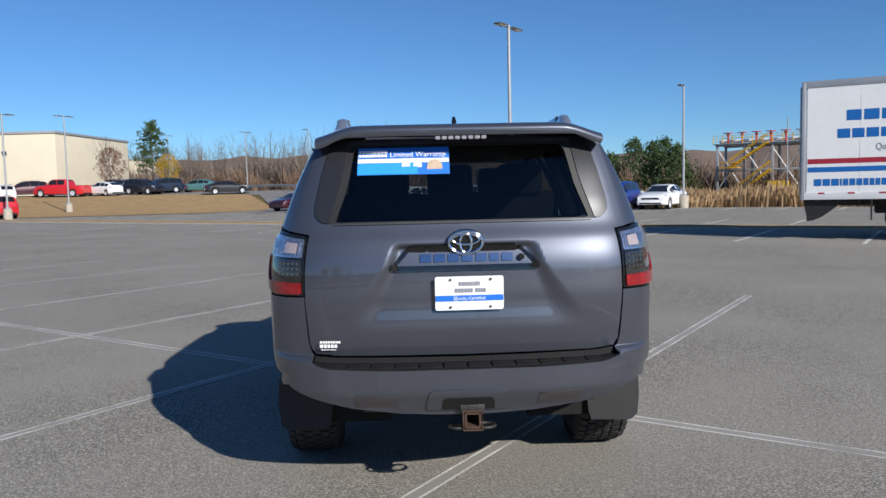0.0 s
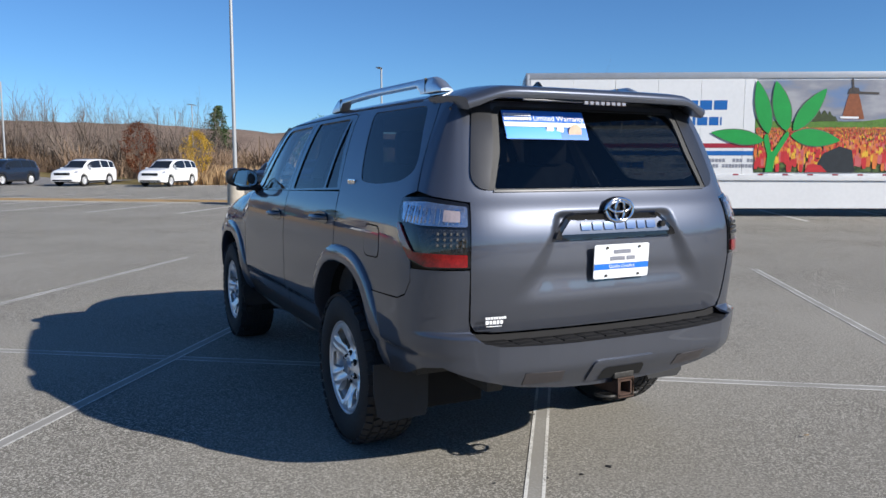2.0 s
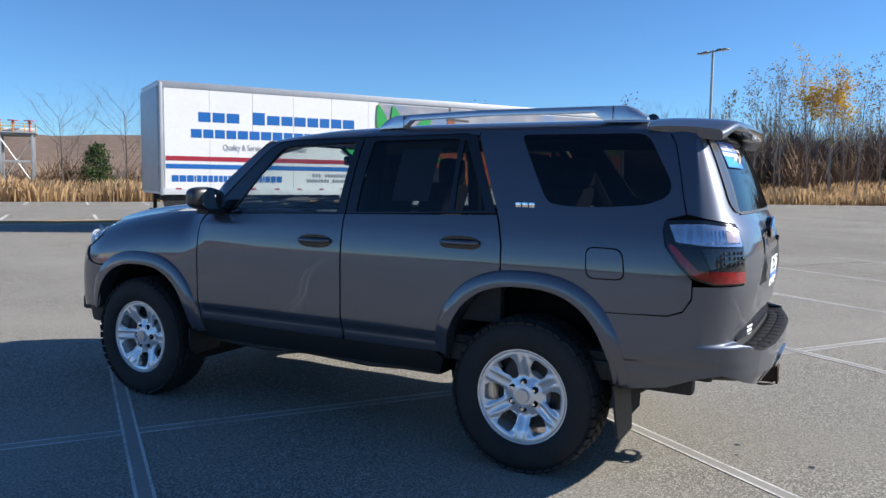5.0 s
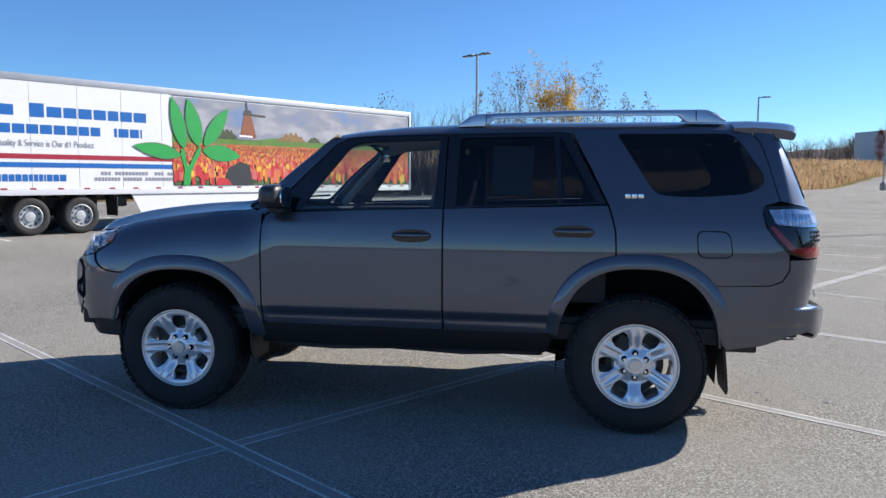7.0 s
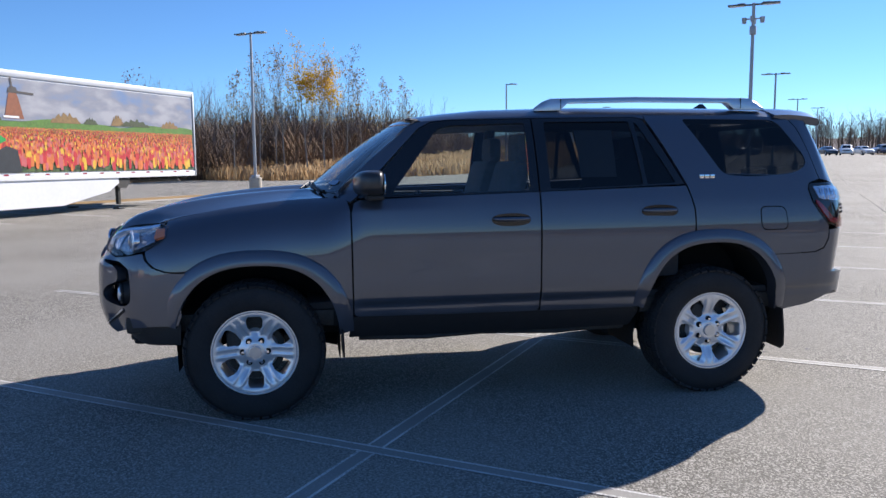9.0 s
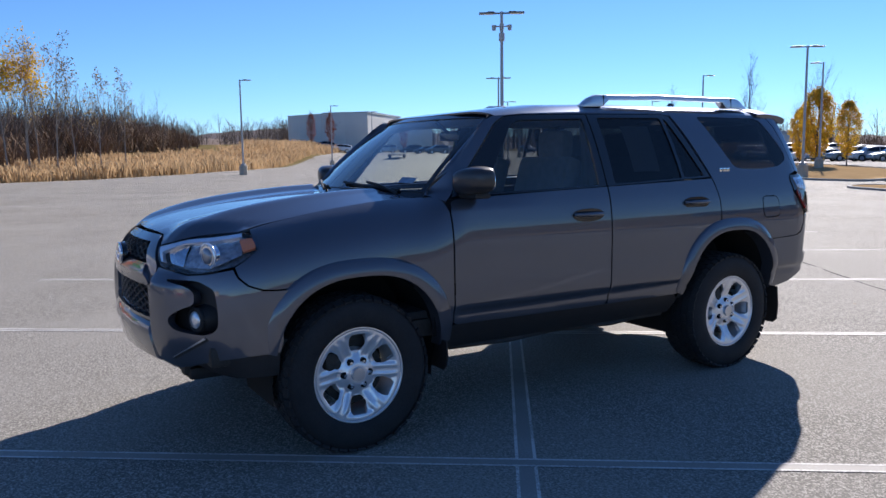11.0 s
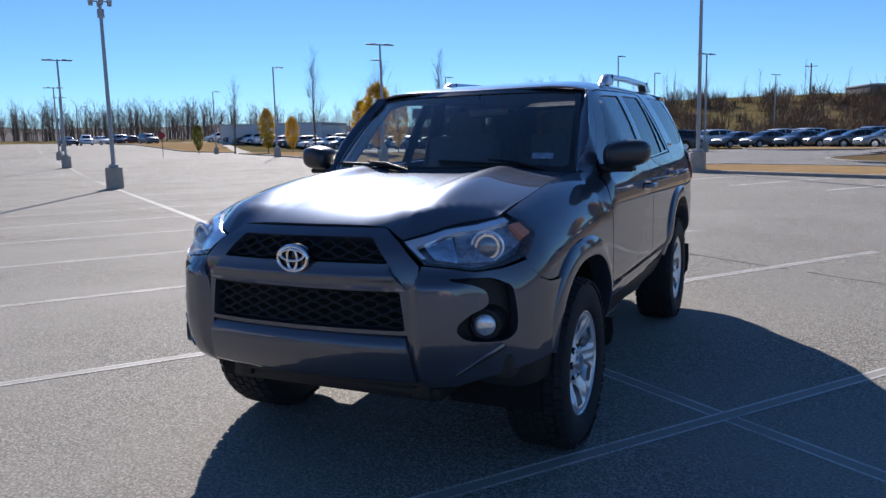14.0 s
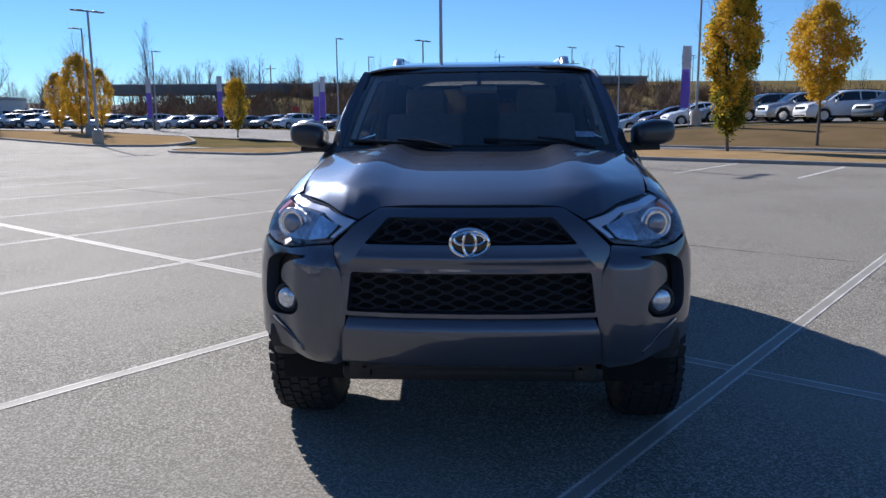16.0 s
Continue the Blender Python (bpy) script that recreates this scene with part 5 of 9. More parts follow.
front_bumper = skin("front_bumper", cheek, fb, PAINT, suv, holes=[fz(fog_hole)], step=.026, thick=.05, out=(0, 1.2, .8))
mirrored(front_bumper)
pocket = [(-.60, .945), (-.72, .940), (-.815, .950), (-.865, .80), (-.865, .70), (-.81, .64), (-.70, .63), (-.61, .65), (-.60, .80)]
skin("fog_pocket", on(-.048), fz(pocket), BLACK_PLASTIC, suv, step=.05, thick=0, flip=True, out=(0, 1.2, .8))
# black strip laid on the bumper as the shade beside the silver accent
skin("accent_groove", lambda a, b: cheek(a, b, .013), fz([(-.803, .640), (-.795, .655), (-.655, .553), (-.648, .538)]), BLACK_PLASTIC, suv, step=.03, thick=.004, flip=True, out=(0, 1.2, .8))
skin("accent_strip", lambda a, b: cheek(a, b, .017), fz([(-.796, .648), (-.790, .655), (-.652, .555), (-.645, .548)]), SATIN, suv, step=.03, thick=.004, flip=True, out=(0, 1.2, .8))
for k in (-1, 1):
    c = Vector(ring([fx_(k * .745)], [.730], -.020)[0])
    d = Vector((k * .30, .95, 0)).normalized()
    b_ = bmesh.new()
    cyl(b_, c - d * .07, c - d * .005, .085, .060, 26)
    fog = part("fog_lamp", b_, BLACK_PLASTIC, suv, "round fog lamp in black bezel")
    b_ = bmesh.new()
    tube(b_, [c + Vector((d.y * -.052 * math.cos(a) * -1, d.x * .052 * math.cos(a) * -1, .052 * math.sin(a))) for a in np.linspace(0, 2 * math.pi, 28, endpoint=False)], .012, 8, True)
    part("bezel_ring", b_, BLACK_PLASTIC, fog)
    b_ = bmesh.new()
    bmesh.ops.create_uvsphere(b_, u_segments=20, v_segments=10, radius=1.0)
    rot = d.to_track_quat("Y", "Z").to_matrix().to_4x4()
    for v in b_.verts:
        v.co = c + rot @ Vector((v.co.x * .043, v.co.y * .016, v.co.z * .043)) + d * .010
    part("lens", b_, material("fog_lens", (.90, .92, .95), rough=.14, metal=.6, coat=1.0, dark=(.50, .53, .57), scale=45, fine=90), fog, "clear fluted lens")

# grille
sur = [(-.335, 1.100), (-.365, 1.098), (-.44, 1.045), (-.520, .962), (-.512, .90), (-.500, .845), (-.502, .70)]
sur = fz(sur) + [(2 * S_END - s, z) for s, z in fz(sur)[::-1]]
g_up = fz([(-.318, 1.068), (-.40, .972)])
g_up = rounded(g_up + [(2 * S_END - s, z) for s, z in g_up[::-1]], .012)
g_lo = fz([(-.447, .868), (-.466, .716)])
g_lo = rounded(g_lo + [(2 * S_END - s, z) for s, z in g_lo[::-1]], .012)
surround = skin("grille_surround", on(.014), sur, PAINT, suv, holes=[g_up, g_lo], step=.026, thick=.05, out=(0, 1.2, .8))
barp = fz([(-.402, .966), (-.424, .93), (-.468, .884), (-.462, .874)])


def bar_fn(a, b):
    return ring(a, b, .024 + .012 * smooth(.89, .925, b) * (1 - smooth(.925, .962, b)))


skin("grille_bar", bar_fn, barp + [(2 * S_END - s, z) for s, z in barp[::-1]], PAINT, surround, step=.024, thick=.03, out=(0, 1.2, .8))
# added near-black sheet, painted shade for the depth behind the lattice
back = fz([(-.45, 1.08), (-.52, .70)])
skin("grille_backing", on(-.045), back + [(2 * S_END - s, z) for s, z in back[::-1]], SHADE_BLACK, surround, step=.08, thick=0, out=(0, 1.2, .8))


def lattice(z0, z1, w0, w1, rows_, cols):
    """Flattened honeycomb bars across a grille opening."""
    b = bmesh.new()
    dz = (z1 - z0) / rows_
    for r in range(rows_ + 1):
        z = z0 + r * dz
        hw = w0 + (w1 - w0) * (z - z0) / (z1 - z0)
        pts = []
        n = cols * 4
        for k in range(n + 1):
            x = -hw + 2 * hw * k / n
            ph = k % 4
            zz = z + (dz * .34 if ph in (1, 2) else -dz * .34) * (1 if r % 2 else -1)
            pts.append(Vector(ring([fx_(x)], [min(max(zz, z0), z1)], -.012)[0]))
        tube(b, pts, .0048, 5)
    for r in range(rows_):
        z = z0 + r * dz
        hw = w0 + (w1 - w0) * (z - z0) / (z1 - z0)
        for k in range(cols * 2 + 1):
            x = -hw + hw * k / cols
            if (k + r) % 2 == 0 and abs(x) < hw:
                a, c = ring([fx_(x)], [z + dz * .25], -.012)[0], ring([fx_(x)], [z + dz * .75], -.012)[0]
                cyl(b, a, c, .007, n=5)
    return b


part("lower_lattice", lattice(.722, .862, .463, .45, 7, 9), BLACK_PLASTIC, surround, "black honeycomb grille")
part("upper_lattice", lattice(.978, 1.062, .395, .325, 4, 7), BLACK_PLASTIC, surround, "black honeycomb grille")
emblem("nose_badge", (0, 2.328, .986), .140, .098, 1, surround, True)
# lower bumper bar
rows = []
for x in np.linspace(-1, 1, 41):
    cx = x * .5
    yb = np.interp(abs(cx), -PLAN[450:, 0][::-1], PLAN[450:, 1][::-1])
    sec = [(.455, -.05, .718), (.458, -.005, .716), (.472, .028, .674), (.480, .036, .650), (.486, .034, .632), (.494, .008, .520), (.495, -.012, .505), (.495, -.10, .498)]
    rows.append(np.array([(x * hw, yb + o, z) for hw, o, z in sec]))
loft("lower_bumper_bar", rows, PAINT, front_bumper)
for k in (-1, 1):
    rows = []
    for q in (0, 1):
        sec = [(.455, -.05, .718), (.458, -.005, .716), (.472, .028, .674), (.480, .036, .650), (.486, .034, .632), (.494, .008, .520), (.495, -.012, .505), (.495, -.10, .498)]
        yb = np.interp(.5, -PLAN[450:, 0][::-1], PLAN[450:, 1][::-1])
        rows.append(np.array([(k * (hw + q * .012), yb + o - q * .07, z) for hw, o, z in sec]))
    loft("bar_end", rows, PAINT, front_bumper)
b_ = bmesh.new()
box(b_, (0, 2.10, .50), (.76, .22, .05), .02)
box(b_, (0, 1.9, .45), (.9, .5, .03), .01)
box(b_, (0, 1.98, .415), (1.06, .30, .07), .03)
part("under_tray", b_, BLACK_PLASTIC, front_bumper)
# black sheet added below the bumper corners, where the body is only shaded
skin("lower_valance", on(-.018), [(fx_(-.68), .515), (fx_(-.78), .475), (sy(2.0), .450), (sy(1.80), .450), (sy(1.79), .63), (sy(2.0), .61), (fx_(-.78), .57), (fx_(-.68), .54)], BLACK_PLASTIC, suv, step=.04, thick=.02, flip=True, out=(0, 1.2, .8))

# headlamps
hl = [(fx_(-.440), 1.052), (fx_(-.62), 1.094), (sy(1.945), 1.124), (sy(1.875), 1.108), (sy(1.868), 1.056), (sy(1.918), 1.016), (sy(1.985), .980), (fx_(-.80), .952), (fx_(-.716), .942), (fx_(-.64), .955), (fx_(-.54), .968)]
lampl = skin("headlamp", on(-.055), hl, material("lamp_bowl", (.30, .31, .33), rough=.2, metal=.5, dark=(.07, .07, .075), scale=20, fine=50), suv, step=.03, thick=0, out=(0, 1.2, .8), label="headlamp with clear lens and orange marker")
lampr = mirrored(lampl)
for k, lp in ((1, lampl), (-1, lampr)):
    def kk(pts):
        return pts if k == 1 else [(2 * S_END - s, z) for s, z in pts]
    wl = np.array(dense(kk(hl), .02))
    rim_ = [ring(wl[:, 0], wl[:, 1], o_) for o_ in (.006, -.02, -.056)]
    loft("lamp_wall", [np.vstack([r_, r_[:1]]) for r_ in rim_], MATS["lamp_bowl"], lp)
    skin("clear_cover", on(.007), kk(rounded(hl, .008)), CLEAR_LENS, lp, step=.03, thick=.0, out=(0, 1.2, .8))
    skin("chrome_brow", on(.002), kk([(fx_(-.450), 1.052), (fx_(-.62), 1.089), (sy(1.95), 1.119), (sy(1.95), 1.104), (fx_(-.62), 1.072), (fx_(-.50), 1.030), (fx_(-.545), .990), (fx_(-.528), .988)]), material("bright_brow", (.88, .90, .93), rough=.10, metal=.6, coat=1.0), lp, step=.03, thick=.02, out=(0, 1.2, .8))
    skin("reflector_bowl", on(-.022), kk(rounded([(fx_(-.530), 1.030), (fx_(-.650), 1.062), (fx_(-.665), .968), (fx_(-.575), .982)], .012)), material("reflector", (.86, .88, .90), rough=.10, metal=1.0, dark=(.55, .57, .60), scale=16, fine=40, bump=.5, bump_scale=30), lp, step=.02, thick=.02, out=(0, 1.2, .8))
    skin("inner_trim", on(-.030), kk([(fx_(-.66), 1.085), (sy(1.93), 1.10), (sy(1.955), 1.025), (fx_(-.79), .965), (fx_(-.66), .965)]), material("lamp_inner", (.62, .64, .67), rough=.16, metal=.7, dark=(.16, .165, .175), scale=22, fine=55, bump=.4, bump_scale=45), lp, step=.03, thick=.01, out=(0, 1.2, .8))
    skin("orange_marker", on(-.006), kk(rounded([(sy(1.965), 1.094), (sy(1.885), 1.100), (sy(1.882), 1.058), (sy(1.948), 1.042)], .006)), AMBER_LENS, lp, step=.02, thick=.02, out=(0, 1.2, .8))
    b_ = bmesh.new()
    c = Vector(ring([fx_(-k * .775)], [1.022], -.024)[0])
    d = Vector((-k * .30, .95, 0)).normalized()
    cyl(b_, c - d * .03, c + d * .012, .049, .049, 28)
    part("projector_ring", b_, CHROME, lp, "chrome projector ring")
    b_ = bmesh.new()
    side_ = Vector((d.y, -d.x, 0))
    tube(b_, [c + d * .006 + side_ * .061 * math.cos(a) + Vector((0, 0, .058 * math.sin(a))) for a in np.linspace(0, 2 * math.pi, 32, endpoint=False)], .006, 8, True)
    part("outer_ring", b_, MATS["bright_brow"], lp, "bright outer ring")
    b_ = bmesh.new()
    bmesh.ops.create_uvsphere(b_, u_segments=20, v_segments=10, radius=1.0)
    rot = d.to_track_quat("Y", "Z").to_matrix().to_4x4()
    for v in b_.verts:
        v.co = c + d * .012 + rot @ Vector((v.co.x * .040, v.co.y * .016, v.co.z * .040))
    part("projector_lens", b_, material("projector_glass", (.25, .27, .30), rough=.03, metal=.4, coat=1.0), lp)

# mirrors
def mirror_unit(k):
    b = bmesh.new()
    bmesh.ops.create_uvsphere(b, u_segments=32, v_segments=18, radius=1.0)
    for v in b.verts:
        x, y, z = v.co
        sq = lambda t, e: math.copysign(abs(t) ** e, t)  # noqa: E731
        x, y, z = sq(x, .55), sq(y, .62), sq(z, .55)
        yy = y * .110 if y > 0 else y * .050
        v.co = Vector((k * -((.972 if k > 0 else .962) + (.118 if k > 0 else .106) * x), .705 + yy * (1 - .25 * x), 1.338 + z * (.078 if z > 0 else .070) * (1 - .16 * max(0, x) - .10 * max(0, -x)) + .010 * x))
    bmesh.ops.recalc_face_normals(b, faces=b.faces)
    mir = part("door_mirror", b, material("mirror_shell", (.030, .030, .033), rough=.38, metal=.2, coat=.35, var=.1, scale=6), suv, "dark grey door mirror", smooth=80)
    b = bmesh.new()
    lp = [(-(.958 + .090 * math.copysign(abs(math.cos(a)) ** .75, math.cos(a))), 1.338 + .060 * math.copysign(abs(math.sin(a)) ** .75, math.sin(a))) for a in np.linspace(0, 2 * math.pi, 36, endpoint=False)]
    prism(b, lp, .006, lambda p, q, d: Vector((k * p, .6525 + d, q)))
    bmesh.ops.recalc_face_normals(b, faces=b.faces)
    part("mirror_glass", b, material("mirror", (.85, .87, .88), rough=.02, metal=1.0), mir, "mirror glass", smooth=0)
    b = bmesh.new()
    box(b, (k * -.868, .715, 1.268), (.11, .085, .045), .015)
    box(b, (k * -.93, .705, 1.262), (.16, .10, .03), .012)
    part("mirror_arm", b, BLACK_PLASTIC, mir)


mirror_unit(1)
mirror_unit(-1)

# handles
for yc_, zc_, doors in ((-.098, 1.118, (door_l, door_r)), (-1.035, 1.152, (rdoor_l, rdoor_r))):
    for k, dr in ((1, doors[0]), (-1, doors[1])):
        x0 = ring([sy(yc_)], [zc_])[0, 0]
        b_ = bmesh.new()
        lp = [(yc_ + .118 * math.copysign(abs(math.cos(a)) ** .8, math.cos(a)), zc_ + .038 * math.copysign(abs(math.sin(a)) ** .9, math.sin(a))) for a in np.linspace(0, 2 * math.pi, 32, endpoint=False)]
        prism(b_, lp, .012, lambda p, q, d: Vector((k * (x0 - .004 + d), p, q)))
        bmesh.ops.recalc_face_normals(b_, faces=b_.faces)
        hb = part("door_handle", b_, GLOSS_BLACK, dr, "dark pull handle in recessed cup")
        rows = []
        for t in np.linspace(-1, 1, 17):
            yy = yc_ + t * .112
            bow = .040 * (1 - abs(t) ** 3.2) + .006
            hh_ = .0135 * (1 - .25 * t * t)
            rows.append(np.array([(k * (x0 - bow + .014 * math.cos(a)), yy, zc_ + .006 + hh_ * math.sin(a)) for a in np.linspace(0, 2 * math.pi, 12, endpoint=False)]))
        loft("grip", rows, PAINT, hb, closed=True, caps=True)
# small trim badge on each rear pillar as plain bars
for k in (1, -1):
    b_ = bmesh.new()
    for q in range(3):
        p = ring([sy(-1.335 - .036 * q)], [1.358], .004)[0]
        box(b_, (k * p[0], p[1], p[2]), (.006, .031, .026), .004)
    part("trim_badge", b_, CHROME, suv, "small chrome badge bars")

# roof rails
for k in (1, -1):
    rows = []
    n = 30
    for q, yy in enumerate(np.linspace(-.33, -1.90, n)):
        t = q / (n - 1)
        up = min(1, min(t, 1 - t) / .07) ** .6
        base = np.interp(yy, [-1.9, -1.0, -.33], [1.798, 1.800, 1.782])
        zt = base + .004 + .060 * up
        zl = zt - .034 if .11 < t < .86 else base - .012
        w = .030
        cxr = -.585 + .012 * (yy + 1.1) ** 2
        sec = [(-w, zl), (-w * 1.05, (zl + zt) / 2), (-w * .7, zt - .004), (0, zt), (w * .7, zt - .004), (w * 1.05, (zl + zt) / 2), (w, zl)]
        rows.append(np.array([(k * (cxr + a), yy, c) for a, c in sec]))
    rail = loft("roof_rail", rows, SATIN, suv, closed=True, caps=True, label="silver roof rail")
    for yy in (-.50, -1.73):
        b_ = bmesh.new()
        box(b_, (k * (-.585 + .012 * (yy + 1.1) ** 2), yy, 1.826 if yy < -1 else 1.814), (.0655, .006, .066), .003)
        part("rail_joint", b_, STEEL_DARK, rail)

# ---- wheels ----
def wheel(y, k):
    w = new("wheel")
    w.parent = suv
    w.location = (k * -.803, y, .392)
    w.rotation_euler = (radians(0 if y > 0 else 30), 0, 0 if k == 1 else math.pi)
    b = bmesh.new()
    prof = [(.10, .236), (.122, .246), (.133, .275), (.137, .31), (.132, .345), (.120, .372), (.104, .386), (.06, .3905), (0, .392), (-.06, .3905), (-.104, .386), (-.120, .372), (-.132, .345), (-.137, .31), (-.133, .275), (-.122, .246), (-.10, .236)]
    spin(b, [(a, r) for a, r in prof], 64)
    bmesh.ops.recalc_face_normals(b, faces=b.faces)
    tyre = part("tyre", b, RUBBER, w, "black all-terrain tyre", smooth=60)
    b = bmesh.new()
    for q in range(46):
        a = 2 * math.pi * q / 46
        for xo, ww, sh in ((-.112, .036, 0), (-.066, .040, .5), (-.02, .034, 0), (.024, .034, .5), (.068, .040, 0), (.113, .036, .5)):
            aa = a + sh * 2 * math.pi / 46
            r = .394 if abs(xo) < .09 else .386
            m = Matrix.Rotation(aa, 4, "X") @ Matrix.Translation((xo, 0, r)) @ Matrix.Rotation(radians(random.uniform(-14, 14)), 4, "Z") @ Matrix.Rotation(-.35 * (abs(xo) > .09) * math.copysign(1, xo) * -1, 4, "Y")
            vs = [b.verts.new(m @ Vector((sx * ww / 2, sy_ * .0205, sz))) for sz in (-.008, .005) for sx, sy_ in ((-1, -1), (1, -1), (1, 1), (-1, 1))]
            for f in ((4, 5, 6, 7), (0, 1, 5, 4), (1, 2, 6, 5), (2, 3, 7, 6), (3, 0, 4, 7)):
                b.faces.new([vs[i] for i in f])
    part("tread", b, RUBBER, tyre, smooth=0)
    # rim barrel and lip; the outer face is at -x
    b = bmesh.new()
    spin(b, [(-.110, .249), (-.116, .246), (-.116, .238), (-.104, .2285), (-.06, .216), (.06, .205), (.10, .225)], 60)
    bmesh.ops.recalc_face_normals(b, faces=b.faces)
    rim = part("rim", b, ALLOY, w, "silver six-spoke alloy rim")
    b = bmesh.new()
    cyl(b, (-.03, 0, 0), (.02, 0, 0), .165, n=40)
    part("brake_disc", b, STEEL_DARK, w)
    b = bmesh.new()
    box(b, (-.035, .11, .06), (.07, .10, .12), .02)
    part("brake_caliper", b, STEEL_DARK, w)
    # the spoked face: a disc with six windows, thick, with chamfered spokes
    outer = [(.2300 * math.cos(a), .2300 * math.sin(a)) for a in np.linspace(0, 2 * math.pi, 72, endpoint=False)]
    holes = []
    for q in range(6):
        a0 = math.pi / 6 + q * math.pi / 3
        ca, sa = math.cos(a0), math.sin(a0)
        holes.append(rounded([(r * ca - h * sa, r * sa + h * ca) for r, h in ((.116, .024), (.146, .043), (.186, .046), (.206, .036), (.206, -.036), (.186, -.046), (.146, -.043), (.116, -.024))], .007))

    def face(a_, b2):
        r = np.hypot(a_, b2)
        th = np.arctan2(b2, a_)
        ph = (th + np.pi / 6) % (np.pi / 3) - np.pi / 6
        d = np.abs(r * np.sin(ph))
        dish = -.092 - .020 * smooth(.06, .21, r) + .022 * smooth(.045, .10, r) * (1 - smooth(.10, .20, r))
        groove = .005 * (1 - smooth(.007, .020, d)) * smooth(.080, .105, r) * (1 - smooth(.190, .222, r))
        lip = .013 * smooth(.022, .046, d) * smooth(.085, .115, r) * (1 - smooth(.190, .222, r))
        return np.c_[dish + groove + lip, a_, b2]
    skin("spokes", face, outer, ALLOY, rim, holes=holes, step=.0085, thick=.038, out=(.3, 0, 0))
    b = bmesh.new()
    cyl(b, (-.085, 0, 0), (-.108, 0, 0), .039, .034, 28)
    part("centre_cap", b, SATIN, rim, "silver centre cap")
    for q in range(6):
        a = q * math.pi / 3
        ny_, nz_ = .069 * math.cos(a), .069 * math.sin(a)
        b = bmesh.new()
        cyl(b, (-.070, ny_, nz_), (-.0865, ny_, nz_), .0185, .0175, 20)
        # solid near-black disc, painted as the shade in the nut's hole
        nut = part("nut_well", b, SHADE_BLACK, rim)
        b = bmesh.new()
        cyl(b, (-.080, ny_, nz_), (-.098, ny_, nz_), .0105, .009, 6)
        part("wheel_nut", b, CHROME, nut, smooth=0)
    return w


for y_ in (1.395, -1.395):
    for k in (1, -1):
        wheel(y_, k)

# mud flaps
for k in (1, -1):
    for y0, z0, zb in ((.905, .50, .335), (-1.865, .52, .25)):
        b_ = bmesh.new()
        lp = [(-.945, z0), (-.948, (z0 + zb) / 2), (-.935, zb + .03), (-.90, zb), (-.69, zb + .005), (-.675, zb + .05), (-.66, z0)]
        sl = -.10 if y0 < 0 else -.03
        prism(b_, lp, .010, lambda a_, c_, d: Vector((k * a_, y0 + (z0 - c_) * sl - d, c_)))
        bmesh.ops.recalc_face_normals(b_, faces=b_.faces)
        part("mud_flap", b_, BLACK_PLASTIC, suv)

# underside
for k in (-1, 1):
    b_ = bmesh.new()
    box(b_, (k * .45, 0, .46), (.09, 4.3, .12), .02)
    part("frame_rail", b_, STEEL_DARK, suv)
b_ = bmesh.new()
box(b_, (0, .9, .42), (.8, .9, .10), .03)
box(b_, (.1, -.1, .42), (.42, 1.0, .12), .05)
box(b_, (-.25, -.75, .41), (.42, .75, .13), .05)
box(b_, (0, 0, .56), (1.66, 4.2, .10), .02)
part("underbody", b_, STEEL_DARK, suv)
for k in (-1, 1):
    b_ = bmesh.new()
    box(b_, (k * .66, -.48, .44), (.30, .78, .075), .03)
    part("guard_plate", b_, STEEL_DARK, suv)
    b_ = bmesh.new()
    box(b_, (k * .66, .52, .445), (.22, .34, .065), .025)
    part("guard_plate", b_, STEEL_DARK, suv)
    b_ = bmesh.new()
    tube(b_, [(k * .80, .80, .425), (k * .82, .4, .418), (k * .80, .05, .428), (k * .81, -.4, .412), (k * .78, -.86, .43)], .014, 6)
    part("underbody_pipe", b_, STEEL_DARK, suv)
b_ = bmesh.new()
cyl(b_, (-.72, -1.395, .392), (.72, -1.395, .392), .042, n=12)
box(b_, (0, -1.395, .385), (.22, .26, .24), .08)
cyl(b_, (-.6, 1.395, .40), (.6, 1.395, .40), .035, n=12)
cyl(b_, (0, -1.3, .42), (0, .6, .45), .035, n=10)
part("axle", b_, STEEL_DARK, suv)
b_ = bmesh.new()
cyl(b_, (.35, -.2, .42), (.40, -1.0, .44), .03, n=10)
part("exhaust_pipe", b_, STEEL_DARK, suv)
b_ = bmesh.new()
cyl(b_, (.50, -1.75, .50), (.58, -2.10, .51), .07, n=14)
tube(b_, [(.60, -2.08, .50), (.62, -2.14, .490), (.635, -2.19, .468)], .030, 12)
part("muffler", b_, STEEL_DARK, suv)
for k in (-1, 1):
    b_ = bmesh.new()
    tube(b_, [(k * .45, -.55, .46), (k * .55, -1.0, .37), (k * .62, -1.36, .36)], .025, 8)
    part("trailing_arm", b_, STEEL_DARK, suv)

# ---- cabin ----
b_ = bmesh.new()
box(b_, (0, -.6, .62), (1.62, 3.4, .06), .01)
box(b_, (0, -2.18, .95), (1.3, .05, .6), .02)
part("cabin_floor", b_, INTERIOR, suv)
b_ = bmesh.new()
box(b_, (0, .80, 1.08), (1.52, .45, .30), .09)
box(b_, (-.38, .66, 1.225), (.40, .22, .07), .03)
box(b_, (0, .62, .95), (.30, .5, .35), .05)
part("dashboard", b_, INTERIOR, suv)
b_ = bmesh.new()
c = Vector((-.38, .46, 1.10))
mt = Matrix.Rotation(radians(-62), 4, "X")
tube(b_, [c + mt @ Vector((.185 * math.cos(a), .185 * math.sin(a), 0)) for a in np.linspace(0, 2 * math.pi, 32, endpoint=False)], .016, 8, True)
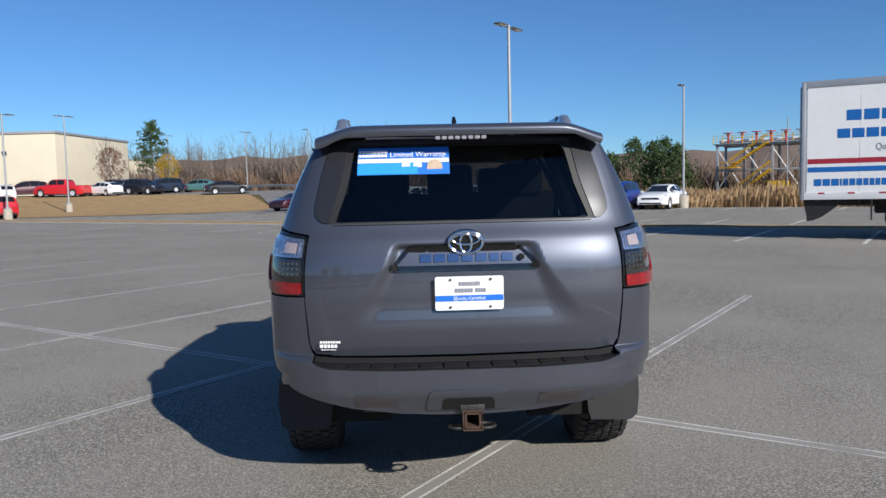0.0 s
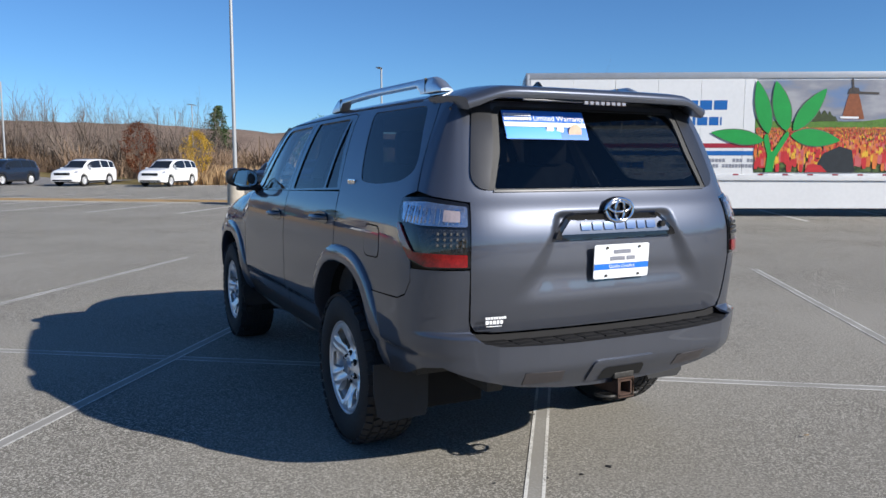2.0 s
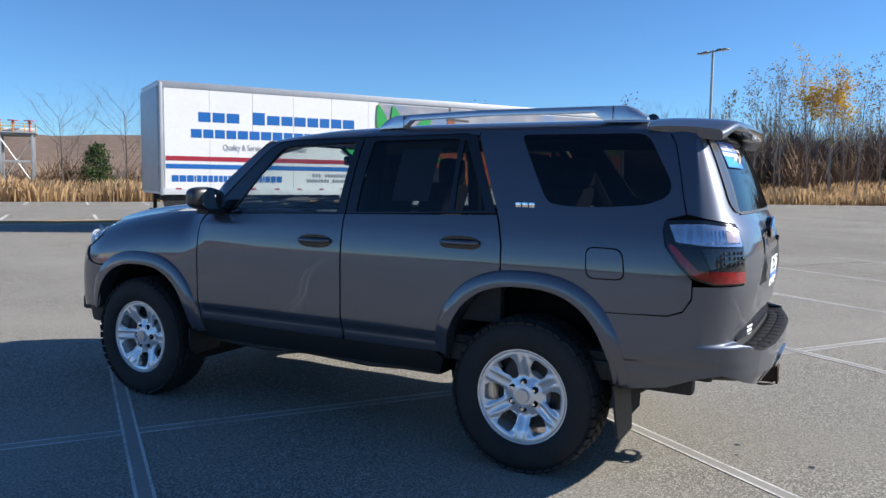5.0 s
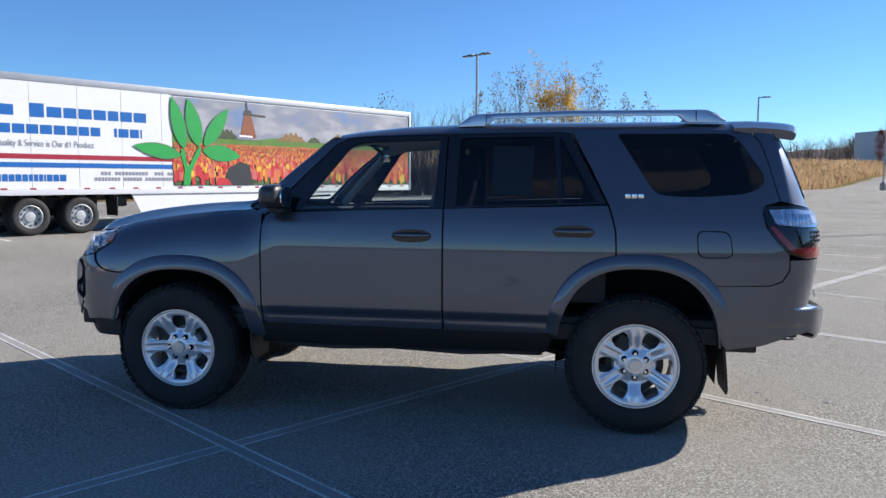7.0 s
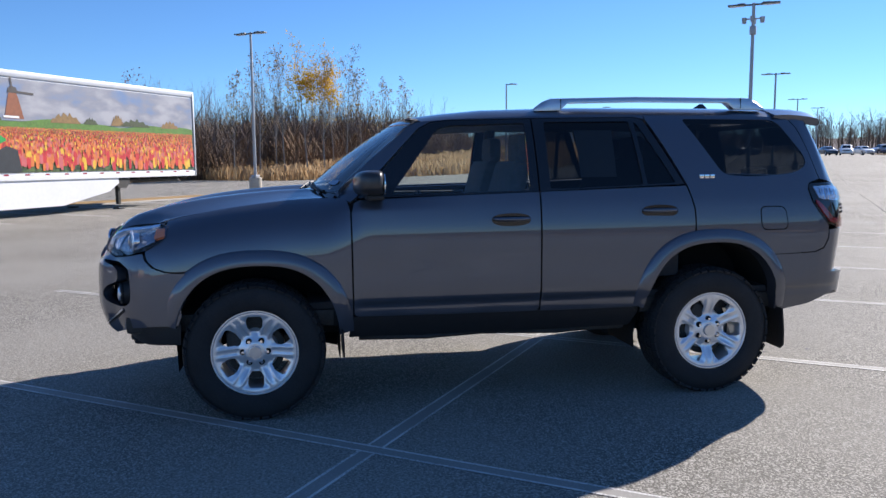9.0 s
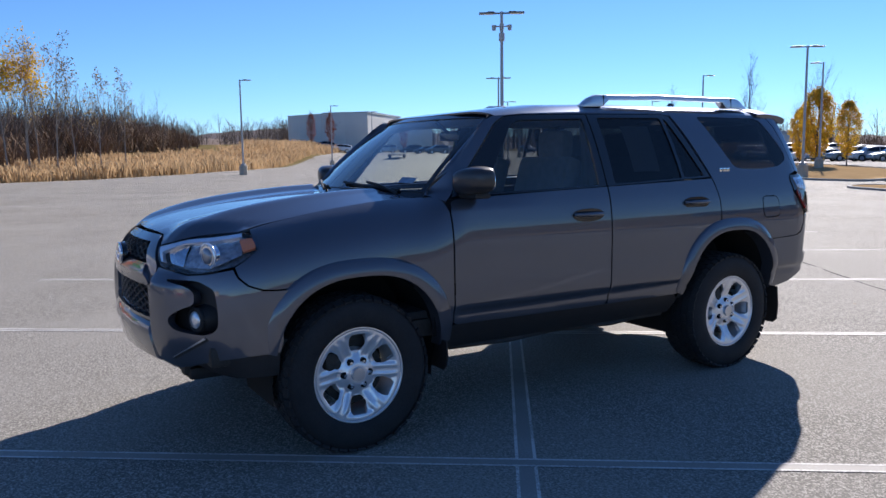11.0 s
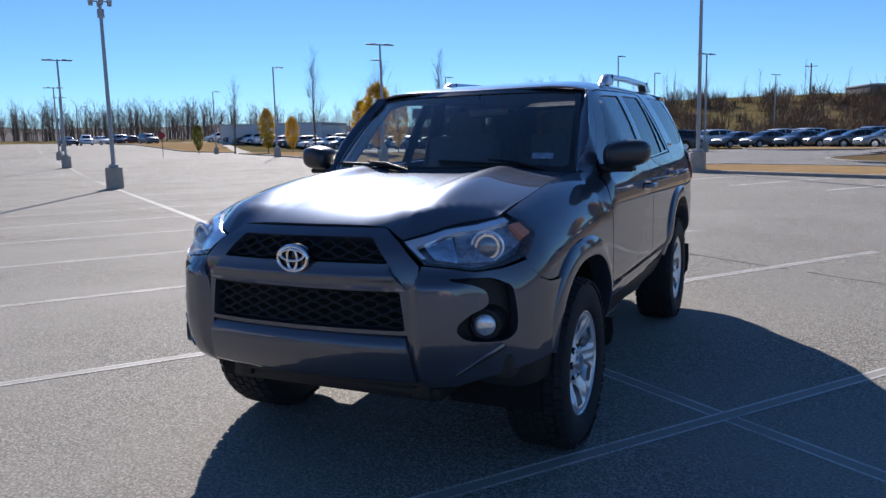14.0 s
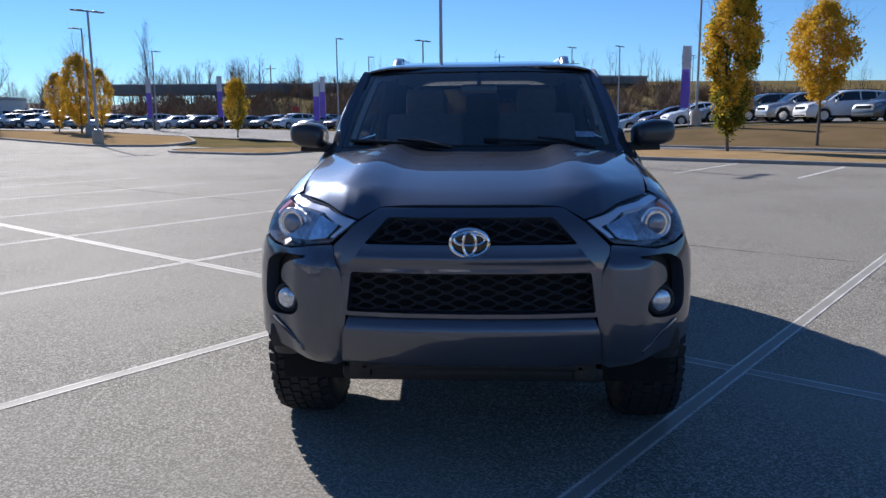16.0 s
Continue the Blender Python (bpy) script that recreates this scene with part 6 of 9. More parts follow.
for a in (0, math.pi, -math.pi / 2):
    cyl(b_, c, c + mt @ Vector((.18 * math.cos(a), .18 * math.sin(a), 0)), .018, .012, 8)
cyl(b_, c, c + Vector((0, .25, -.08)), .05, .035, 12)
part("steering_wheel", b_, INTERIOR, suv)


def seat(x, y, wide, head=1):
    s = new("seat")
    s.parent = suv
    b = bmesh.new()
    box(b, (x, y + .10, .83), (wide, .50, .16), .06)
    part("cushion", b, SEAT_CLOTH, s)
    b = bmesh.new()
    box(b, (0, 0, .30), (wide, .13, .64), .055, Matrix.Translation((x, y - .14, .86)) @ Matrix.Rotation(radians(16), 4, "X"))
    part("backrest", b, SEAT_CLOTH, s)
    heads = [x] if wide < .8 else [x - .42, x, x + .42]
    for hx in heads:
        b = bmesh.new()
        box(b, (hx, y - .345, 1.535), (.27, .10, .19), .045)
        for q in (-.06, .06):
            cyl(b, (hx + q, y - .33, 1.38), (hx + q, y - .345, 1.47), .007, n=8)
        part("headrest", b, SEAT_CLOTH, s)


seat(-.38, .05, .52)
seat(.38, .05, .52)
seat(0, -.90, 1.32)
b_ = bmesh.new()
box(b_, (0, .28, 1.60), (.22, .03, .065), .015)
cyl(b_, (0, .29, 1.62), (0, .38, 1.69), .012, n=8)
part("inner_mirror", b_, GLOSS_BLACK, suv)
skin("headliner", lambda a, b: roof(a, b) * [.93, 1, 1] - [0, 0, .05], [(-1, -1.95), (1, -1.95), (1, .36), (-1, .36)], BEIGE_TRIM, suv, step=.15, thick=0, out=(0, -.5, 3.0))
for k in (1, -1):
    b_ = bmesh.new()
    box(b_, (k * .78, .30, .98), (.06, 1.1, .50), .02)
    box(b_, (k * .78, -.75, .98), (.06, .95, .50), .02)
    box(b_, (k * .76, -1.75, 1.17), (.08, .9, .28), .03)
    part("inner_trim_panel", b_, INTERIOR, suv)
    b_ = bmesh.new()
    tube(b_, [(k * .745, .80, 1.25), (k * .69, .60, 1.46), (k * .635, .40, 1.655), (k * .62, .2, 1.70), (k * .615, -.3, 1.715), (k * .61, -1.1, 1.715)], .032, 8)
    part("pillar_trim", b_, BEIGE_TRIM, suv, "pale grey pillar trim")
    b_ = bmesh.new()
    cyl(b_, (k * .70, -.32, 1.25), (k * .62, -.34, 1.70), .05, .045, 8)
    cyl(b_, (k * .72, -1.30, 1.30), (k * .63, -1.12, 1.70), .06, .05, 8)
    part("middle_pillar_trim", b_, INTERIOR, suv)

# ---- the box trailer ----
TM = Matrix(((.8627, .5057, 0, 9.58), (-.5057, .8627, 0, 13.2), (0, 0, 1, 0), (0, 0, 0, 1))) @ Matrix.Scale(.94, 4)
trailer = thing("box_trailer", "long white box trailer with tulip mural and blue lettering", "trailer", TM)
T_WHITE = material("trailer_white", (.70, .705, .71), rough=.38, var=.05, scale=.9, fine=9, bump=.05, bump_scale=6, coat=.2)
T_GREY = material("trailer_rail", (.42, .43, .45), rough=.45, metal=.5, var=.12, scale=3)
T_BLUE = material("trailer_blue", (.01, .115, .38), rough=.4, var=.06, scale=4)
T_RED = material("trailer_red", (.32, .02, .04), rough=.4, var=.06, scale=4)
LEAF_GREEN = material("mural_green", (.015, .30, .06), rough=.45, var=.10, scale=2)
LEAF_EDGE = material("mural_leaf_shadow", (.10, .16, .10), rough=.5, var=.1, scale=3)
TL, TH, TB = 17.36, 4.20, 1.08
b_ = bmesh.new()
box(b_, (TL / 2, 1.3, (TH + TB) / 2), (TL - .02, 2.56, TH - TB), .02)
t_body = part("body", b_, T_WHITE, trailer)
x0 = .14
wk = 0
while x0 < 6.6:
    b_ = bmesh.new()
    w = min(1.24, 6.68 - x0)
    box(b_, (x0 + w / 2, .008, 2.63), (w - .008, .018, 2.78), .004, seg=1)
    part("side_panel", b_, T_WHITE, trailer)
    x0 += w
b_ = bmesh.new()
box(b_, (TL / 2, .004, 4.105), (TL, .036, .18), .008)
box(b_, (TL / 2, 1.3, 4.18), (TL, 2.6, .03), .008)
part("top_rail", b_, T_GREY, trailer)
b_ = bmesh.new()
box(b_, (TL / 2, .002, 1.16), (TL, .040, .19), .008)
part("bottom_rail", b_, T_WHITE, trailer)
for zc_, xx in ((2.6, .06), (2.6, TL - .05)):
    b_ = bmesh.new()
    box(b_, (xx, .0, zc_), (.08, .06, 3.1), .01)
    part("corner_post", b_, T_GREY, trailer)
for k in range(24):
    for q, mt_ in ((0, T_RED), (.16, WHITE_GLOSS)):
        b_ = bmesh.new()
        box(b_, (.5 + k * .71 + q, -.0215, 1.235), (.155, .004, .042), 0)
        part("reflector_tape", b_, mt_, trailer)
# bands
for z0_, h_, mt_ in ((2.08, .13, T_RED), (1.86, .13, T_BLUE)):
    b_ = bmesh.new()
    box(b_, (3.42, -.004, z0_), (6.5, .006, h_), 0)
    part("band", b_, mt_, trailer)


def tx(x):
    """Place along the trailer's side of a mark of the print."""
    return x * .9 if x <= 10.5 else 9.45 + (x - 10.5) * (17.01 - 9.45) / (17.01 - 10.5)


def side_bars(rows, mat_, name, y=-.006):
    b = bmesh.new()
    for x0, z0, h, widths, gap, slant in rows:
        x = x0
        for w in widths:
            if w > 0:
                vs = [b.verts.new((tx(x + dx + slant * dz), y, z0 + dz)) for dx, dz in ((0, 0), (w, 0), (w, h), (0, h))]
                b.faces.new(vs)
            x += abs(w) + gap
    return tagged(part(name, b, mat_, trailer, smooth=0), kind="stuff")


side_bars([(1.19, 3.12, .27, [.38, .38, .40], .065, 0), (2.92, 3.10, .36, [.40], .05, 0), (3.40, 3.12, .27, [.42, .38, .40, .38, .34, .38, .42], .065, 0)], T_BLUE, "lettering_bar")
side_bars([(.96, 2.67, .24, [.33, .31, .31, .31, .33, .33, .34, .33, .30, .31, .30, -.34, .09, .33, .30, .05], .052, 0)], T_BLUE, "lettering_bar")
letters("slogan", "Quality & Service is Our #1 Product", .245, Matrix.Translation((1.75, -.008, 2.34)) @ Euler((radians(90), 0, 0)).to_matrix().to_4x4(), GREY_PRINT, trailer, "grey script slogan lettering", depth=.001, sx=.70)
side_bars([(.36, 1.43, .18, [.2, .2, .2, .05, .14, .15, .15, .13, .12, .12, .15, .15, .16, .15, .11, .12, .11, .05, .16, .16, .19], .028, 0)], T_BLUE, "small_bar")
side_bars([(4.95, 1.60, .10, [.09] * 3 + [-.1] + [.09] * 10 + [-.2] + [.09] * 3 + [-.1] + [.09] * 9, .022, 0), (4.75, 1.44, .10, [.085] * 8 + [-.08] + [.085] * 6 + [-.08] + [.085] * 10, .020, 0)], GREY_PRINT, "small_bar")


# mural: sky, field and tulips
def mural_mat():
    m = bpy.data.materials.new("mural_sky_print")
    m.use_nodes = True
    t = m.node_tree
    b = t.nodes["Principled BSDF"]
    b.inputs["Roughness"].default_value = .42
    co = t.nodes.new("ShaderNodeTexCoord")
    sep = t.nodes.new("ShaderNodeSeparateXYZ")
    t.links.new(co.outputs["Object"], sep.inputs[0])
    mp = t.nodes.new("ShaderNodeMapping")
    mp.inputs["Scale"].default_value = (.45, 1, 1.1)
    t.links.new(co.outputs["Object"], mp.inputs["Vector"])
    nz = t.nodes.new("ShaderNodeTexNoise")
    nz.inputs["Scale"].default_value = 1.6
    nz.inputs["Detail"].default_value = 6
    t.links.new(mp.outputs[0], nz.inputs["Vector"])
    r = t.nodes.new("ShaderNodeValToRGB")
    r.color_ramp.elements[0].position, r.color_ramp.elements[0].color = .34, (.14, .22, .38, 1)
    r.color_ramp.elements[1].position, r.color_ramp.elements[1].color = .62, (.36, .36, .385, 1)
    e = r.color_ramp.elements.new(.48)
    e.color = (.235, .245, .285, 1)
    t.links.new(nz.outputs[0], r.inputs[0])
    t.links.new(r.outputs[0], b.inputs["Base Color"])
    return m


def tulip_mat():
    m = bpy.data.materials.new("mural_tulip_print")
    m.use_nodes = True
    t = m.node_tree
    b = t.nodes["Principled BSDF"]
    b.inputs["Roughness"].default_value = .42
    co = t.nodes.new("ShaderNodeTexCoord")
    nz = t.nodes.new("ShaderNodeTexNoise")
    nz.inputs["Scale"].default_value = 9
    nz.inputs["Detail"].default_value = 5
    t.links.new(co.outputs["Object"], nz.inputs["Vector"])
    r = t.nodes.new("ShaderNodeValToRGB")
    r.color_ramp.elements[0].position, r.color_ramp.elements[0].color = .40, (.015, .03, .012, 1)
    r.color_ramp.elements[1].position, r.color_ramp.elements[1].color = .62, (.10, .15, .04, 1)
    t.links.new(nz.outputs[0], r.inputs[0])
    t.links.new(r.outputs[0], b.inputs["Base Color"])
    return m


b_ = bmesh.new()
vs = [b_.verts.new((x, -.004, z)) for x, z in ((6.68, 2.78), (TL - .14, 2.78), (TL - .14, 3.96), (6.68, 3.96))]
b_.faces.new(vs)
part("mural_sky", b_, mural_mat(), trailer, smooth=0)
b_ = bmesh.new()
vs = [b_.verts.new((x, -.004, z)) for x, z in ((6.68, 1.30), (TL - .14, 1.30), (TL - .14, 2.60), (6.68, 2.60))]
b_.faces.new(vs)
part("mural_tulip_field", b_, tulip_mat(), trailer, smooth=0)
b_ = bmesh.new()
top = [(x, 2.80 + .05 * math.sin(x * 1.3) + .03 * math.sin(x * 3.1)) for x in np.linspace(6.68, TL - .14, 30)]
b_.faces.new([b_.verts.new((x, -.007, z)) for x, z in [(6.68, 2.56), (TL - .14, 2.56)] + top[::-1]])
part("mural_meadow", b_, material("mural_meadow", (.10, .20, .035), rough=.42, var=.35, scale=2.5, fine=14), trailer, smooth=0)
random.seed(11)
tul = [material("tulip_" + n_, c_, rough=.45, var=.25, scale=8, island=.3) for n_, c_ in (("red", (.50, .03, .035)), ("orange", (.62, .17, .04)), ("yellow", (.70, .42, .04)), ("rose", (.52, .12, .12)), ("salmon", (.60, .22, .10)))]
groups_ = [bmesh.new() for _ in tul]
for row in range(30):
    q = row / 29
    z = 2.58 - 1.20 * q ** 1.25
    hgt = .035 + .29 * q ** 1.7
    x = 6.71 + random.uniform(0, hgt)
    while x < TL - .18:
        k = random.choices(range(5), [4, 3 + 3 * (1 - q), 1.6, 1.5, 2.5 * (1 - q) + .4])[0]
        h = hgt * random.uniform(.7, 1.25)
        w = h * .42
        zz = max(z + random.uniform(-.4, .4) * hgt, 1.31)
        dy = -.008 - .0004 * row
        if zz + h < 2.62:
            groups_[k].faces.new([groups_[k].verts.new((x + a * w, dy, zz + c * h)) for a, c in ((-.35, 0), (.35, 0), (.5, .35), (.42, 1), (.15, .8), (0, 1.02), (-.15, .8), (-.42, 1), (-.5, .35))])
        x += w * random.uniform(.9, 2.2 + .8 * q)
for g_, m_ in zip(groups_, tul):
    tagged(part("mural_tulip_print", g_, m_, trailer, smooth=0), kind="stuff")


def flat_shape(name, loop, mat_, y):
    b = bmesh.new()
    b.faces.new([b.verts.new((tx(x), y, z)) for x, z in loop])
    return tagged(part(name, b, mat_, trailer, smooth=0), kind="stuff")


def leaf_loop(x0, z0, x1, z1, w, n=16):
    d = Vector((x1 - x0, z1 - z0))
    p = Vector((-d.y, d.x)).normalized()
    out = []
    for s in (1, -1):
        for k in range(n):
            t = k / n if s == 1 else 1 - k / n
            off = s * w * math.sin(math.pi * t ** .85) ** .8
            out.append((x0 + d.x * t + p.x * off, z0 + d.y * t + p.y * off))
    return out


for a in ((7.85, 2.42, 7.42, 3.96, .235), (8.42, 2.50, 8.02, 3.94, .27), (8.62, 2.52, 9.62, 3.72, .24), (7.72, 2.22, 6.02, 2.46, .20), (8.55, 2.38, 10.12, 2.22, .235)):
    flat_shape("mural_leaf_edge", leaf_loop(*a[:4], a[4] + .03), LEAF_EDGE, -.024)
    flat_shape("mural_leaf", leaf_loop(*a), LEAF_GREEN, -.028)
flat_shape("mural_stem", [(7.78, 1.31), (8.02, 1.31), (8.10, 1.75), (8.50, 2.36), (8.46, 2.52), (8.34, 2.40), (8.02, 1.92), (7.96, 1.90), (7.84, 2.40), (7.74, 2.42), (7.70, 2.25), (7.84, 1.8)], LEAF_GREEN, -.031)
# windmill and trees of the mural
MILL = material("mural_mill", (.24, .075, .03), rough=.5, var=.3, scale=9)
flat_shape("mural_mill_tower", [(10.12, 2.84), (10.76, 2.84), (10.62, 3.45), (10.56, 3.60), (10.34, 3.60), (10.28, 3.45)], MILL, -.012)
flat_shape("mural_mill_cap", [(10.26, 3.56), (10.64, 3.56), (10.58, 3.72), (10.42, 3.76), (10.32, 3.70)], material("mural_dark", (.06, .05, .045), rough=.5, var=.2, scale=9), -.014)
for dx, dz in ((-.06, .40), (.62, -.03)):
    p = Vector((dz, -dx)).normalized() * .03
    flat_shape("mural_mill_sail", [(10.46 + p.x, 3.60 + p.y), (10.46 + dx + p.x, 3.60 + dz + p.y), (10.46 + dx - p.x, 3.60 + dz - p.y), (10.46 - p.x, 3.60 - p.y)], MATS["mural_dark"], -.016)
flat_shape("mural_gallery", [(10.08, 2.86), (10.62, 2.85), (10.62, 2.91), (10.08, 2.92)], WHITE_GLOSS, -.016)
for xx, w_, h_, nm in ((9.55, .9, .34, "mural_dark_green"), (12.05, 1.0, .34, "mural_autumn"), (12.9, .5, .22, "mural_dark_green"), (13.9, .5, .40, "mural_autumn"), (14.6, 1.2, .26, "mural_dark_green"), (16.1, .8, .28, "mural_autumn")):
    mt_ = material(nm, (.045, .06, .02) if "green" in nm else (.22, .13, .04), rough=.5, var=.4, scale=9)
    flat_shape("mural_bush", [(xx - w_ / 2 + w_ * k / 14, 2.80 + h_ * math.sin(math.pi * k / 14) ** .7 * (.75 + .25 * math.sin(k * 2.3 + xx))) for k in range(15)] + [(xx + w_ / 2, 2.78), (xx - w_ / 2, 2.78)], mt_, -.012)
flat_shape("mural_dark_tulip_bed", [(9.3, 1.31), (10.6, 1.31), (10.5, 1.95), (10.1, 2.06), (9.6, 1.85)], material("mural_shadow", (.02, .025, .03), rough=.5, var=.3, scale=6), -.0225)
flat_shape("mural_red_flower", [(9.05, 1.31), (9.75, 1.31), (9.55, 1.50), (9.30, 1.56), (9.12, 1.52)], tul[0], -.0245)
# running gear
b_ = bmesh.new()
box(b_, (TL / 2, .75, .98), (TL - .3, .14, .18), .02)
box(b_, (TL / 2, 1.85, .98), (TL - .3, .14, .18), .02)
for k in range(34):
    box(b_, (.4 + k * .5, 1.3, 1.02), (.07, 2.4, .10), .01, seg=1)
part("chassis", b_, STEEL_DARK, trailer)
b_ = bmesh.new()
for xa in (2.56, 3.89):
    cyl(b_, (xa, .1, .50), (xa, 2.5, .50), .065, n=12)
box(b_, (3.23, .78, .78), (2.9, .12, .22), .03)
box(b_, (3.23, 1.82, .78), (2.9, .12, .22), .03)
box(b_, (3.23, 1.3, .70), (.9, .8, .2), .05)
part("bogie", b_, STEEL_DARK, trailer)
for xa in (2.56, 3.89):
    for side_y in (.04, .36, 2.02, 2.34):
        w = new("trailer_wheel")
        w.parent = trailer
        w.location = (xa, side_y + .12, .50)
        b_ = bmesh.new()
        spin(b_, [(a, r) for a, r in ((.12, .30), (.14, .33), (.145, .42), (.13, .48), (.10, .50), (0, .503), (-.10, .50), (-.13, .48), (-.145, .42), (-.14, .33), (-.12, .30))], 44)
        for v in b_.verts:
            v.co = Vector((v.co.y, v.co.x, v.co.z))
        bmesh.ops.recalc_face_normals(b_, faces=b_.faces)
        part("tyre", b_, RUBBER, w, smooth=60)
        b_ = bmesh.new()
        spin(b_, [(-.135, .305), (-.14, .29), (-.10, .275), (-.05, .25), (-.045, .15), (-.09, .13), (-.10, .05), (-.10, .001)], 40)
        for v in b_.verts:
            v.co = Vector((v.co.y, v.co.x, v.co.z))
        bmesh.ops.recalc_face_normals(b_, faces=b_.faces)
        for q in range(10):
            a = q * math.pi / 5
            cyl(b_, (.205 * math.cos(a), -.05, .205 * math.sin(a)), (.205 * math.cos(a), -.075, .205 * math.sin(a)), .018, n=6)
        part("rim", b_, GALV, w, "pale steel truck rim")
        b_ = bmesh.new()
        for q in range(10):
            a = (q + .5) * math.pi / 5
            cyl(b_, (.235 * math.cos(a), -.060, .235 * math.sin(a)), (.235 * math.cos(a), -.072, .235 * math.sin(a)), .026, n=8)
        # near-black pucks on the rim, painted as shaded holes
        part("hand_holes", b_, SHADE_BLACK, w)
for xa, za in ((1.68, .95), (4.85, .95)):
    b_ = bmesh.new()
    box(b_, (xa, .20, .78 if xa < 2 else .72), (.03, .62, .52), .01)
    part("mud_guard", b_, BLACK_PLASTIC, trailer)
b_ = bmesh.new()
box(b_, (5.15, .55, .86), (.30, .7, .30), .04)
part("air_tank_box", b_, BLACK_PLASTIC, trailer)
b_ = bmesh.new()
b_.faces.new([b_.verts.new((x, .03, z)) for x, z in ((5.35, 1.06), (5.40, .98), (5.75, .30), (6.2, .24), (11.0, .26), (12.9, .62), (13.35, .88), (13.35, 1.06))])
ex = bmesh.ops.extrude_face_region(b_, geom=b_.faces[:])
for v in [g for g in ex["geom"] if isinstance(g, bmesh.types.BMVert)]:
    v.co.y += .03
bmesh.ops.recalc_face_normals(b_, faces=b_.faces)
part("side_skirt", b_, T_WHITE, trailer, "white side skirt")
for ya in (.28, 2.3):
    leg = new("landing_leg")
    leg.parent = trailer
    b_ = bmesh.new()
    box(b_, (13.55, ya, .62), (.12, .12, .9), .01)
    part("tube", b_, STEEL_DARK, leg)
    b_ = bmesh.new()
    box(b_, (13.55, ya, .04), (.26, .26, .06), .01)
    part("foot", b_, STEEL_DARK, leg)
    b_ = bmesh.new()
    prism(b_, [(13.22, 1.075), (13.92, 1.075), (13.88, .88), (13.72, .72), (13.40, .72), (13.24, .88)], .30, lambda p, q, d: Vector((p, ya - .22 + d, q)))
    bmesh.ops.recalc_face_normals(b_, faces=b_.faces)
    part("bracket", b_, STEEL_DARK, leg)
b_ = bmesh.new()
for ya in (.5, 2.1):
    box(b_, (.25, ya, .80), (.10, .10, .55), .01)
box(b_, (.20, 1.3, .55), (.10, 2.4, .12), .01)
b_.faces.new([b_.verts.new((x, .12, z)) for x, z in ((.05, 1.06), (1.1, 1.06), (.55, .62), (.30, .50), (.18, .50))])
part("under_ride_guard", b_, BLACK_PLASTIC, trailer)
b_ = bmesh.new()
box(b_, (-.01, 1.3, 2.6), (.05, 2.5, 2.9), .01)
part("rear_door", b_, T_GREY, trailer)

# ---- other cars ----
def car_form(kind):
    """Measures of a car: side outline and heights. The nose points to +y."""
    if kind == "sedan":
        return dict(L=4.80, W=1.84, wb=2.80, fo=.93, r=.335,
                    top=[(-2.40, .78), (-2.38, .98), (-2.28, 1.07), (-1.95, 1.12), (-1.62, 1.20), (-.95, 1.40), (-.35, 1.455), (.15, 1.43), (.55, 1.33), (1.22, 1.02), (1.7, .95), (2.15, .84), (2.34, .70), (2.40, .55)],
                    belt=[(-2.4, .93), (-1.4, .97), (1.2, .93), (1.6, .90), (2.4, .70)], glass=(-1.30, 1.02), screen=(.42, 1.24), back=(-1.75, -.92), roof_w=.60)
    if kind == "suv":
        return dict(L=4.72, W=1.87, wb=2.70, fo=.92, r=.36,
                    top=[(-2.36, .80), (-2.35, 1.02), (-2.30, 1.25), (-2.10, 1.52), (-1.95, 1.62), (-1.0, 1.69), (-.2, 1.69), (.30, 1.64), (.62, 1.52), (1.20, 1.14), (1.65, 1.08), (2.12, .98), (2.32, .82), (2.36, .60)],
                    belt=[(-2.36, 1.05), (-1.2, 1.07), (1.2, 1.02), (1.6, .98), (2.36, .75)], glass=(-2.0, 1.02), screen=(.52, 1.22), back=(-2.30, -2.06), roof_w=.66)
    if kind == "hatch":
        return dict(L=4.45, W=1.79, wb=2.68, fo=.90, r=.325,
                    top=[(-2.20, .72), (-2.19, 1.0), (-2.05, 1.16), (-1.70, 1.34), (-1.2, 1.47), (-.5, 1.52), (.1, 1.50), (.55, 1.39), (1.30, 1.02), (1.7, .95), (2.08, .82), (2.20, .66), (2.24, .52)],
                    belt=[(-2.2, .98), (-1.2, .98), (1.2, .92), (1.6, .88), (2.24, .68)], glass=(-1.65, 1.08), screen=(.42, 1.32), back=(-2.02, -1.38), roof_w=.60)
    return dict(L=5.80, W=2.00, wb=3.65, fo=1.0, r=.41,
                top=[(-2.92, .85), (-2.90, 1.22), (-2.80, 1.25), (-1.05, 1.27), (-1.0, 1.27), (-.95, 1.55), (-.86, 1.86), (-.3, 1.92), (.55, 1.90), (.85, 1.80), (1.38, 1.32), (1.9, 1.27), (2.6, 1.18), (2.80, 1.0), (2.88, .65)],
                belt=[(-2.9, 1.20), (-.9, 1.25), (1.3, 1.22), (1.8, 1.18), (2.9, .9)], glass=(-.86, 1.12), screen=(.80, 1.36), back=(-.99, -.90), roof_w=.70)


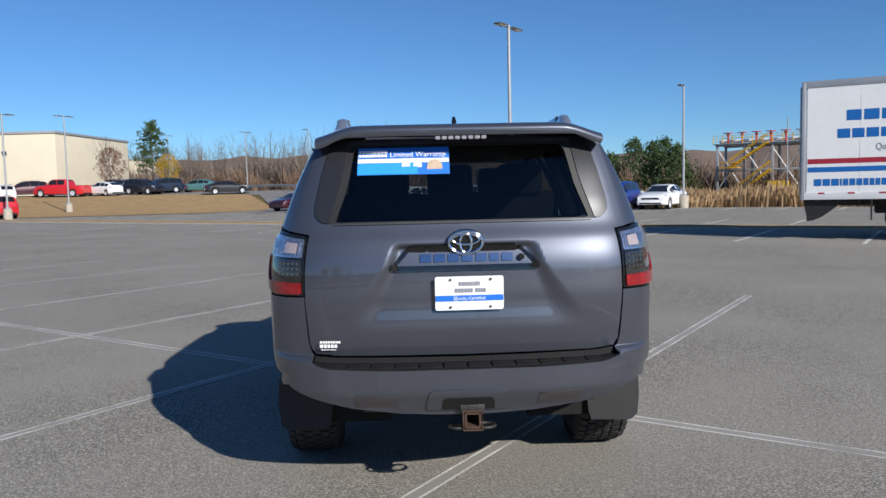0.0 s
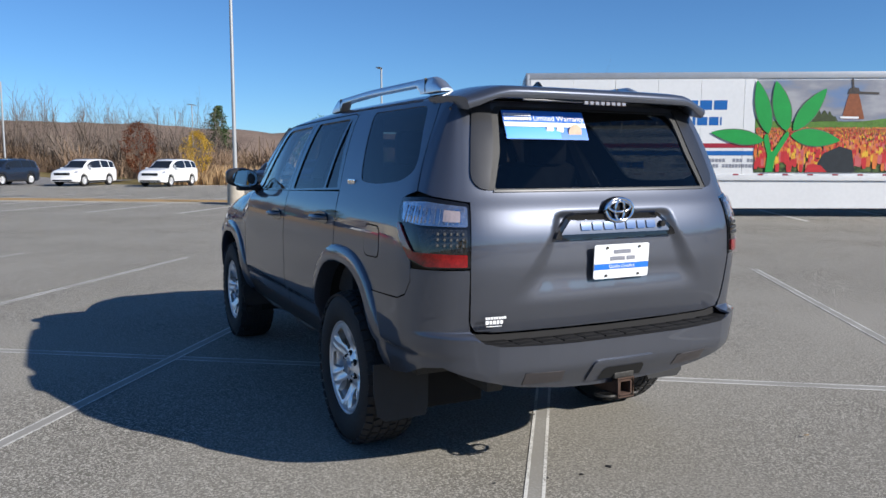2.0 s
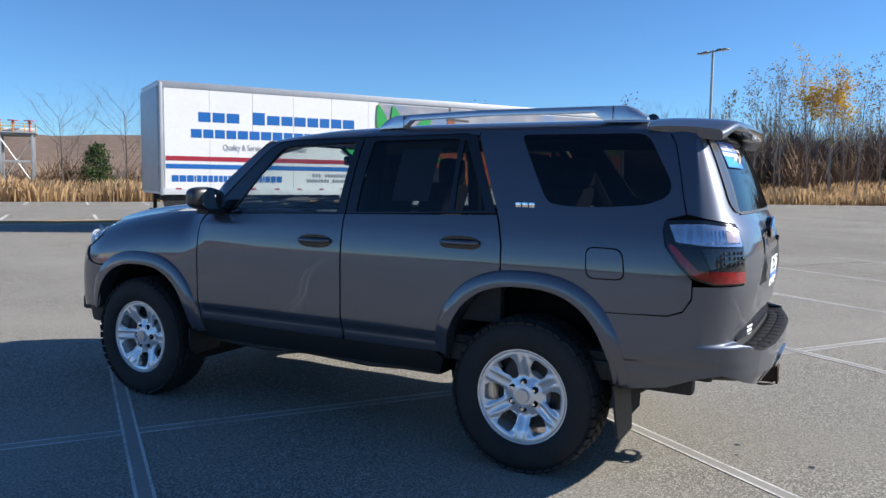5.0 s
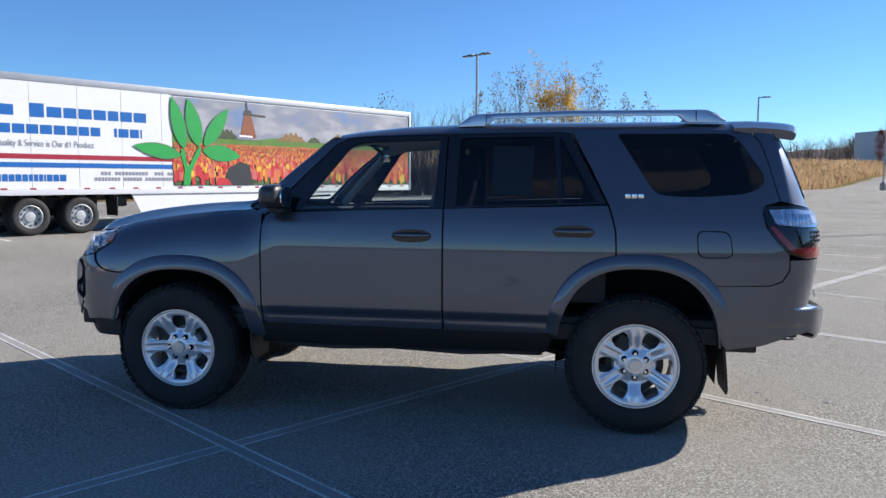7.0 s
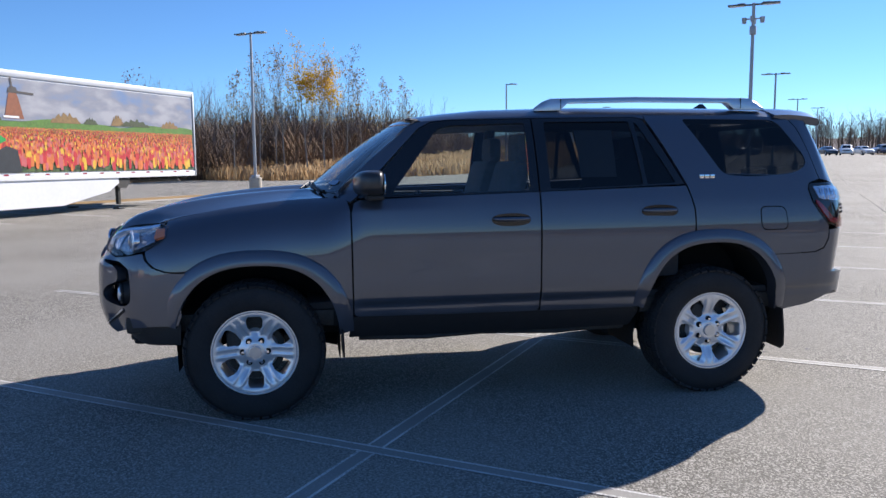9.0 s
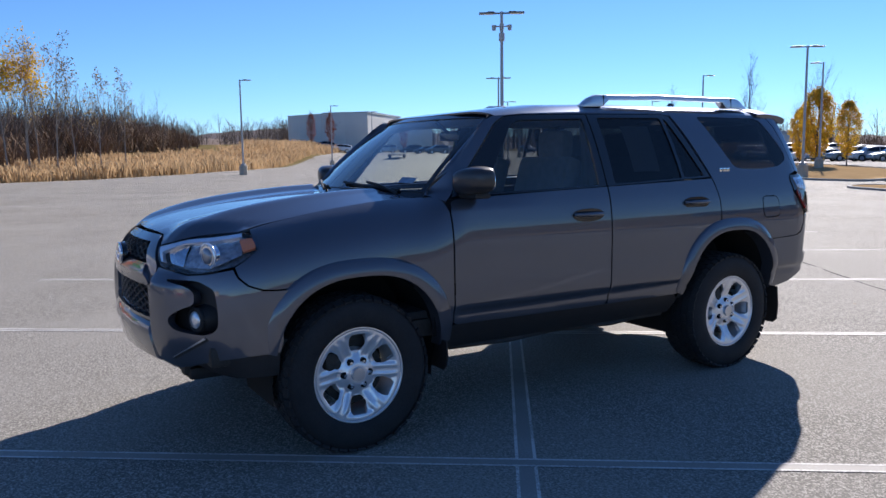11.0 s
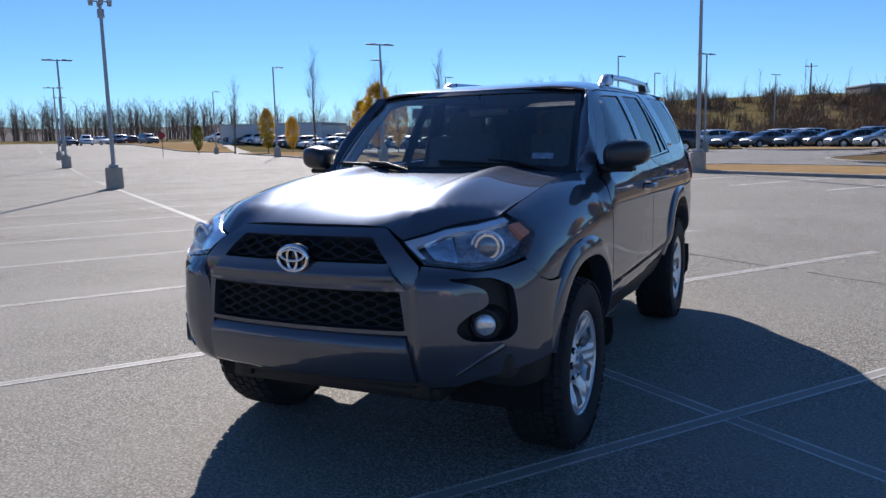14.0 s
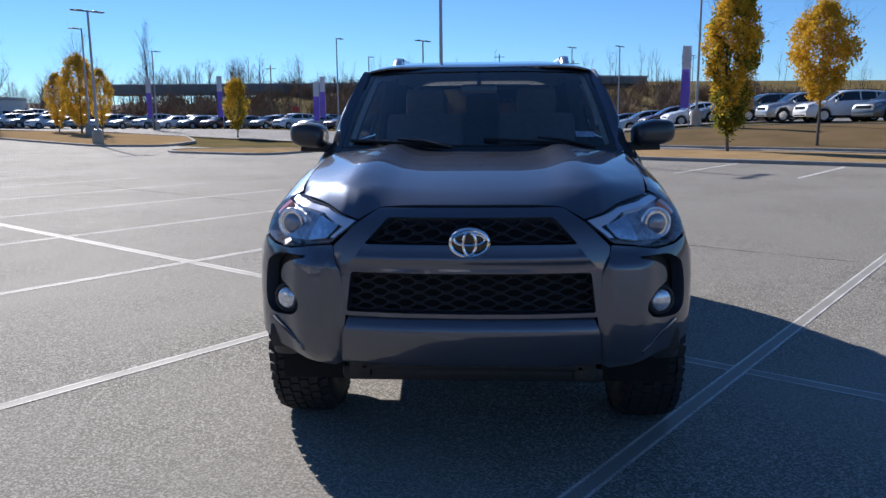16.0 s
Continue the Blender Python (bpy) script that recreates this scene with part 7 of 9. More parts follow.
def build_car(kind, paint, label, m, trim=None, group=""):
    """A parked car with body, panes, lamps, mirrors and wheels."""
    fm = car_form(kind)
    L, W, wb, r = fm["L"], fm["W"], fm["wb"], fm["r"]
    y_f = L / 2 - fm["fo"]
    y_r = y_f - wb
    topc = curve_pts(fm["top"], 260)
    ty, tz = topc[:, 0], np.minimum(topc[:, 1], max(p[1] for p in fm["top"]) + .005)
    by, bz = zip(*fm["belt"])
    car = thing("pickup_truck" if kind == "pickup" else "car", label, "pickup truck" if kind == "pickup" else "car", m, group)
    ys = sorted(set(np.round(np.r_[np.linspace(-L / 2 + .005, L / 2 - .005, 60), np.linspace(y_f - r * 1.2, y_f + r * 1.2, 17), np.linspace(y_r - r * 1.2, y_r + r * 1.2, 17)], 3)))

    def half(y, off=0.0):
        t = float(np.interp(y, ty, tz))
        b = min(float(np.interp(y, by, bz)), t - .015)
        e = abs(y) / (L / 2)
        w = W / 2 * (1 - .20 * max(0, (e - .72) / .28) ** 2.4)
        low = .24 + .06 * max(0, (e - .8) / .2)
        for yc in (y_f, y_r):
            d = abs(y - yc)
            if d < r * 1.14:
                low = max(low, r * .92 + math.sqrt(max(0, (r * 1.14) ** 2 - d * d)))
        low = min(low, b - .06)
        g = max(0.0, min(1.0, (t - b - .03) / .25))
        rw = fm["roof_w"] * (W / 1.84) * (1 - .05 * e)
        w_roof = w * .90 * (1 - g) + rw * g
        ze = t - .05 * (1 - g) - .045 * g
        mid = b + (ze - b) * .12
        pts = [(w - .09, low), (w - .015, low + .05), (w, (low + b) / 2), (w - .012, b - .06), (w - .035, b),
               (w - .045 - .02 * g, mid), (w_roof + .035 * g, ze - .03 * g), (w_roof, ze), (w_roof * .86, t - .012), (w_roof * .45, t), (0, t + .004)]
        return np.array([(-px - (off if k < 8 else 0), y, pz + (off if k >= 7 else 0)) for k, (px, pz) in enumerate(pts)])

    rows = []
    for y in ys:
        h = half(y)
        rows.append(np.vstack([h, h[:-1][::-1] * [-1, 1, 1]]))
    body = loft("body", rows, paint, car, caps=True)

    def patch(name, y0, y1, k0, k1, mat_, off=.006, n=10, both=True, parent=car, shrink=0.0):
        rr = [half(y, off)[k0:k1 + 1] for y in np.linspace(y0, y1, n)]
        if shrink:
            rr = [q[0] + (q - q[0]) * (1 - shrink) + (q[-1] - q[0]) * shrink / 2 for q in rr]
        if not both:
            rr = [np.vstack([q, q[:-1][::-1] * [-1, 1, 1]]) for q in rr]
        ob = loft(name, rr, mat_, parent)
        if both:
            mirrored(ob)
        return ob

    g0, g1 = fm["glass"]
    mid_y = (g0 + g1) / 2 - .05
    if kind == "pickup":
        patch("side_window", -.82, .0, 5, 6, GLASS_FAR, shrink=.08)
        patch("side_window", .08, .95, 5, 6, GLASS_FAR, shrink=.08)
    else:
        patch("side_window", g0 + .05, g0 + .55, 5, 6, GLASS_FAR, shrink=.12)
        patch("side_window", g0 + .62, mid_y - .03, 5, 6, GLASS_FAR, shrink=.08)
        patch("side_window", mid_y + .05, g1 - .12, 5, 6, GLASS_FAR, shrink=.08)
    patch("windscreen", fm["screen"][0], fm["screen"][1], 8, 10, GLASS_FAR, both=False)
    patch("rear_window", fm["back"][0], fm["back"][1], 8, 10, GLASS_FAR, both=False)
    f_end = L / 2
    patch("headlamp", f_end - .42, f_end - .12, 4, 6, material("far_headlamp", (.55, .57, .6), rough=.1, metal=.5, coat=1, var=.3, scale=30), off=.010, n=5)
    patch("tail_lamp", -f_end + .03, -f_end + .28, 3, 5, RED_LENS, off=.010, n=5)
    b = bmesh.new()
    zt = float(np.interp(f_end - .12, ty, tz))
    box(b, (0, f_end - .045, zt - .16), (W * .56, .07, .17), .03)
    part("grille", b, GLOSS_BLACK, car)
    b = bmesh.new()
    box(b, (0, f_end - .05, .36), (W * .72, .10, .12), .03)
    part("air_intake", b, BLACK_PLASTIC, car)
    b = bmesh.new()
    box(b, (0, -f_end + .05, .38), (W * .74, .10, .16), .03)
    part("rear_valance", b, BLACK_PLASTIC, car)
    b = bmesh.new()
    box(b, (0, 0, .30), (W - .22, L - .7, .14), .03)
    for yc in (y_f, y_r):
        box(b, (0, yc, .55), (W - .24, r * 2.1, .30), .03)
    # underside coloured near-black for the shade below the car
    part("underbody", b, SHADE_BLACK, car)
    for k in (-1, 1):
        b = bmesh.new()
        box(b, (k * (W / 2 + .07), g1 - .16, float(np.interp(g1, by, bz)) + .08), (.19, .11, .13), .035)
        part("mirror", b, trim or paint, car)
        if kind in ("suv", "pickup"):
            b = bmesh.new()
            box(b, (k * (W / 2 - .02), (y_f + y_r) / 2, .30), (.06, wb - r * 2.2, .10), .02)
            part("sill", b, BLACK_PLASTIC, car)
        if kind == "suv":
            b = bmesh.new()
            tube(b, [(k * fm["roof_w"] * .93, yy, float(np.interp(yy, ty, tz)) + .03) for yy in np.linspace(-1.6, .1, 6)], .018, 6)
            part("roof_rail", b, STEEL_DARK, car)
        for yc in (y_f, y_r):
            w = new("wheel")
            w.parent = car
            w.location = (k * (W / 2 - .12), yc, r)
            b = bmesh.new()
            spin(b, [(.09, r * .64), (.11, r * .70), (.115, r * .86), (.10, r * .96), (.05, r), (-.05, r), (-.10, r * .96), (-.115, r * .86), (-.11, r * .70), (-.09, r * .64)], 28)
            bmesh.ops.recalc_face_normals(b, faces=b.faces)
            part("tyre", b, RUBBER, w, smooth=60)
            b = bmesh.new()
            spin(b, [(k * .10, r * .65), (k * .098, r * .60), (k * .04, r * .55), (k * .04, .05), (k * .04, .002)], 24)
            bmesh.ops.recalc_face_normals(b, faces=b.faces)
            for q in range(5):
                a = q * 2 * math.pi / 5
                mm = Matrix.Rotation(a, 4, "X") @ Matrix.Translation((k * .085, 0, r * .34))
                box(b, (0, 0, 0), (.02, r * .17, r * .58), .005, mm, seg=1)
            cyl(b, (k * .05, 0, 0), (k * .10, 0, 0), r * .16, n=12)
            part("rim", b, ALLOY, w)
    return car


def heading(x, y, dx, dy):
    """A pose at (x, y) on the ground, with the nose towards (dx, dy)."""
    h = float(terrain(x, y))
    s = 1.2
    l = math.hypot(dx, dy)
    f = Vector((dx / l, dy / l, (float(terrain(x + dx / l * s, y + dy / l * s)) - float(terrain(x - dx / l * s, y - dy / l * s))) / (2 * s))).normalized()
    r_ = f.cross(Vector((0, 0, 1))).normalized()
    u_ = r_.cross(f)
    return Matrix(((r_.x, f.x, u_.x, x), (r_.y, f.y, u_.y, y), (r_.z, f.z, u_.z, h + .006), (0, 0, 0, 1)))


P_WHITE = car_paint("white", (.78, .78, .78), rough=.4)
P_SILVER = car_paint("silver", (.42, .43, .44), metal=.6, rough=.35)
P_GREEN = car_paint("pale_green_grey", (.22, .25, .25), metal=.5, rough=.35)
P_BLACK = car_paint("black", (.012, .012, .014), rough=.4)
P_GREY = car_paint("slate_grey", (.11, .12, .13), metal=.5, rough=.35)
P_NAVY = car_paint("navy", (.014, .022, .040), metal=.2, rough=.4)
P_BLUE = car_paint("vivid_blue", (.012, .035, .25), metal=.3, rough=.4)
P_RED = car_paint("bright_red", (.50, .012, .016), rough=.4)
P_WINE = car_paint("wine_red", (.048, .006, .012), metal=.2, rough=.4)
P_TEAL = car_paint("pale_teal", (.11, .25, .24), metal=.4, rough=.35)
TOUS = (-.581, -.814)
# the row behind the far side of the lot, noses towards it
for kind, pt, n_, u_, lab in (("sedan", P_WINE, -40.3, 40.2, "wine red sedan parked in a row"), ("suv", P_NAVY, -34.9, 40.0, "dark blue SUV parked nose out"), ("suv", P_WHITE, -29.2, 40.0, "white SUV parked nose out"),
                              ("suv", P_WHITE, -23.4, 40.0, "white SUV parked beside dry reeds"), ("hatch", P_NAVY, -16.7, 40.9, "navy hatchback parked beside a blue SUV"), ("suv", P_BLUE, -13.9, 40.9, "vivid blue SUV beside a white sedan"),
                              ("sedan", P_WHITE, -11.1, 41.2, "white sedan beside a lamp post")):
    x, y = UN(n_, u_)
    build_car(kind, pt, lab, heading(x, y, *TOUS), group="cars along the far verge")


def polar(eye, brg, d):
    a = radians(brg)
    return eye[0] - d * math.sin(a), eye[1] + d * math.cos(a)


E0 = (-.23, -5.83)
for kind, pt, px, d, hd, lab in (("sedan", P_BLACK, 405, 86, (1, .25), "black sedan on the raised lot"), ("hatch", P_TEAL, 348, 98, (-1, .1), "pale teal hatchback on the raised lot"), ("sedan", P_WINE, 307, 96, (.5, -.8), "dark red sedan on the raised lot"),
                                 ("suv", P_NAVY, 283, 93, (-.7, -.7), "navy SUV on the raised lot"), ("suv", P_BLACK, 250, 92, (.9, -.4), "black SUV on the raised lot"), ("suv", P_GREY, 218, 99, (-.3, -1), "grey SUV on the raised lot"),
                                 ("hatch", P_WHITE, 182, 92, (-.8, .5), "white estate car on the raised lot"), ("pickup", P_RED, 112, 93, (-1, .15), "bright red pickup truck on the raised lot"), ("suv", P_WINE, 52, 97, (-.8, -.5), "wine red SUV on the raised lot"),
                                 ("suv", P_WHITE, 16, 92, (-.6, .7), "white SUV on the raised lot"), ("suv", P_RED, 6, 66, (-.7, .7), "red SUV at the edge of the lot"), ("suv", P_BLACK, 285, 112, (-1, 0), "black SUV in a back row"), ("pickup", P_GREY, 200, 110, (1, .1), "grey pickup in a back row")):
    x, y = polar(E0, 13.3 + (405 - px) * .0367, d)
    build_car(kind, pt, lab, heading(x, y, *hd), group="cars on the raised lot")

# long rows on the far side of the access road
proto = []
for kind, pt, lab in (("suv", P_GREEN, "pale green-grey SUV in a long row"), ("sedan", P_WHITE, "white sedan in a long row"), ("sedan", P_GREEN, "pale grey-green sedan in a long row"), ("sedan", P_GREY, "slate grey sedan in a long row"),
                      ("suv", P_BLACK, "black SUV in a long row"), ("suv", P_SILVER, "silver SUV in a long row"), ("sedan", P_WINE, "wine red sedan in a long row"), ("sedan", P_SILVER, "silver sedan in a long row"), ("suv", P_WHITE, "white SUV in a long row"), ("suv", P_GREY, "dark grey SUV in a long row")):
    proto.append(build_car(kind, pt, lab, Matrix.Translation((0, 0, -500)), group="cars in the long rows"))
random.seed(21)
line = np.array([(-25, -30.5), (-19.5, -38), (-14.5, -49), (-10, -59), (-3, -67.5), (8, -73), (24, -78), (42, -82), (62, -87), (88, -96)], float)
seg_ = np.r_[0, np.cumsum(np.linalg.norm(np.diff(line, axis=0), axis=1))]
first = {0: 4, 1: 9, 2: 9, 3: 8, 4: 5, 5: 0, 6: 2, 7: 1, 8: 6, 9: 7, 10: 3, 11: 1, 12: 2, 13: 3, 14: 3, 15: 3}
used = set()


def put_car(k, m):
    if k in used:
        copy_thing(proto[k], m)
    else:
        used.add(k)
        proto[k].matrix_basis = m


for row, (back, s0, s1) in enumerate(((0, 1.0, seg_[-1]), (9.5, 44, seg_[-1] - 4), (17, 62, seg_[-1] - 10))):
    s, j = s0, 0
    while s < s1:
        x, y = np.interp(s, seg_, line[:, 0]), np.interp(s, seg_, line[:, 1])
        x2, y2 = np.interp(s + .5, seg_, line[:, 0]), np.interp(s + .5, seg_, line[:, 1])
        dx, dy = x2 - x, y2 - y
        l = math.hypot(dx, dy)
        fx, fy = -dy / l, dx / l
        fx, fy = fx + .35 * (dx / l), fy + .35 * (dy / l)
        k = first.get(j) if row == 0 else None
        if k is None:
            k = random.choices(range(10), [3, 4, 4, 3, 1, 3, 1, 3, 3, 1])[0]
        if row == 0 or random.random() < .9:
            put_car(k, heading(x + dy / l * back + random.uniform(-.15, .15), y - dx / l * back, fx, fy))
        s += 2.95 + random.uniform(-.06, .12)
        j += 1
# a black SUV at the lot corner, cars at the far end
x, y = polar((-2.28, 4.6), -170.4, 64)
build_car("suv", P_BLACK, "black SUV parked across the lot corner", heading(x, y, .95, .25), group="cars at the lot corner")
for brg, d, k, hd in ((-121.0, 150, 3, (.2, 1)), (-121.9, 147, 9, (.2, 1)), (-122.8, 150, 6, (-.3, 1)), (-123.4, 152, 7, (.2, 1)), (-128.6, 138, 3, (-1, .3)), (-129.7, 137, 8, (-.8, .6)), (-130.6, 140, 1, (-1, .2)), (-133.6, 132, 9, (-1, .4)),
                      (-119.9, 155, 4, (.3, 1)), (-118.0, 165, 5, (.3, 1)), (-116.9, 168, 1, (.3, 1)), (-132.4, 150, 6, (0, 1)), (-131.6, 152, 5, (0, 1)), (-114.6, 160, 8, (.3, 1)), (-113.4, 165, 9, (.3, 1))):
    x, y = polar((-2.28, 4.6), brg, d)
    put_car(k, heading(x, y, *hd))
for k in range(10):
    if k not in used:
        for o in [*proto[k].children_recursive, proto[k]]:
            bpy.data.objects.remove(o)
# flat car trailer at the verge
x, y = polar((-2.75, 4.33), -118.9, 118)
ft = thing("flat_trailer", "empty black flat car trailer parked at the verge", "trailer", heading(x, y, .8, -.6))
b_ = bmesh.new()
box(b_, (0, 0, .62), (2.1, 5.6, .10), .02)
part("deck", b_, STEEL_DARK, ft)
b_ = bmesh.new()
tube(b_, [(-.7, 2.8, .6), (0, 4.2, .55), (.7, 2.8, .6)], .05, 6)
part("drawbar", b_, STEEL_DARK, ft)
for k in (-1, 1):
    for yy in (-.5, .4):
        b_ = bmesh.new()
        cyl(b_, (k * 1.0, yy, .33), (k * 1.25, yy, .33), .33, n=18)
        part("wheel", b_, RUBBER, ft)

# ---- lamp posts ----
def lamp_post(x, y, heads, h=7.4, turn=0.0, base=True, extras=False, label=""):
    """A steel post on a concrete foot with flat lamp heads: heads holds (turn, drop)."""
    z = float(terrain(x, y))
    lp = thing("lamp_post", label or ("grey lamp post with %s flat head%s on a concrete foot" % (("one", "", "")[:2] if len(heads) == 1 else ("twin", "s"))), "lamp post", Matrix.Translation((x, y, z)) @ Matrix.Rotation(radians(turn), 4, "Z"), "lamp posts of the lot")
    if base:
        b = bmesh.new()
        cyl(b, (0, 0, -.1), (0, 0, .72), .30, .29, 20)
        cyl(b, (0, 0, .72), (0, 0, .75), .29, .26, 20)
        part("concrete_foot", b, CONCRETE, lp, smooth=40)
        b = bmesh.new()
        box(b, (0, 0, .80), (.30, .30, .12), .03)
        part("base_cover", b, POLE, lp)
    b = bmesh.new()
    cyl(b, (0, 0, .74), (0, 0, h), .075, .055, 14)
    part("post", b, POLE, lp, smooth=50)
    for a, drop in heads:
        b = bmesh.new()
        m = Matrix.Rotation(radians(a), 4, "Z") @ Matrix.Translation((0, 0, h - .06 - drop))
        box(b, (.14, 0, 0), (.28, .07, .06), .015, m)
        box(b, (.56, 0, .012), (.62, .28, .05), .022, m)
        box(b, (.42, 0, .045), (.26, .16, .05), .02, m)
        hd = part("lamp_head", b, LAMP_HEAD, lp)
        b = bmesh.new()
        box(b, (.58, 0, -.024), (.5, .22, .012), 0, m)
        part("lens", b, material("lamp_lens", (.5, .5, .48), rough=.3), hd)
    if extras:
        for a in range(0, 360, 90):
            b = bmesh.new()
            m = Matrix.Rotation(radians(a), 4, "Z")
            cyl(b, m @ Vector((.08, 0, h - .55)), m @ Vector((.30, 0, h - .55)), .025, n=8)
            cyl(b, m @ Vector((.30, 0, h - .70)), m @ Vector((.30, 0, h - .50)), .07, .09, 12)
            part("camera_dome", b, POLE, lp)
        b = bmesh.new()
        box(b, (0, .0, h - .95), (.22, .22, .30), .03)
        part("control_box", b, POLE, lp)
    return lp


TW = [(0, 0), (180, 0)]
LA = 54.5
for px_, py_, hd_, h_ in ((3.4, 22.2, TW, 7.3), (*UN(-10.0, 41.7), [(180, 0)], 7.3), (32.2, 3.4, TW, 7.45), (-5.5, 60.3, [(180, 0)], 7.3), (-22, 97, TW, 7.8), (-13, 91, [(180, 0)], 7.5), (-36, 104, TW, 8), (-34, 103, TW, 8),
                          (*polar(E0, 23.7, 74), TW, 8.3), (*polar(E0, 27.3, 62), TW, 7.4), (*polar(E0, -7.5, 92), TW, 8), (40.8, -29.2, TW, 6.75), (63.5, -46.6, TW, 6.9), (88, -66.6, TW, 7.0), (53.8, -14.6, [(180, 0)], 7.15),
                          (80.4, -33.3, [(180, 0)], 7.2), (109.7, -53, [(180, 0)], 7.2), (1.9, -25.2, TW, 8.0), (5.5, -58, TW, 7.4), (14.6, -68.5, [(180, 0)], 8.6), (21.0, -35.1, TW, 7.0), (28.2, -47.8, [(0, 0)], 7.4),
                          (*polar((-.08, 5.09), 165.6, 46), TW, 8.4), (*polar((-.08, 5.09), 174.3, 88), TW, 8.8), (*polar((-.08, 5.09), -178.7, 110), TW, 8.5), (*polar((-.08, 5.09), -171.0, 92), [(180, 0)], 8.3),
                          (*polar((-.88, 5.04), -143.3, 66), [(180, 0)], 7.4), (*polar((-.88, 5.04), -155.6, 82), [(180, 0)], 7.6), (*polar((-.88, 5.04), -138.8, 96), [(180, 0)], 7.4), (*polar((-.88, 5.04), 166.3, 130), TW, 9), (*polar((-1.36, 4.92), 171.8, 84), TW, 8.5)):
    lamp_post(px_, py_, hd_, h_, LA)
lamp_post(20.3, -14.75, [(0, 0), (180, 0)], 6.95, LA, extras=True, label="tall grey lamp post with heads and camera domes")

# ---- plants ----
class Sticks:
    """Gathers thin tapered sticks and small flat leaves into one mesh."""

    def __init__(self):
        self.v, self.f, self.n = [], [], 0

    def stick(self, a, b, r0, r1, sides=3):
        a, b = np.asarray(a, float), np.asarray(b, float)
        d = b - a
        l = np.linalg.norm(d) + 1e-9
        d = d / l
        h = np.array((0, 0, 1.0)) if abs(d[2]) < .9 else np.array((1.0, 0, 0))
        p = np.cross(d, h)
        p /= np.linalg.norm(p)
        q = np.cross(d, p)
        for c, r in ((a, r0), (b, r1)):
            for k in range(sides):
                t = 2 * math.pi * k / sides
                self.v.append(c + r * (math.cos(t) * p + math.sin(t) * q))
        n = self.n
        if sides == 2:
            self.f.append((n, n + 1, n + 3, n + 2))
        for k in range(sides if sides > 2 else 0):
            self.f.append((n + k, n + (k + 1) % sides, n + sides + (k + 1) % sides, n + sides + k))
        self.n += 2 * sides

    def leaf(self, c, s, rng):
        d = rng.normal(size=3)
        d /= np.linalg.norm(d)
        e = np.cross(d, rng.normal(size=3))
        e /= np.linalg.norm(e)
        c = np.asarray(c, float)
        self.v += [c - d * s, c + e * s * .55, c + d * s, c - e * s * .55]
        n = self.n
        self.f.append((n, n + 1, n + 2, n + 3))
        self.n += 4

    def arrays(self):
        return np.array(self.v), self.f


def bare_tree(rng, h, spread=.28, trunk=.016, levels=3, sides=5, kids=(11, 6, 4), up=.75, lean=.03, start=.25, far=False):
    """A leafless tree: trunk, limbs and twigs; also the twig tips."""
    st, tips = Sticks(), []

    def grow(p, d, l, r, lev):
        n = (4, 3, 2, 1)[lev]
        pts = [np.array(p)]
        dd = np.array(d)
        for k in range(n):
            dd = dd + rng.normal(size=3) * (lean if lev == 0 else .13) + np.array((0, 0, .06 if lev else 0))
            dd /= np.linalg.norm(dd)
            pts.append(pts[-1] + dd * l / n)
        for k in range(n):
            st.stick(pts[k], pts[k + 1], r * (1 - .85 * k / n), r * (1 - .85 * (k + 1) / n), sides if lev == 0 else 2 if far and lev > 1 else 3)
        if lev >= levels:
            tips.append(pts[-1])
            return
        for k in range(kids[lev]):
            q = start + (1 - start) * (k + rng.uniform(0, .9)) / kids[lev] if lev == 0 else rng.uniform(.25, 1)
            f = min(q * n, n - 1e-3)
            i = int(f)
            at = pts[i] + (pts[i + 1] - pts[i]) * (f - i)
            a = rng.uniform(0, 2 * math.pi)
            side = np.array((math.cos(a), math.sin(a), 0))
            nd = side * (1 - up) * 1.6 + np.array((0, 0, up)) if lev == 0 else dd + rng.normal(size=3) * .55 + np.array((0, 0, .2))
            nd /= np.linalg.norm(nd)
            ln = l * (spread * (1.25 - .75 * q) * 1.6 if lev == 0 else rng.uniform(.3, .55))
            grow(at, nd, ln, r * (.34 if lev == 0 else .5) * (1.15 - .6 * q), lev + 1)

    grow((0, 0, -.2), (0, 0, 1), h, h * trunk, 0)
    return st, tips


def merge(name, items, mat_, label, category, kind="stuff", parent=None):
    """One mesh out of placed copies: items holds (verts, faces, matrix rows)."""
    vs, loops, starts, totals, o = [], [], [], [], 0
    for v, f, x, y, z, s, a in items:
        c, sn = math.cos(a) * s, math.sin(a) * s
        vs.append(np.c_[x + c * v[:, 0] - sn * v[:, 1], y + sn * v[:, 0] + c * v[:, 1], z + s * v[:, 2]])
        loops.append(np.array(f).ravel() + o)
        totals.append(len(f))
        o += len(v)
    vs, loops = np.vstack(vs).astype(np.float32), np.concatenate(loops).astype(np.int32)
    nf = sum(totals)
    me = bpy.data.meshes.new(name)
    me.vertices.add(len(vs))
    me.vertices.foreach_set("co", vs.ravel())
    me.loops.add(len(loops))
    me.loops.foreach_set("vertex_index", loops)
    me.polygons.add(nf)
    me.polygons.foreach_set("loop_start", np.arange(0, nf * 4, 4, dtype=np.int32))
    me.update(calc_edges=True)
    me.validate()
    ob = link_mesh(name, me, mat_, parent)
    return tagged(ob, label, category, kind=kind) if label else ob


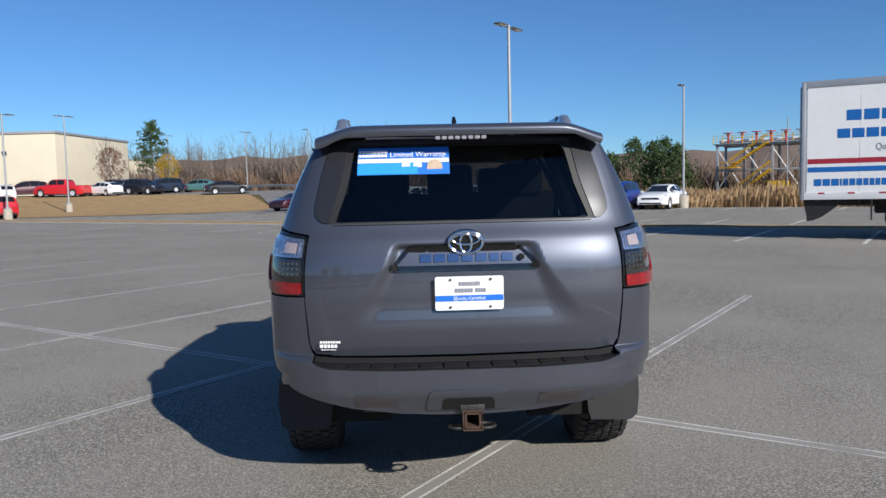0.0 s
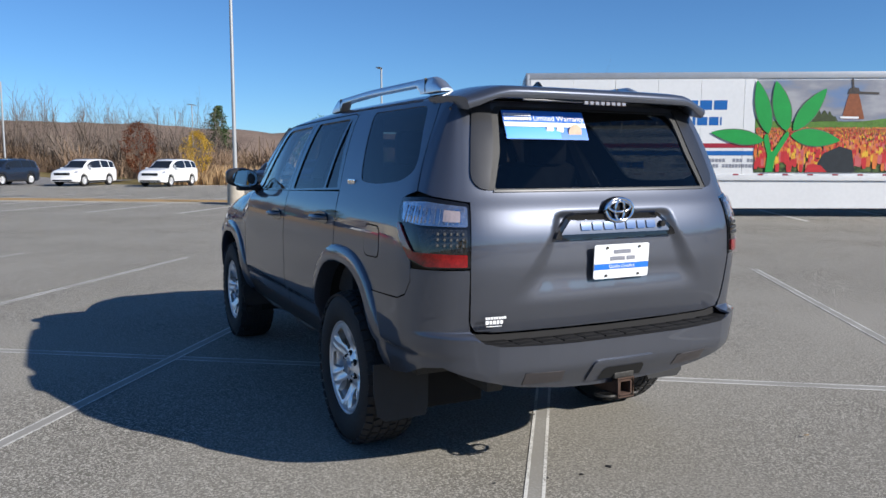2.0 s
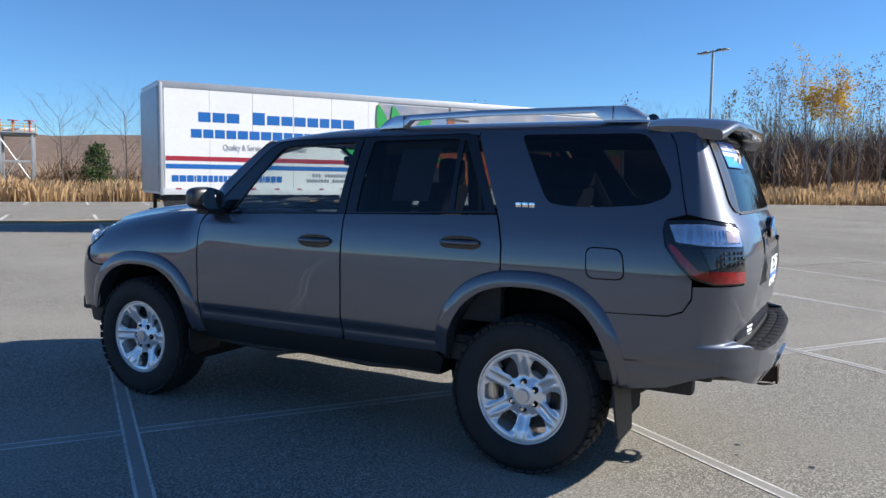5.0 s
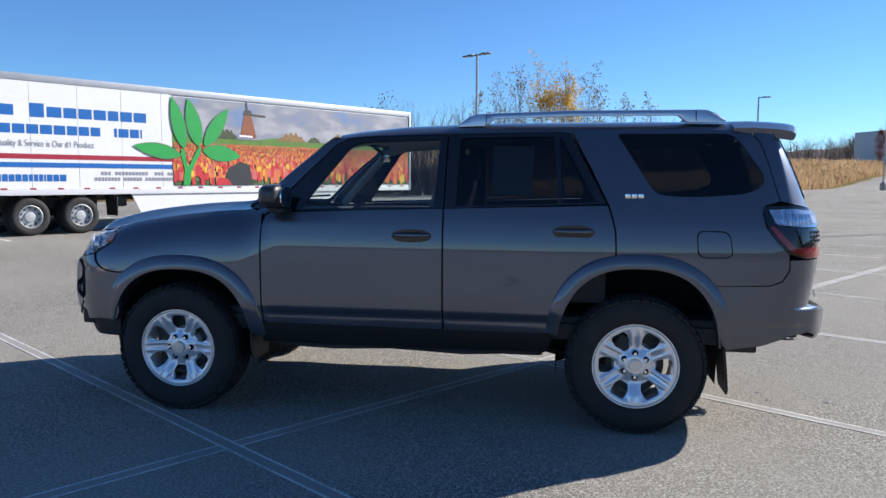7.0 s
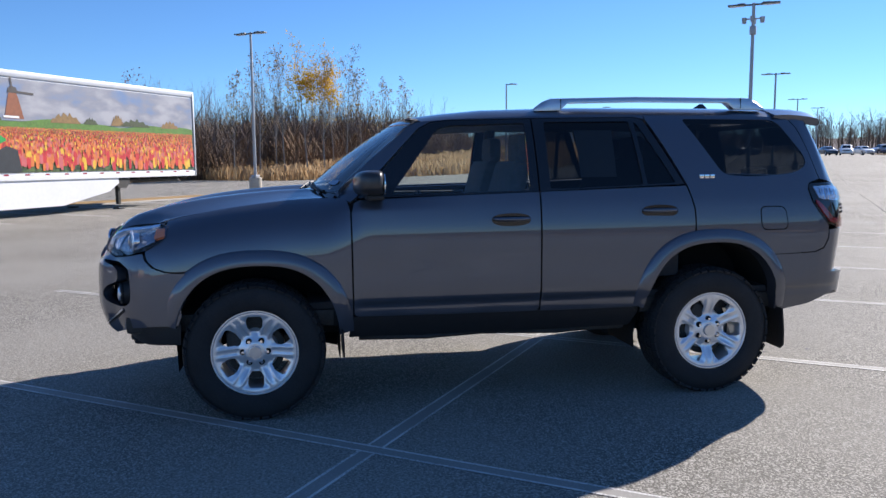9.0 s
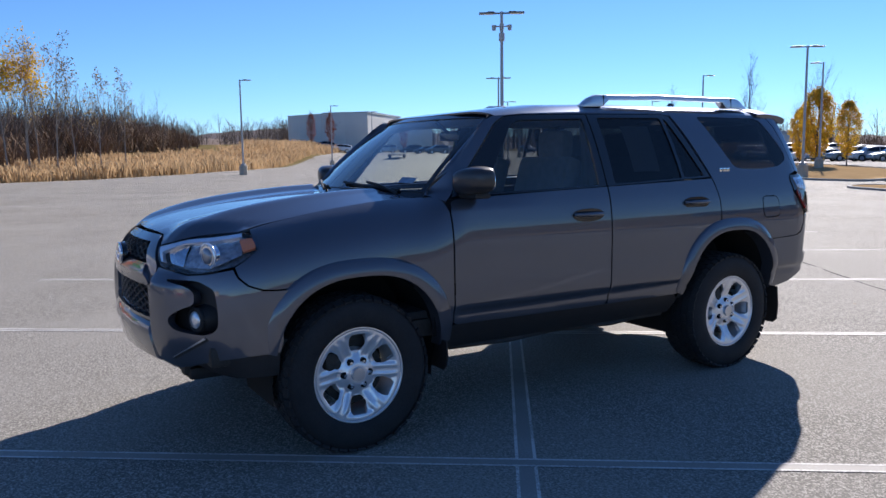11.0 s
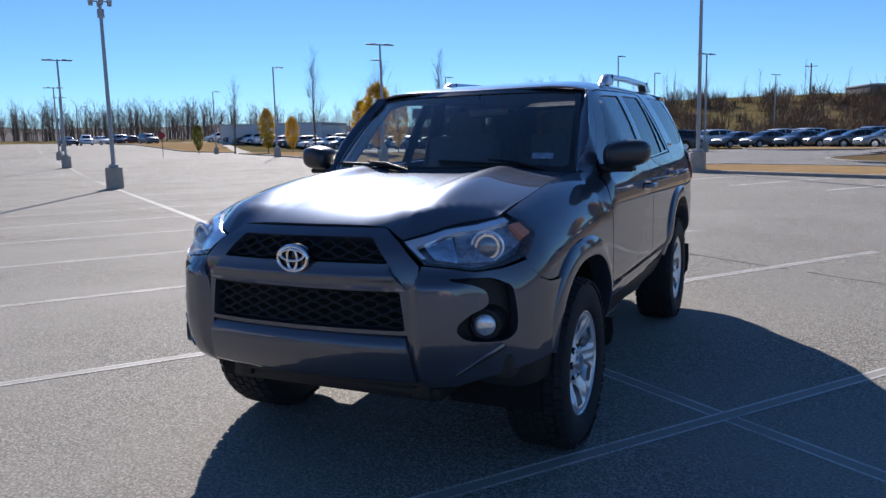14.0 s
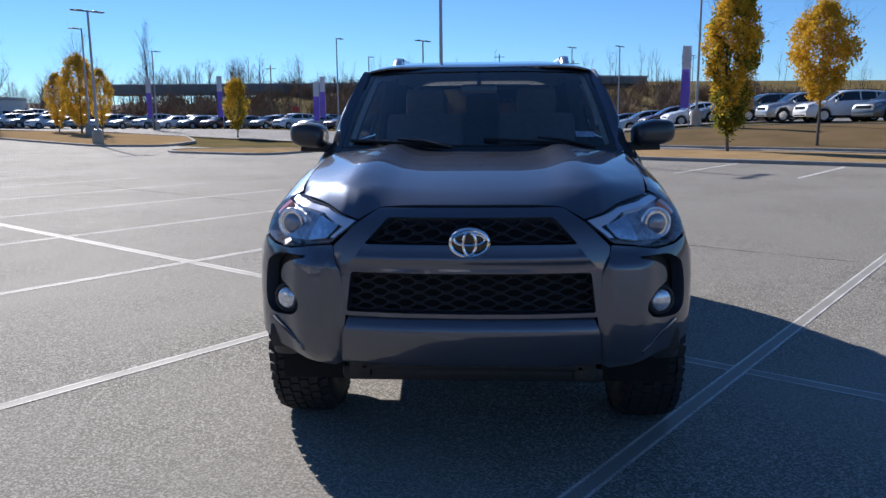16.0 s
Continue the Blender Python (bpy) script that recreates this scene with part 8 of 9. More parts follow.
rng = np.random.default_rng(4)
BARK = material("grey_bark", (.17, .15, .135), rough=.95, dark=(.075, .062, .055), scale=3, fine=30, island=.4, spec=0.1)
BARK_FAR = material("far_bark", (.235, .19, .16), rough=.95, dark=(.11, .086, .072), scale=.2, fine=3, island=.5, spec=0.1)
BARK_PALE = material("pale_birch_bark", (.40, .37, .33), rough=.9, dark=(.18, .16, .14), scale=2, fine=20, island=.3, spec=0.1)
YELLOW_LEAF = material("yellow_leaf", (.76, .49, .05), rough=.75, dark=(.50, .32, .035), scale=1.2, fine=8, island=.5, spec=0.1)
GREEN_LEAF = material("olive_leaf", (.32, .31, .05), rough=.75, dark=(.05, .06, .012), scale=1.2, fine=8, island=.5, spec=0.1)
RED_LEAF = material("rust_leaf", (.24, .06, .022), rough=.8, dark=(.09, .03, .014), scale=1.2, fine=8, island=.5, spec=0.1)
NEEDLE = material("pine_needle", (.085, .13, .05), rough=.85, dark=(.03, .05, .02), scale=.9, fine=7, island=.5, spec=0.1)
REED = material("dry_reed", (.60, .43, .25), rough=.95, dark=(.34, .225, .125), scale=.25, fine=3, island=.6, spec=0.1)
BRUSH = material("brown_brush", (.29, .20, .135), rough=.95, dark=(.14, .095, .066), scale=.2, fine=2, island=.5, spec=0.1)

for m_ in (YELLOW_LEAF, GREEN_LEAF, RED_LEAF, REED):
    thin_leaf(m_)
forest = []
for k in range(9):
    st, _ = bare_tree(rng, 10, spread=.24, trunk=.010, kids=(13, 6, 3), sides=4, up=.72, far=True)
    forest.append(st.arrays())
coarse = []
for k in range(6):
    st, _ = bare_tree(rng, 10, spread=.30, trunk=.024, kids=(12, 6, 3), sides=4, up=.70, far=True, start=.12)
    coarse.append(st.arrays())
thin = []
for k in range(5):
    st, _ = bare_tree(rng, 10, spread=.16, trunk=.0075, kids=(13, 6, 3), sides=4, up=.80, start=.35, far=True)
    thin.append(st.arrays())
bushes = []
for k in range(6):
    st = Sticks()
    for j in range(46):
        a, t = rng.uniform(0, 2 * math.pi), rng.uniform(.05, .75)
        p = np.array((rng.normal() * .35, rng.normal() * .35, 0))
        d = np.array((math.cos(a) * t, math.sin(a) * t, 1))
        q = p + d * rng.uniform(.5, 1.1)
        st.stick(p, q, .026, .010, 2)
        for m in range(3):
            w = p + (q - p) * rng.uniform(.4, 1)
            st.stick(w, w + (d * .35 + rng.normal(size=3) * .3), .014, .006, 2)
    bushes.append(st.arrays())


def scatter(name, poly, count, kinds, size, mat_, label, category, world_xy=True):
    lp = [p if world_xy else UN(*p) for p in poly]
    a = np.array(lp)
    lo, hi = a.min(0), a.max(0)
    items = []
    while len(items) < count:
        x, y = rng.uniform(lo[0], hi[0]), rng.uniform(lo[1], hi[1])
        if not inside(np.array([x]), np.array([y]), lp)[0]:
            continue
        v, f = kinds[rng.integers(len(kinds))]
        items.append((v, f, x, y, float(terrain(x, y)) - .1, rng.uniform(*size), rng.uniform(0, 6.28)))
    return merge(name, items, mat_, label, category)


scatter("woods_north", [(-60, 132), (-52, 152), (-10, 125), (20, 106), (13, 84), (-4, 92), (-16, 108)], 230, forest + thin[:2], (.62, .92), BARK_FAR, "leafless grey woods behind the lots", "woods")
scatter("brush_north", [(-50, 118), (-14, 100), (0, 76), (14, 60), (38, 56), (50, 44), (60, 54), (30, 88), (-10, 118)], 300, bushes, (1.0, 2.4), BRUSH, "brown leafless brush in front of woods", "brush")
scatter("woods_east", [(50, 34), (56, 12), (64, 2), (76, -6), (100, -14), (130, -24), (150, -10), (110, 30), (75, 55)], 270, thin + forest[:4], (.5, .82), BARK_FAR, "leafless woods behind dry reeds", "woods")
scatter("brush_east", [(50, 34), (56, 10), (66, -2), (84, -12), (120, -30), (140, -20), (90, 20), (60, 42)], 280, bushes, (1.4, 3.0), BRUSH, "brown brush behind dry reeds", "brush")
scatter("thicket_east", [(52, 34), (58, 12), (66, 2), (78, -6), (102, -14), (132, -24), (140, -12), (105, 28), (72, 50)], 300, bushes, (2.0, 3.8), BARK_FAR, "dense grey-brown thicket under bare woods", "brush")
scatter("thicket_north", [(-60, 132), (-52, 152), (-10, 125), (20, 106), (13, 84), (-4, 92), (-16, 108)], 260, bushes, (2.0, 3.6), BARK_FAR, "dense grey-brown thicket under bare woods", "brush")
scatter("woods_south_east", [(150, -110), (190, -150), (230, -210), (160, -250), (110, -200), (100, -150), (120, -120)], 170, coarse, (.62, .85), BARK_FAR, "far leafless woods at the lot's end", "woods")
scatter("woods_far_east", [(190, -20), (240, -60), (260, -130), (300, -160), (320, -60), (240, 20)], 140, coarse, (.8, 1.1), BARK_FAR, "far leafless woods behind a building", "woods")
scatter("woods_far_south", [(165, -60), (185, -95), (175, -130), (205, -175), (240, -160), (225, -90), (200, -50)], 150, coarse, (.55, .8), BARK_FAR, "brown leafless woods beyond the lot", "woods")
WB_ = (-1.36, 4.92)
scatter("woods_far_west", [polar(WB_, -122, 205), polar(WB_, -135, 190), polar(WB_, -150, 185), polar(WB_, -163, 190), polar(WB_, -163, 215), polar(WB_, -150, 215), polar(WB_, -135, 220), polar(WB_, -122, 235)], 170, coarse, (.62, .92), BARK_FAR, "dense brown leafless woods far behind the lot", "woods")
scatter("brush_hill", [(-75, -85), (-45, -62), (-30, -70), (-20, -86), (0, -96), (30, -106), (60, -112), (80, -130), (60, -175), (0, -165), (-60, -150)], 460, bushes, (1.2, 2.8), BRUSH, "brown brush on a hillside", "brush")
scatter("hill_trees", [(-80, -120), (-40, -125), (20, -135), (70, -150), (60, -185), (-60, -175)], 60, thin + forest[:3], (.45, .8), BARK, "thin leafless trees on a hill", "woods")

# pale birches in front of the east woods, one with yellow leaves
for x, y, h, lf in ((58, 6.6, 7.6, 0), (59, 4.6, 9.0, 0), (58.5, 2.6, 9.6, 0), (60, .8, 10.2, 1), (61.5, -.6, 9.8, 1), (60, -2.4, 9.4, 0), (63, -4.0, 8.4, 0), (65, -8, 7.6, 0), (62, 3.4, 8.6, 0), (64, -1.5, 9.4, 0), (61, -5.6, 7.4, 0), (59.5, -.6, 8.8, 0)):
    st, tips = bare_tree(rng, h, spread=.17, trunk=.0075, kids=(17, 7, 4), sides=5, up=.78, start=.30)
    root_ = thing("birch_tree", "slim pale birch tree with a few leaves" if not lf else "slim birch tree with yellow leaves near its top", "tree", Matrix.Translation((x, y, float(terrain(x, y)))), "slim birches")
    v, f = st.arrays()
    raw("trunk", v, f, BARK_PALE, root_)
    lv = Sticks()
    for t in tips:
        if lf and t[2] > h * .62 and t[2] < h * .9:
            for j in range(7):
                lv.leaf(t + rng.normal(size=3) * .25, rng.uniform(.06, .12), rng)
        elif rng.random() < .8:
            lv.leaf(t, .085, rng)
    v, f = lv.arrays()
    raw("crown", v, f, YELLOW_LEAF if lf else material("fading_leaf", (.46, .31, .10), rough=.8, dark=(.26, .17, .07), scale=1.2, fine=8, island=.5), root_)


def street_tree(x, y, h, w, leaf_mats, density, label, shape=1.0, bare_top=.0, seed=1, foot=.13):
    """A young upright tree: trunk, rising limbs, a crown of many small leaves, widest above its middle."""
    r = np.random.default_rng(seed)
    root_ = thing("street_tree", label, "tree", Matrix.Translation((x, y, float(terrain(x, y)) + .05)), "young trees along the road")
    st, tips = bare_tree(r, h * .93, spread=.30 * w, trunk=.013, kids=(18, 7, 4), sides=7, up=.86, start=max(.2, foot))
    v, f = st.arrays()
    raw("trunk", v, f, BARK, root_)
    if not density:
        return
    lv = [Sticks() for _ in leaf_mats]
    z0, z1 = h * foot, h * (1 - bare_top)
    clumps = []
    for k in range(int(330 * w)):
        q = r.random() ** .8
        rad = w * h * .178 * math.sin(math.pi * min(1, q * .97 + .02) ** 1.2) ** .62 * shape * (.86 + .22 * noise.noise(Vector((q * 5, seed, 0))))
        a = r.uniform(0, 6.283)
        rr = rad * math.sqrt(r.uniform(.2, 1.08))
        clumps.append((rr * math.cos(a), rr * math.sin(a), z0 + (z1 - z0) * q, q))
    for cx, cy, cz, q in clumps:
        m = 0 if len(lv) == 1 else (0 if r.random() < .25 + .75 * q else 1)
        for j in range(int(density * r.uniform(.5, 1.5))):
            lv[m].leaf(np.array((cx, cy, cz)) + r.normal(size=3) * np.array((.11, .11, .17)) * (h / 7), r.uniform(.055, .10) * (h / 7), r)
    for s_, m_ in zip(lv, leaf_mats):
        if s_.n:
            v, f = s_.arrays()
            raw("crown", v, f, m_, root_)


street_tree(-8.55, -23.3, 5.75, 1.05, [YELLOW_LEAF, GREEN_LEAF], 48, "upright young tree with yellow and olive leaves", seed=3)
street_tree(-13.03, -26.7, 5.75, 1.15, [YELLOW_LEAF], 30, "round young tree with golden leaves on a bare trunk", shape=1.2, bare_top=.04, seed=4, foot=.32)
street_tree(*polar((-.08, 5.09), -151.35, 64), 6.4, 1.3, [YELLOW_LEAF], 24, "young tree with yellow leaves", bare_top=.12, seed=5)
street_tree(*polar((-.08, 5.09), -150.05, 70), 4.6, 1.3, [YELLOW_LEAF], 24, "small tree with yellow leaves", seed=6)
street_tree(*polar((-.08, 5.09), -152.65, 74), 5.2, 1.3, [YELLOW_LEAF], 20, "young tree with yellow leaves", seed=7)
street_tree(17.52, -47.47, 4.4, 1.25, [YELLOW_LEAF, GREEN_LEAF], 24, "round young tree with yellow leaves", bare_top=.12, seed=8)
street_tree(*polar((-.88, 5.04), -142.5, 84), 4.6, 1.3, [YELLOW_LEAF, GREEN_LEAF], 24, "young tree with fading yellow leaves", seed=9)
street_tree(*polar((-.88, 5.04), -144.2, 92), 4.0, 1.3, [YELLOW_LEAF], 24, "young tree with yellow leaves", seed=10)
street_tree(*polar((-.88, 5.04), -137.6, 98), 3.4, 1.35, [GREEN_LEAF], 24, "young tree with olive leaves", seed=11)
for brg, d, h, sd in ((-146.0, 75, 9.2, 20), (-155.4, 80, 9.5, 21), (-140.1, 92, 8.2, 22), (-165.5, 100, 8.5, 23)):
    street_tree(*polar((-.88, 5.04), brg, d), h, .75, [], 0, "leafless young upright tree", seed=sd)
for brg, d, h, sd in ((-112.2, 172, 7, 31), (-113.6, 168, 7.5, 32), (-119.0, 160, 6.5, 33)):
    street_tree(*polar((-3.23, 4.07), brg, d), h, 1.0, [RED_LEAF], 8, "small tree with a few rust leaves", seed=sd)


def pine(x, y, h, w, label, seed, low=.25):
    """A conifer: trunk, level limbs, tufts of needles."""
    r = np.random.default_rng(seed)
    root_ = thing("pine_tree", label, "tree", Matrix.Translation((x, y, float(terrain(x, y)))), "green conifers")
    st, lv = Sticks(), Sticks()
    st.stick((0, 0, -.2), (0, 0, h * .5), h * .016, h * .011, 7)
    st.stick((0, 0, h * .5), (0, 0, h), h * .011, h * .002, 7)
    n = 46
    for k in range(n):
        q = low + (1 - low) * k / n
        a = k * 2.4 + r.uniform(-.4, .4)
        ln = w * h * .30 * (1 - q) ** .6 * r.uniform(.65, 1.15) + .15
        p = np.array((0, 0, q * h))
        e = p + np.array((math.cos(a) * ln, math.sin(a) * ln, ln * r.uniform(.0, .35)))
        st.stick(p, e, .03, .01)
        for j in range(26):
            c = p + (e - p) * r.uniform(.25, 1.08) + r.normal(size=3) * .14 * (1 + ln * .25)
            for m in range(3):
                lv.leaf(c + r.normal(size=3) * .10, r.uniform(.08, .17) * (h / 8) ** .5, r)
    v, f = st.arrays()
    raw("trunk", v, f, BARK, root_)
    v, f = lv.arrays()
    raw("crown", v, f, NEEDLE, root_)


pine(*polar(E0, 18.3, 112), 9.6, 1.25, "tall green pine beside the raised lot", 1, .30)
for brg, d, h, w, sd in ((-17.6, 62, 4.6, 1.5, 2), (-19.2, 60, 4.2, 1.6, 3), (-16.3, 84, 6.2, 1.4, 4), (-18.4, 88, 6.4, 1.4, 5), (-14.6, 64, 3.9, 1.4, 6)):
    pine(*polar((-.23, -5.83), brg, d), h, w, "bushy green conifer behind dry reeds", sd, .08)
pine(*polar((-4.17, -3.34), -36.7, 64), 3.7, 1.3, "small dark green conifer among reeds", 7, .06)
for brg, d, sd in ((-10.0, 116, 11),):
    pine(*polar((-1.22, -5.58), brg, d), 9.5, 1.1, "green pine at the wood's edge", sd, .3)
for brg, d, h, sd, lm in ((21.0, 110, 6.0, 41, RED_LEAF), (17.3, 108, 5.0, 42, YELLOW_LEAF), (-3.4, 64, 4.4, 43, RED_LEAF), (-7.0, 58, 3.6, 44, YELLOW_LEAF)):
    street_tree(*polar(E0, brg, d), h, 1.6, [lm], 9, "small tree with sparse autumn leaves", seed=sd, shape=1.3)
st, _ = bare_tree(rng, 6.2, spread=.5, trunk=.012, kids=(14, 6, 4), up=.6, start=.08)
for brg, d, s in ((-34.6, 66, 1.0), (-38.6, 70, 1.15)):
    x, y = polar((-4.17, -3.34), brg, d)
    rt = thing("bare_tree", "wide leafless tree among dry reeds", "tree", Matrix.Translation((x, y, 0)) @ Matrix.Scale(s, 4), "leafless trees by the reeds")
    v, f = st.arrays()
    raw("trunk", v, f, BARK, rt)
for brg, d, s, e in ((-72.3, 62, 1.16, (-3.5, -4.1)), (-62.0, 64, 1.12, (-3.5, -4.1))):
    x, y = polar(e, brg, d)
    st2, tips = bare_tree(rng, 5.4 * s, spread=.40, trunk=.012, kids=(14, 6, 4), up=.66, start=.3)
    rt = thing("bare_tree", "tree with last brown leaves behind the trailer", "tree", Matrix.Translation((x, y, 0)), "leafless trees by the reeds")
    v, f = st2.arrays()
    raw("trunk", v, f, BARK, rt)
    lv = Sticks()
    for t in tips:
        if rng.random() < .6:
            lv.leaf(t, .09, rng)
    v, f = lv.arrays()
    raw("crown", v, f, RED_LEAF, rt)

# dry reeds
def reeds(name, band, count, h, label):
    """Upright dry blades in clumps, between two lines of (x, y)."""
    lp = band
    a = np.array(lp)
    lo, hi = a.min(0), a.max(0)
    px, py = rng.uniform(lo[0], hi[0], count * 6), rng.uniform(lo[1], hi[1], count * 6)
    ok = inside(px, py, lp)
    px, py = px[ok][:count], py[ok][:count]
    n = len(px)
    cl = np.array([noise.noise(Vector((x * .35, y * .35, 0))) for x, y in zip(px, py)])
    hh_ = h * (.75 + .45 * cl) * rng.uniform(.55, 1.15, n)
    z = terrain(px, py) - .08
    a_ = rng.uniform(0, 6.28, n)
    wx, wy = np.cos(a_) * .035 * rng.uniform(.6, 1.6, n), np.sin(a_) * .035 * rng.uniform(.6, 1.6, n)
    lx, ly = rng.normal(0, .16, n) * hh_ + .07 * hh_, rng.normal(0, .16, n) * hh_
    b0, b1 = np.c_[px - wx, py - wy, z], np.c_[px + wx, py + wy, z]
    m0, m1 = np.c_[px + lx * .4 - wx, py + ly * .4 - wy, z + hh_ * .6], np.c_[px + lx * .4 + wx, py + ly * .4 + wy, z + hh_ * .6]
    t0 = np.c_[px + lx - wx * 1.4, py + ly - wy * 1.4, z + hh_ * .86]
    t1 = np.c_[px + lx * 1.15 + wx * .5, py + ly * 1.15 + wy * .5, z + hh_]
    v = np.stack([b0, b1, m1, m0, t1, t0], 1).reshape(-1, 3)
    k = np.arange(n)[:, None] * 6
    f = np.concatenate([k + [0, 1, 2, 3], k + [3, 2, 4, 5]])
    merge(name, [(v, f, 0, 0, 0, 1, 0)], REED, label, "reeds")


reeds("reeds_north", [UN(-26, 43.2), UN(-8, 43.2), UN(30, 43.0), UN(41.8, 42.0), UN(46, 46), UN(30, 52), UN(-8, 53), UN(-26, 52)], 15000, 1.45, "tall dry golden reeds along the lot")
reeds("reeds_east", [UN(42, 43), UN(41.8, 33.5), UN(46.5, 28.8), UN(55.5, 25.9), UN(71, 25.8), UN(120, 31), UN(118, 41), UN(70, 37), UN(56, 37), UN(50, 44)], 17000, 1.4, "tall dry brown reeds along the lot")

reeds("reeds_far", [UN(117, 31), UN(168, 33), UN(168, 43), UN(117, 42)], 7000, 1.5, "dry brown reeds at the lot's far end")

# ---- far ridges ----
def ridge(name, b0, b1, d0, d1, h0, seed, mat_, label):
    """A long wooded hill far off, with an uneven crest."""
    n, m = 90, 8
    vs, fs = [], []
    for k in range(n):
        q = k / (n - 1)
        a = radians(b0 + (b1 - b0) * q)
        hh = h0 * (.72 + .5 * noise.noise(Vector((q * 3.1 + seed, seed, 0)))) + h0 * .06 * noise.noise(Vector((q * 60, seed, 1))) + h0 * .05 * noise.noise(Vector((q * 150, seed, 2)))
        hh *= float(smooth(0, .06, q)) * float(1 - smooth(.94, 1, q)) + .02
        for j in range(m):
            t = j / (m - 1)
            d = d0 + (d1 - d0) * t
            vs.append((-d * math.sin(a), d * math.cos(a), -6 + (hh + 6) * float(smooth(0, .9, t))))
    for k in range(n - 1):
        for j in range(m - 1):
            fs.append((k * m + j, k * m + j + 1, (k + 1) * m + j + 1, (k + 1) * m + j))
    ob = raw(name, vs, fs, mat_, smooth=True)
    return tagged(ob, label, "hill", kind="structure")


# front light on ridges 1 and 2 is put into this lighter colour
RIDGE_LIT = material("wooded_ridge", (.24, .18, .145), rough=1.0, dark=(.13, .096, .08), scale=.03, fine=.35, bump=1.0, bump_scale=.2, spec=0.1)
# greyer, less varied copy for ridges 3 and 4
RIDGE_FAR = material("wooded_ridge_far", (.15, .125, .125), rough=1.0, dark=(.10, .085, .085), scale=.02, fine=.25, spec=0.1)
ridge("backdrop_ridge_1", 50, -62, 330, 520, 31, 1.3, RIDGE_LIT, "brown leafless wooded hill far off")
ridge("backdrop_ridge_2", -35, -110, 300, 480, 19, 4.1, RIDGE_LIT, "brown wooded hill far off")
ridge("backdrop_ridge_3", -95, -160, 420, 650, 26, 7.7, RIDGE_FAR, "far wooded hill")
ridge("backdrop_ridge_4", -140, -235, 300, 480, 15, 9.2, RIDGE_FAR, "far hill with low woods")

# ---- buildings ----
CREAM = material("cream_wall", (.62, .55, .42), rough=.85, var=.06, scale=.4, bump=.1, bump_scale=8)
GREY_WALL = material("grey_panel_wall", (.42, .45, .48), rough=.7, var=.05, scale=.3, bump=.1, bump_scale=4)
PALE_WALL = material("pale_wall", (.60, .60, .58), rough=.8, var=.06, scale=.4)


def building(name, label, corner, along, length, depth, z0, h, wall, windows=(), parapet=.5, panels=0):
    """A flat-roofed block: walls, roof edge, openings. along: bearing of its front, seen from the lot."""
    a = radians(along)
    m = Matrix.Translation((corner[0], corner[1], z0)) @ Matrix.Rotation(a, 4, "Z")
    bl = thing(name, label, "building", m)
    b = bmesh.new()
    box(b, (length / 2, depth / 2, h / 2), (length, depth, h), .03)
    part("wall", b, wall, bl)
    b = bmesh.new()
    box(b, (length / 2, depth / 2, h + .06), (length + .3, depth + .3, .35), .05)
    part("roof", b, GALV, bl)
    for k in range(panels):
        b = bmesh.new()
        box(b, (length * (k + .5) / panels, -.03, h / 2), (length / panels - .06, .08, h - .1), .02)
        part("wall_panel", b, wall, bl)
    for x, z, w, hh in windows:
        wn_ = new("window")
        wn_.parent = bl
        b = bmesh.new()
        box(b, (x, -.10, z), (w + .2, .10, hh + .2), .02)
        part("frame", b, GALV, wn_)
        b = bmesh.new()
        box(b, (x, -.14, z), (w, .06, hh), 0)
        part("pane", b, GLASS_FAR, wn_)
    return bl


c0, c1 = polar(E0, 33, 128), polar(E0, 24.3, 116)
dx, dy = c1[0] - c0[0], c1[1] - c0[1]
building("cream_hall", "plain cream flat-roofed hall beyond the raised lot", c0, math.degrees(math.atan2(dy, dx)), math.hypot(dx, dy), 22, 1.6, 8.6, CREAM, [(math.hypot(dx, dy) - 7, 6.0, .5, .4)])
c0, c1 = polar(E0, 24.4, 150), polar(E0, 19.6, 142)
dx, dy = c1[0] - c0[0], c1[1] - c0[1]
ln = math.hypot(dx, dy)
building("cream_block", "low cream building with a row of windows", c0, math.degrees(math.atan2(dy, dx)), ln, 14, 1.6, 6.0, CREAM, [(x, 3.2, 1.2, .9) for x in np.linspace(1.5, ln - 1.5, 6)], panels=4)
b_ = bmesh.new()
E3 = (-3.23, 4.07)
for (ba, da), (bb, db), hh, nm in (((-110.5, 196), (-113.0, 186), 8.4, "a"), ((-113.0, 186), (-116.3, 182), 8.6, "b"), ((-116.6, 190), (-121.0, 205), 6.4, "c")):
    c0, c1 = polar(E3, ba, da), polar(E3, bb, db)
    dx, dy = c1[0] - c0[0], c1[1] - c0[1]
    ln = math.hypot(dx, dy)
    building("warehouse", "large grey flat-roofed warehouse", c1, math.degrees(math.atan2(-dy, -dx)), ln, -26, 3.3, hh, PALE_WALL, [(x, 1.6, .9, 2.6) for x in np.linspace(1, ln - 1, 6)] if nm == "a" else [(ln * .5, 2, 3.2, 3.4)], panels=int(ln / 4))
c0, c1 = polar((-.88, 5.04), -139.0, 128), polar((-.88, 5.04), -146.2, 122)
dx, dy = c1[0] - c0[0], c1[1] - c0[1]
ln = math.hypot(dx, dy)
building("pale_showroom", "low pale building with dark glazing", c1, math.degrees(math.atan2(-dy, -dx)), ln, -14, .9, 3.5, PALE_WALL, [(x, 1.9, 1.6, 2.6) for x in np.linspace(1.5, ln * .45, 4)], panels=3)
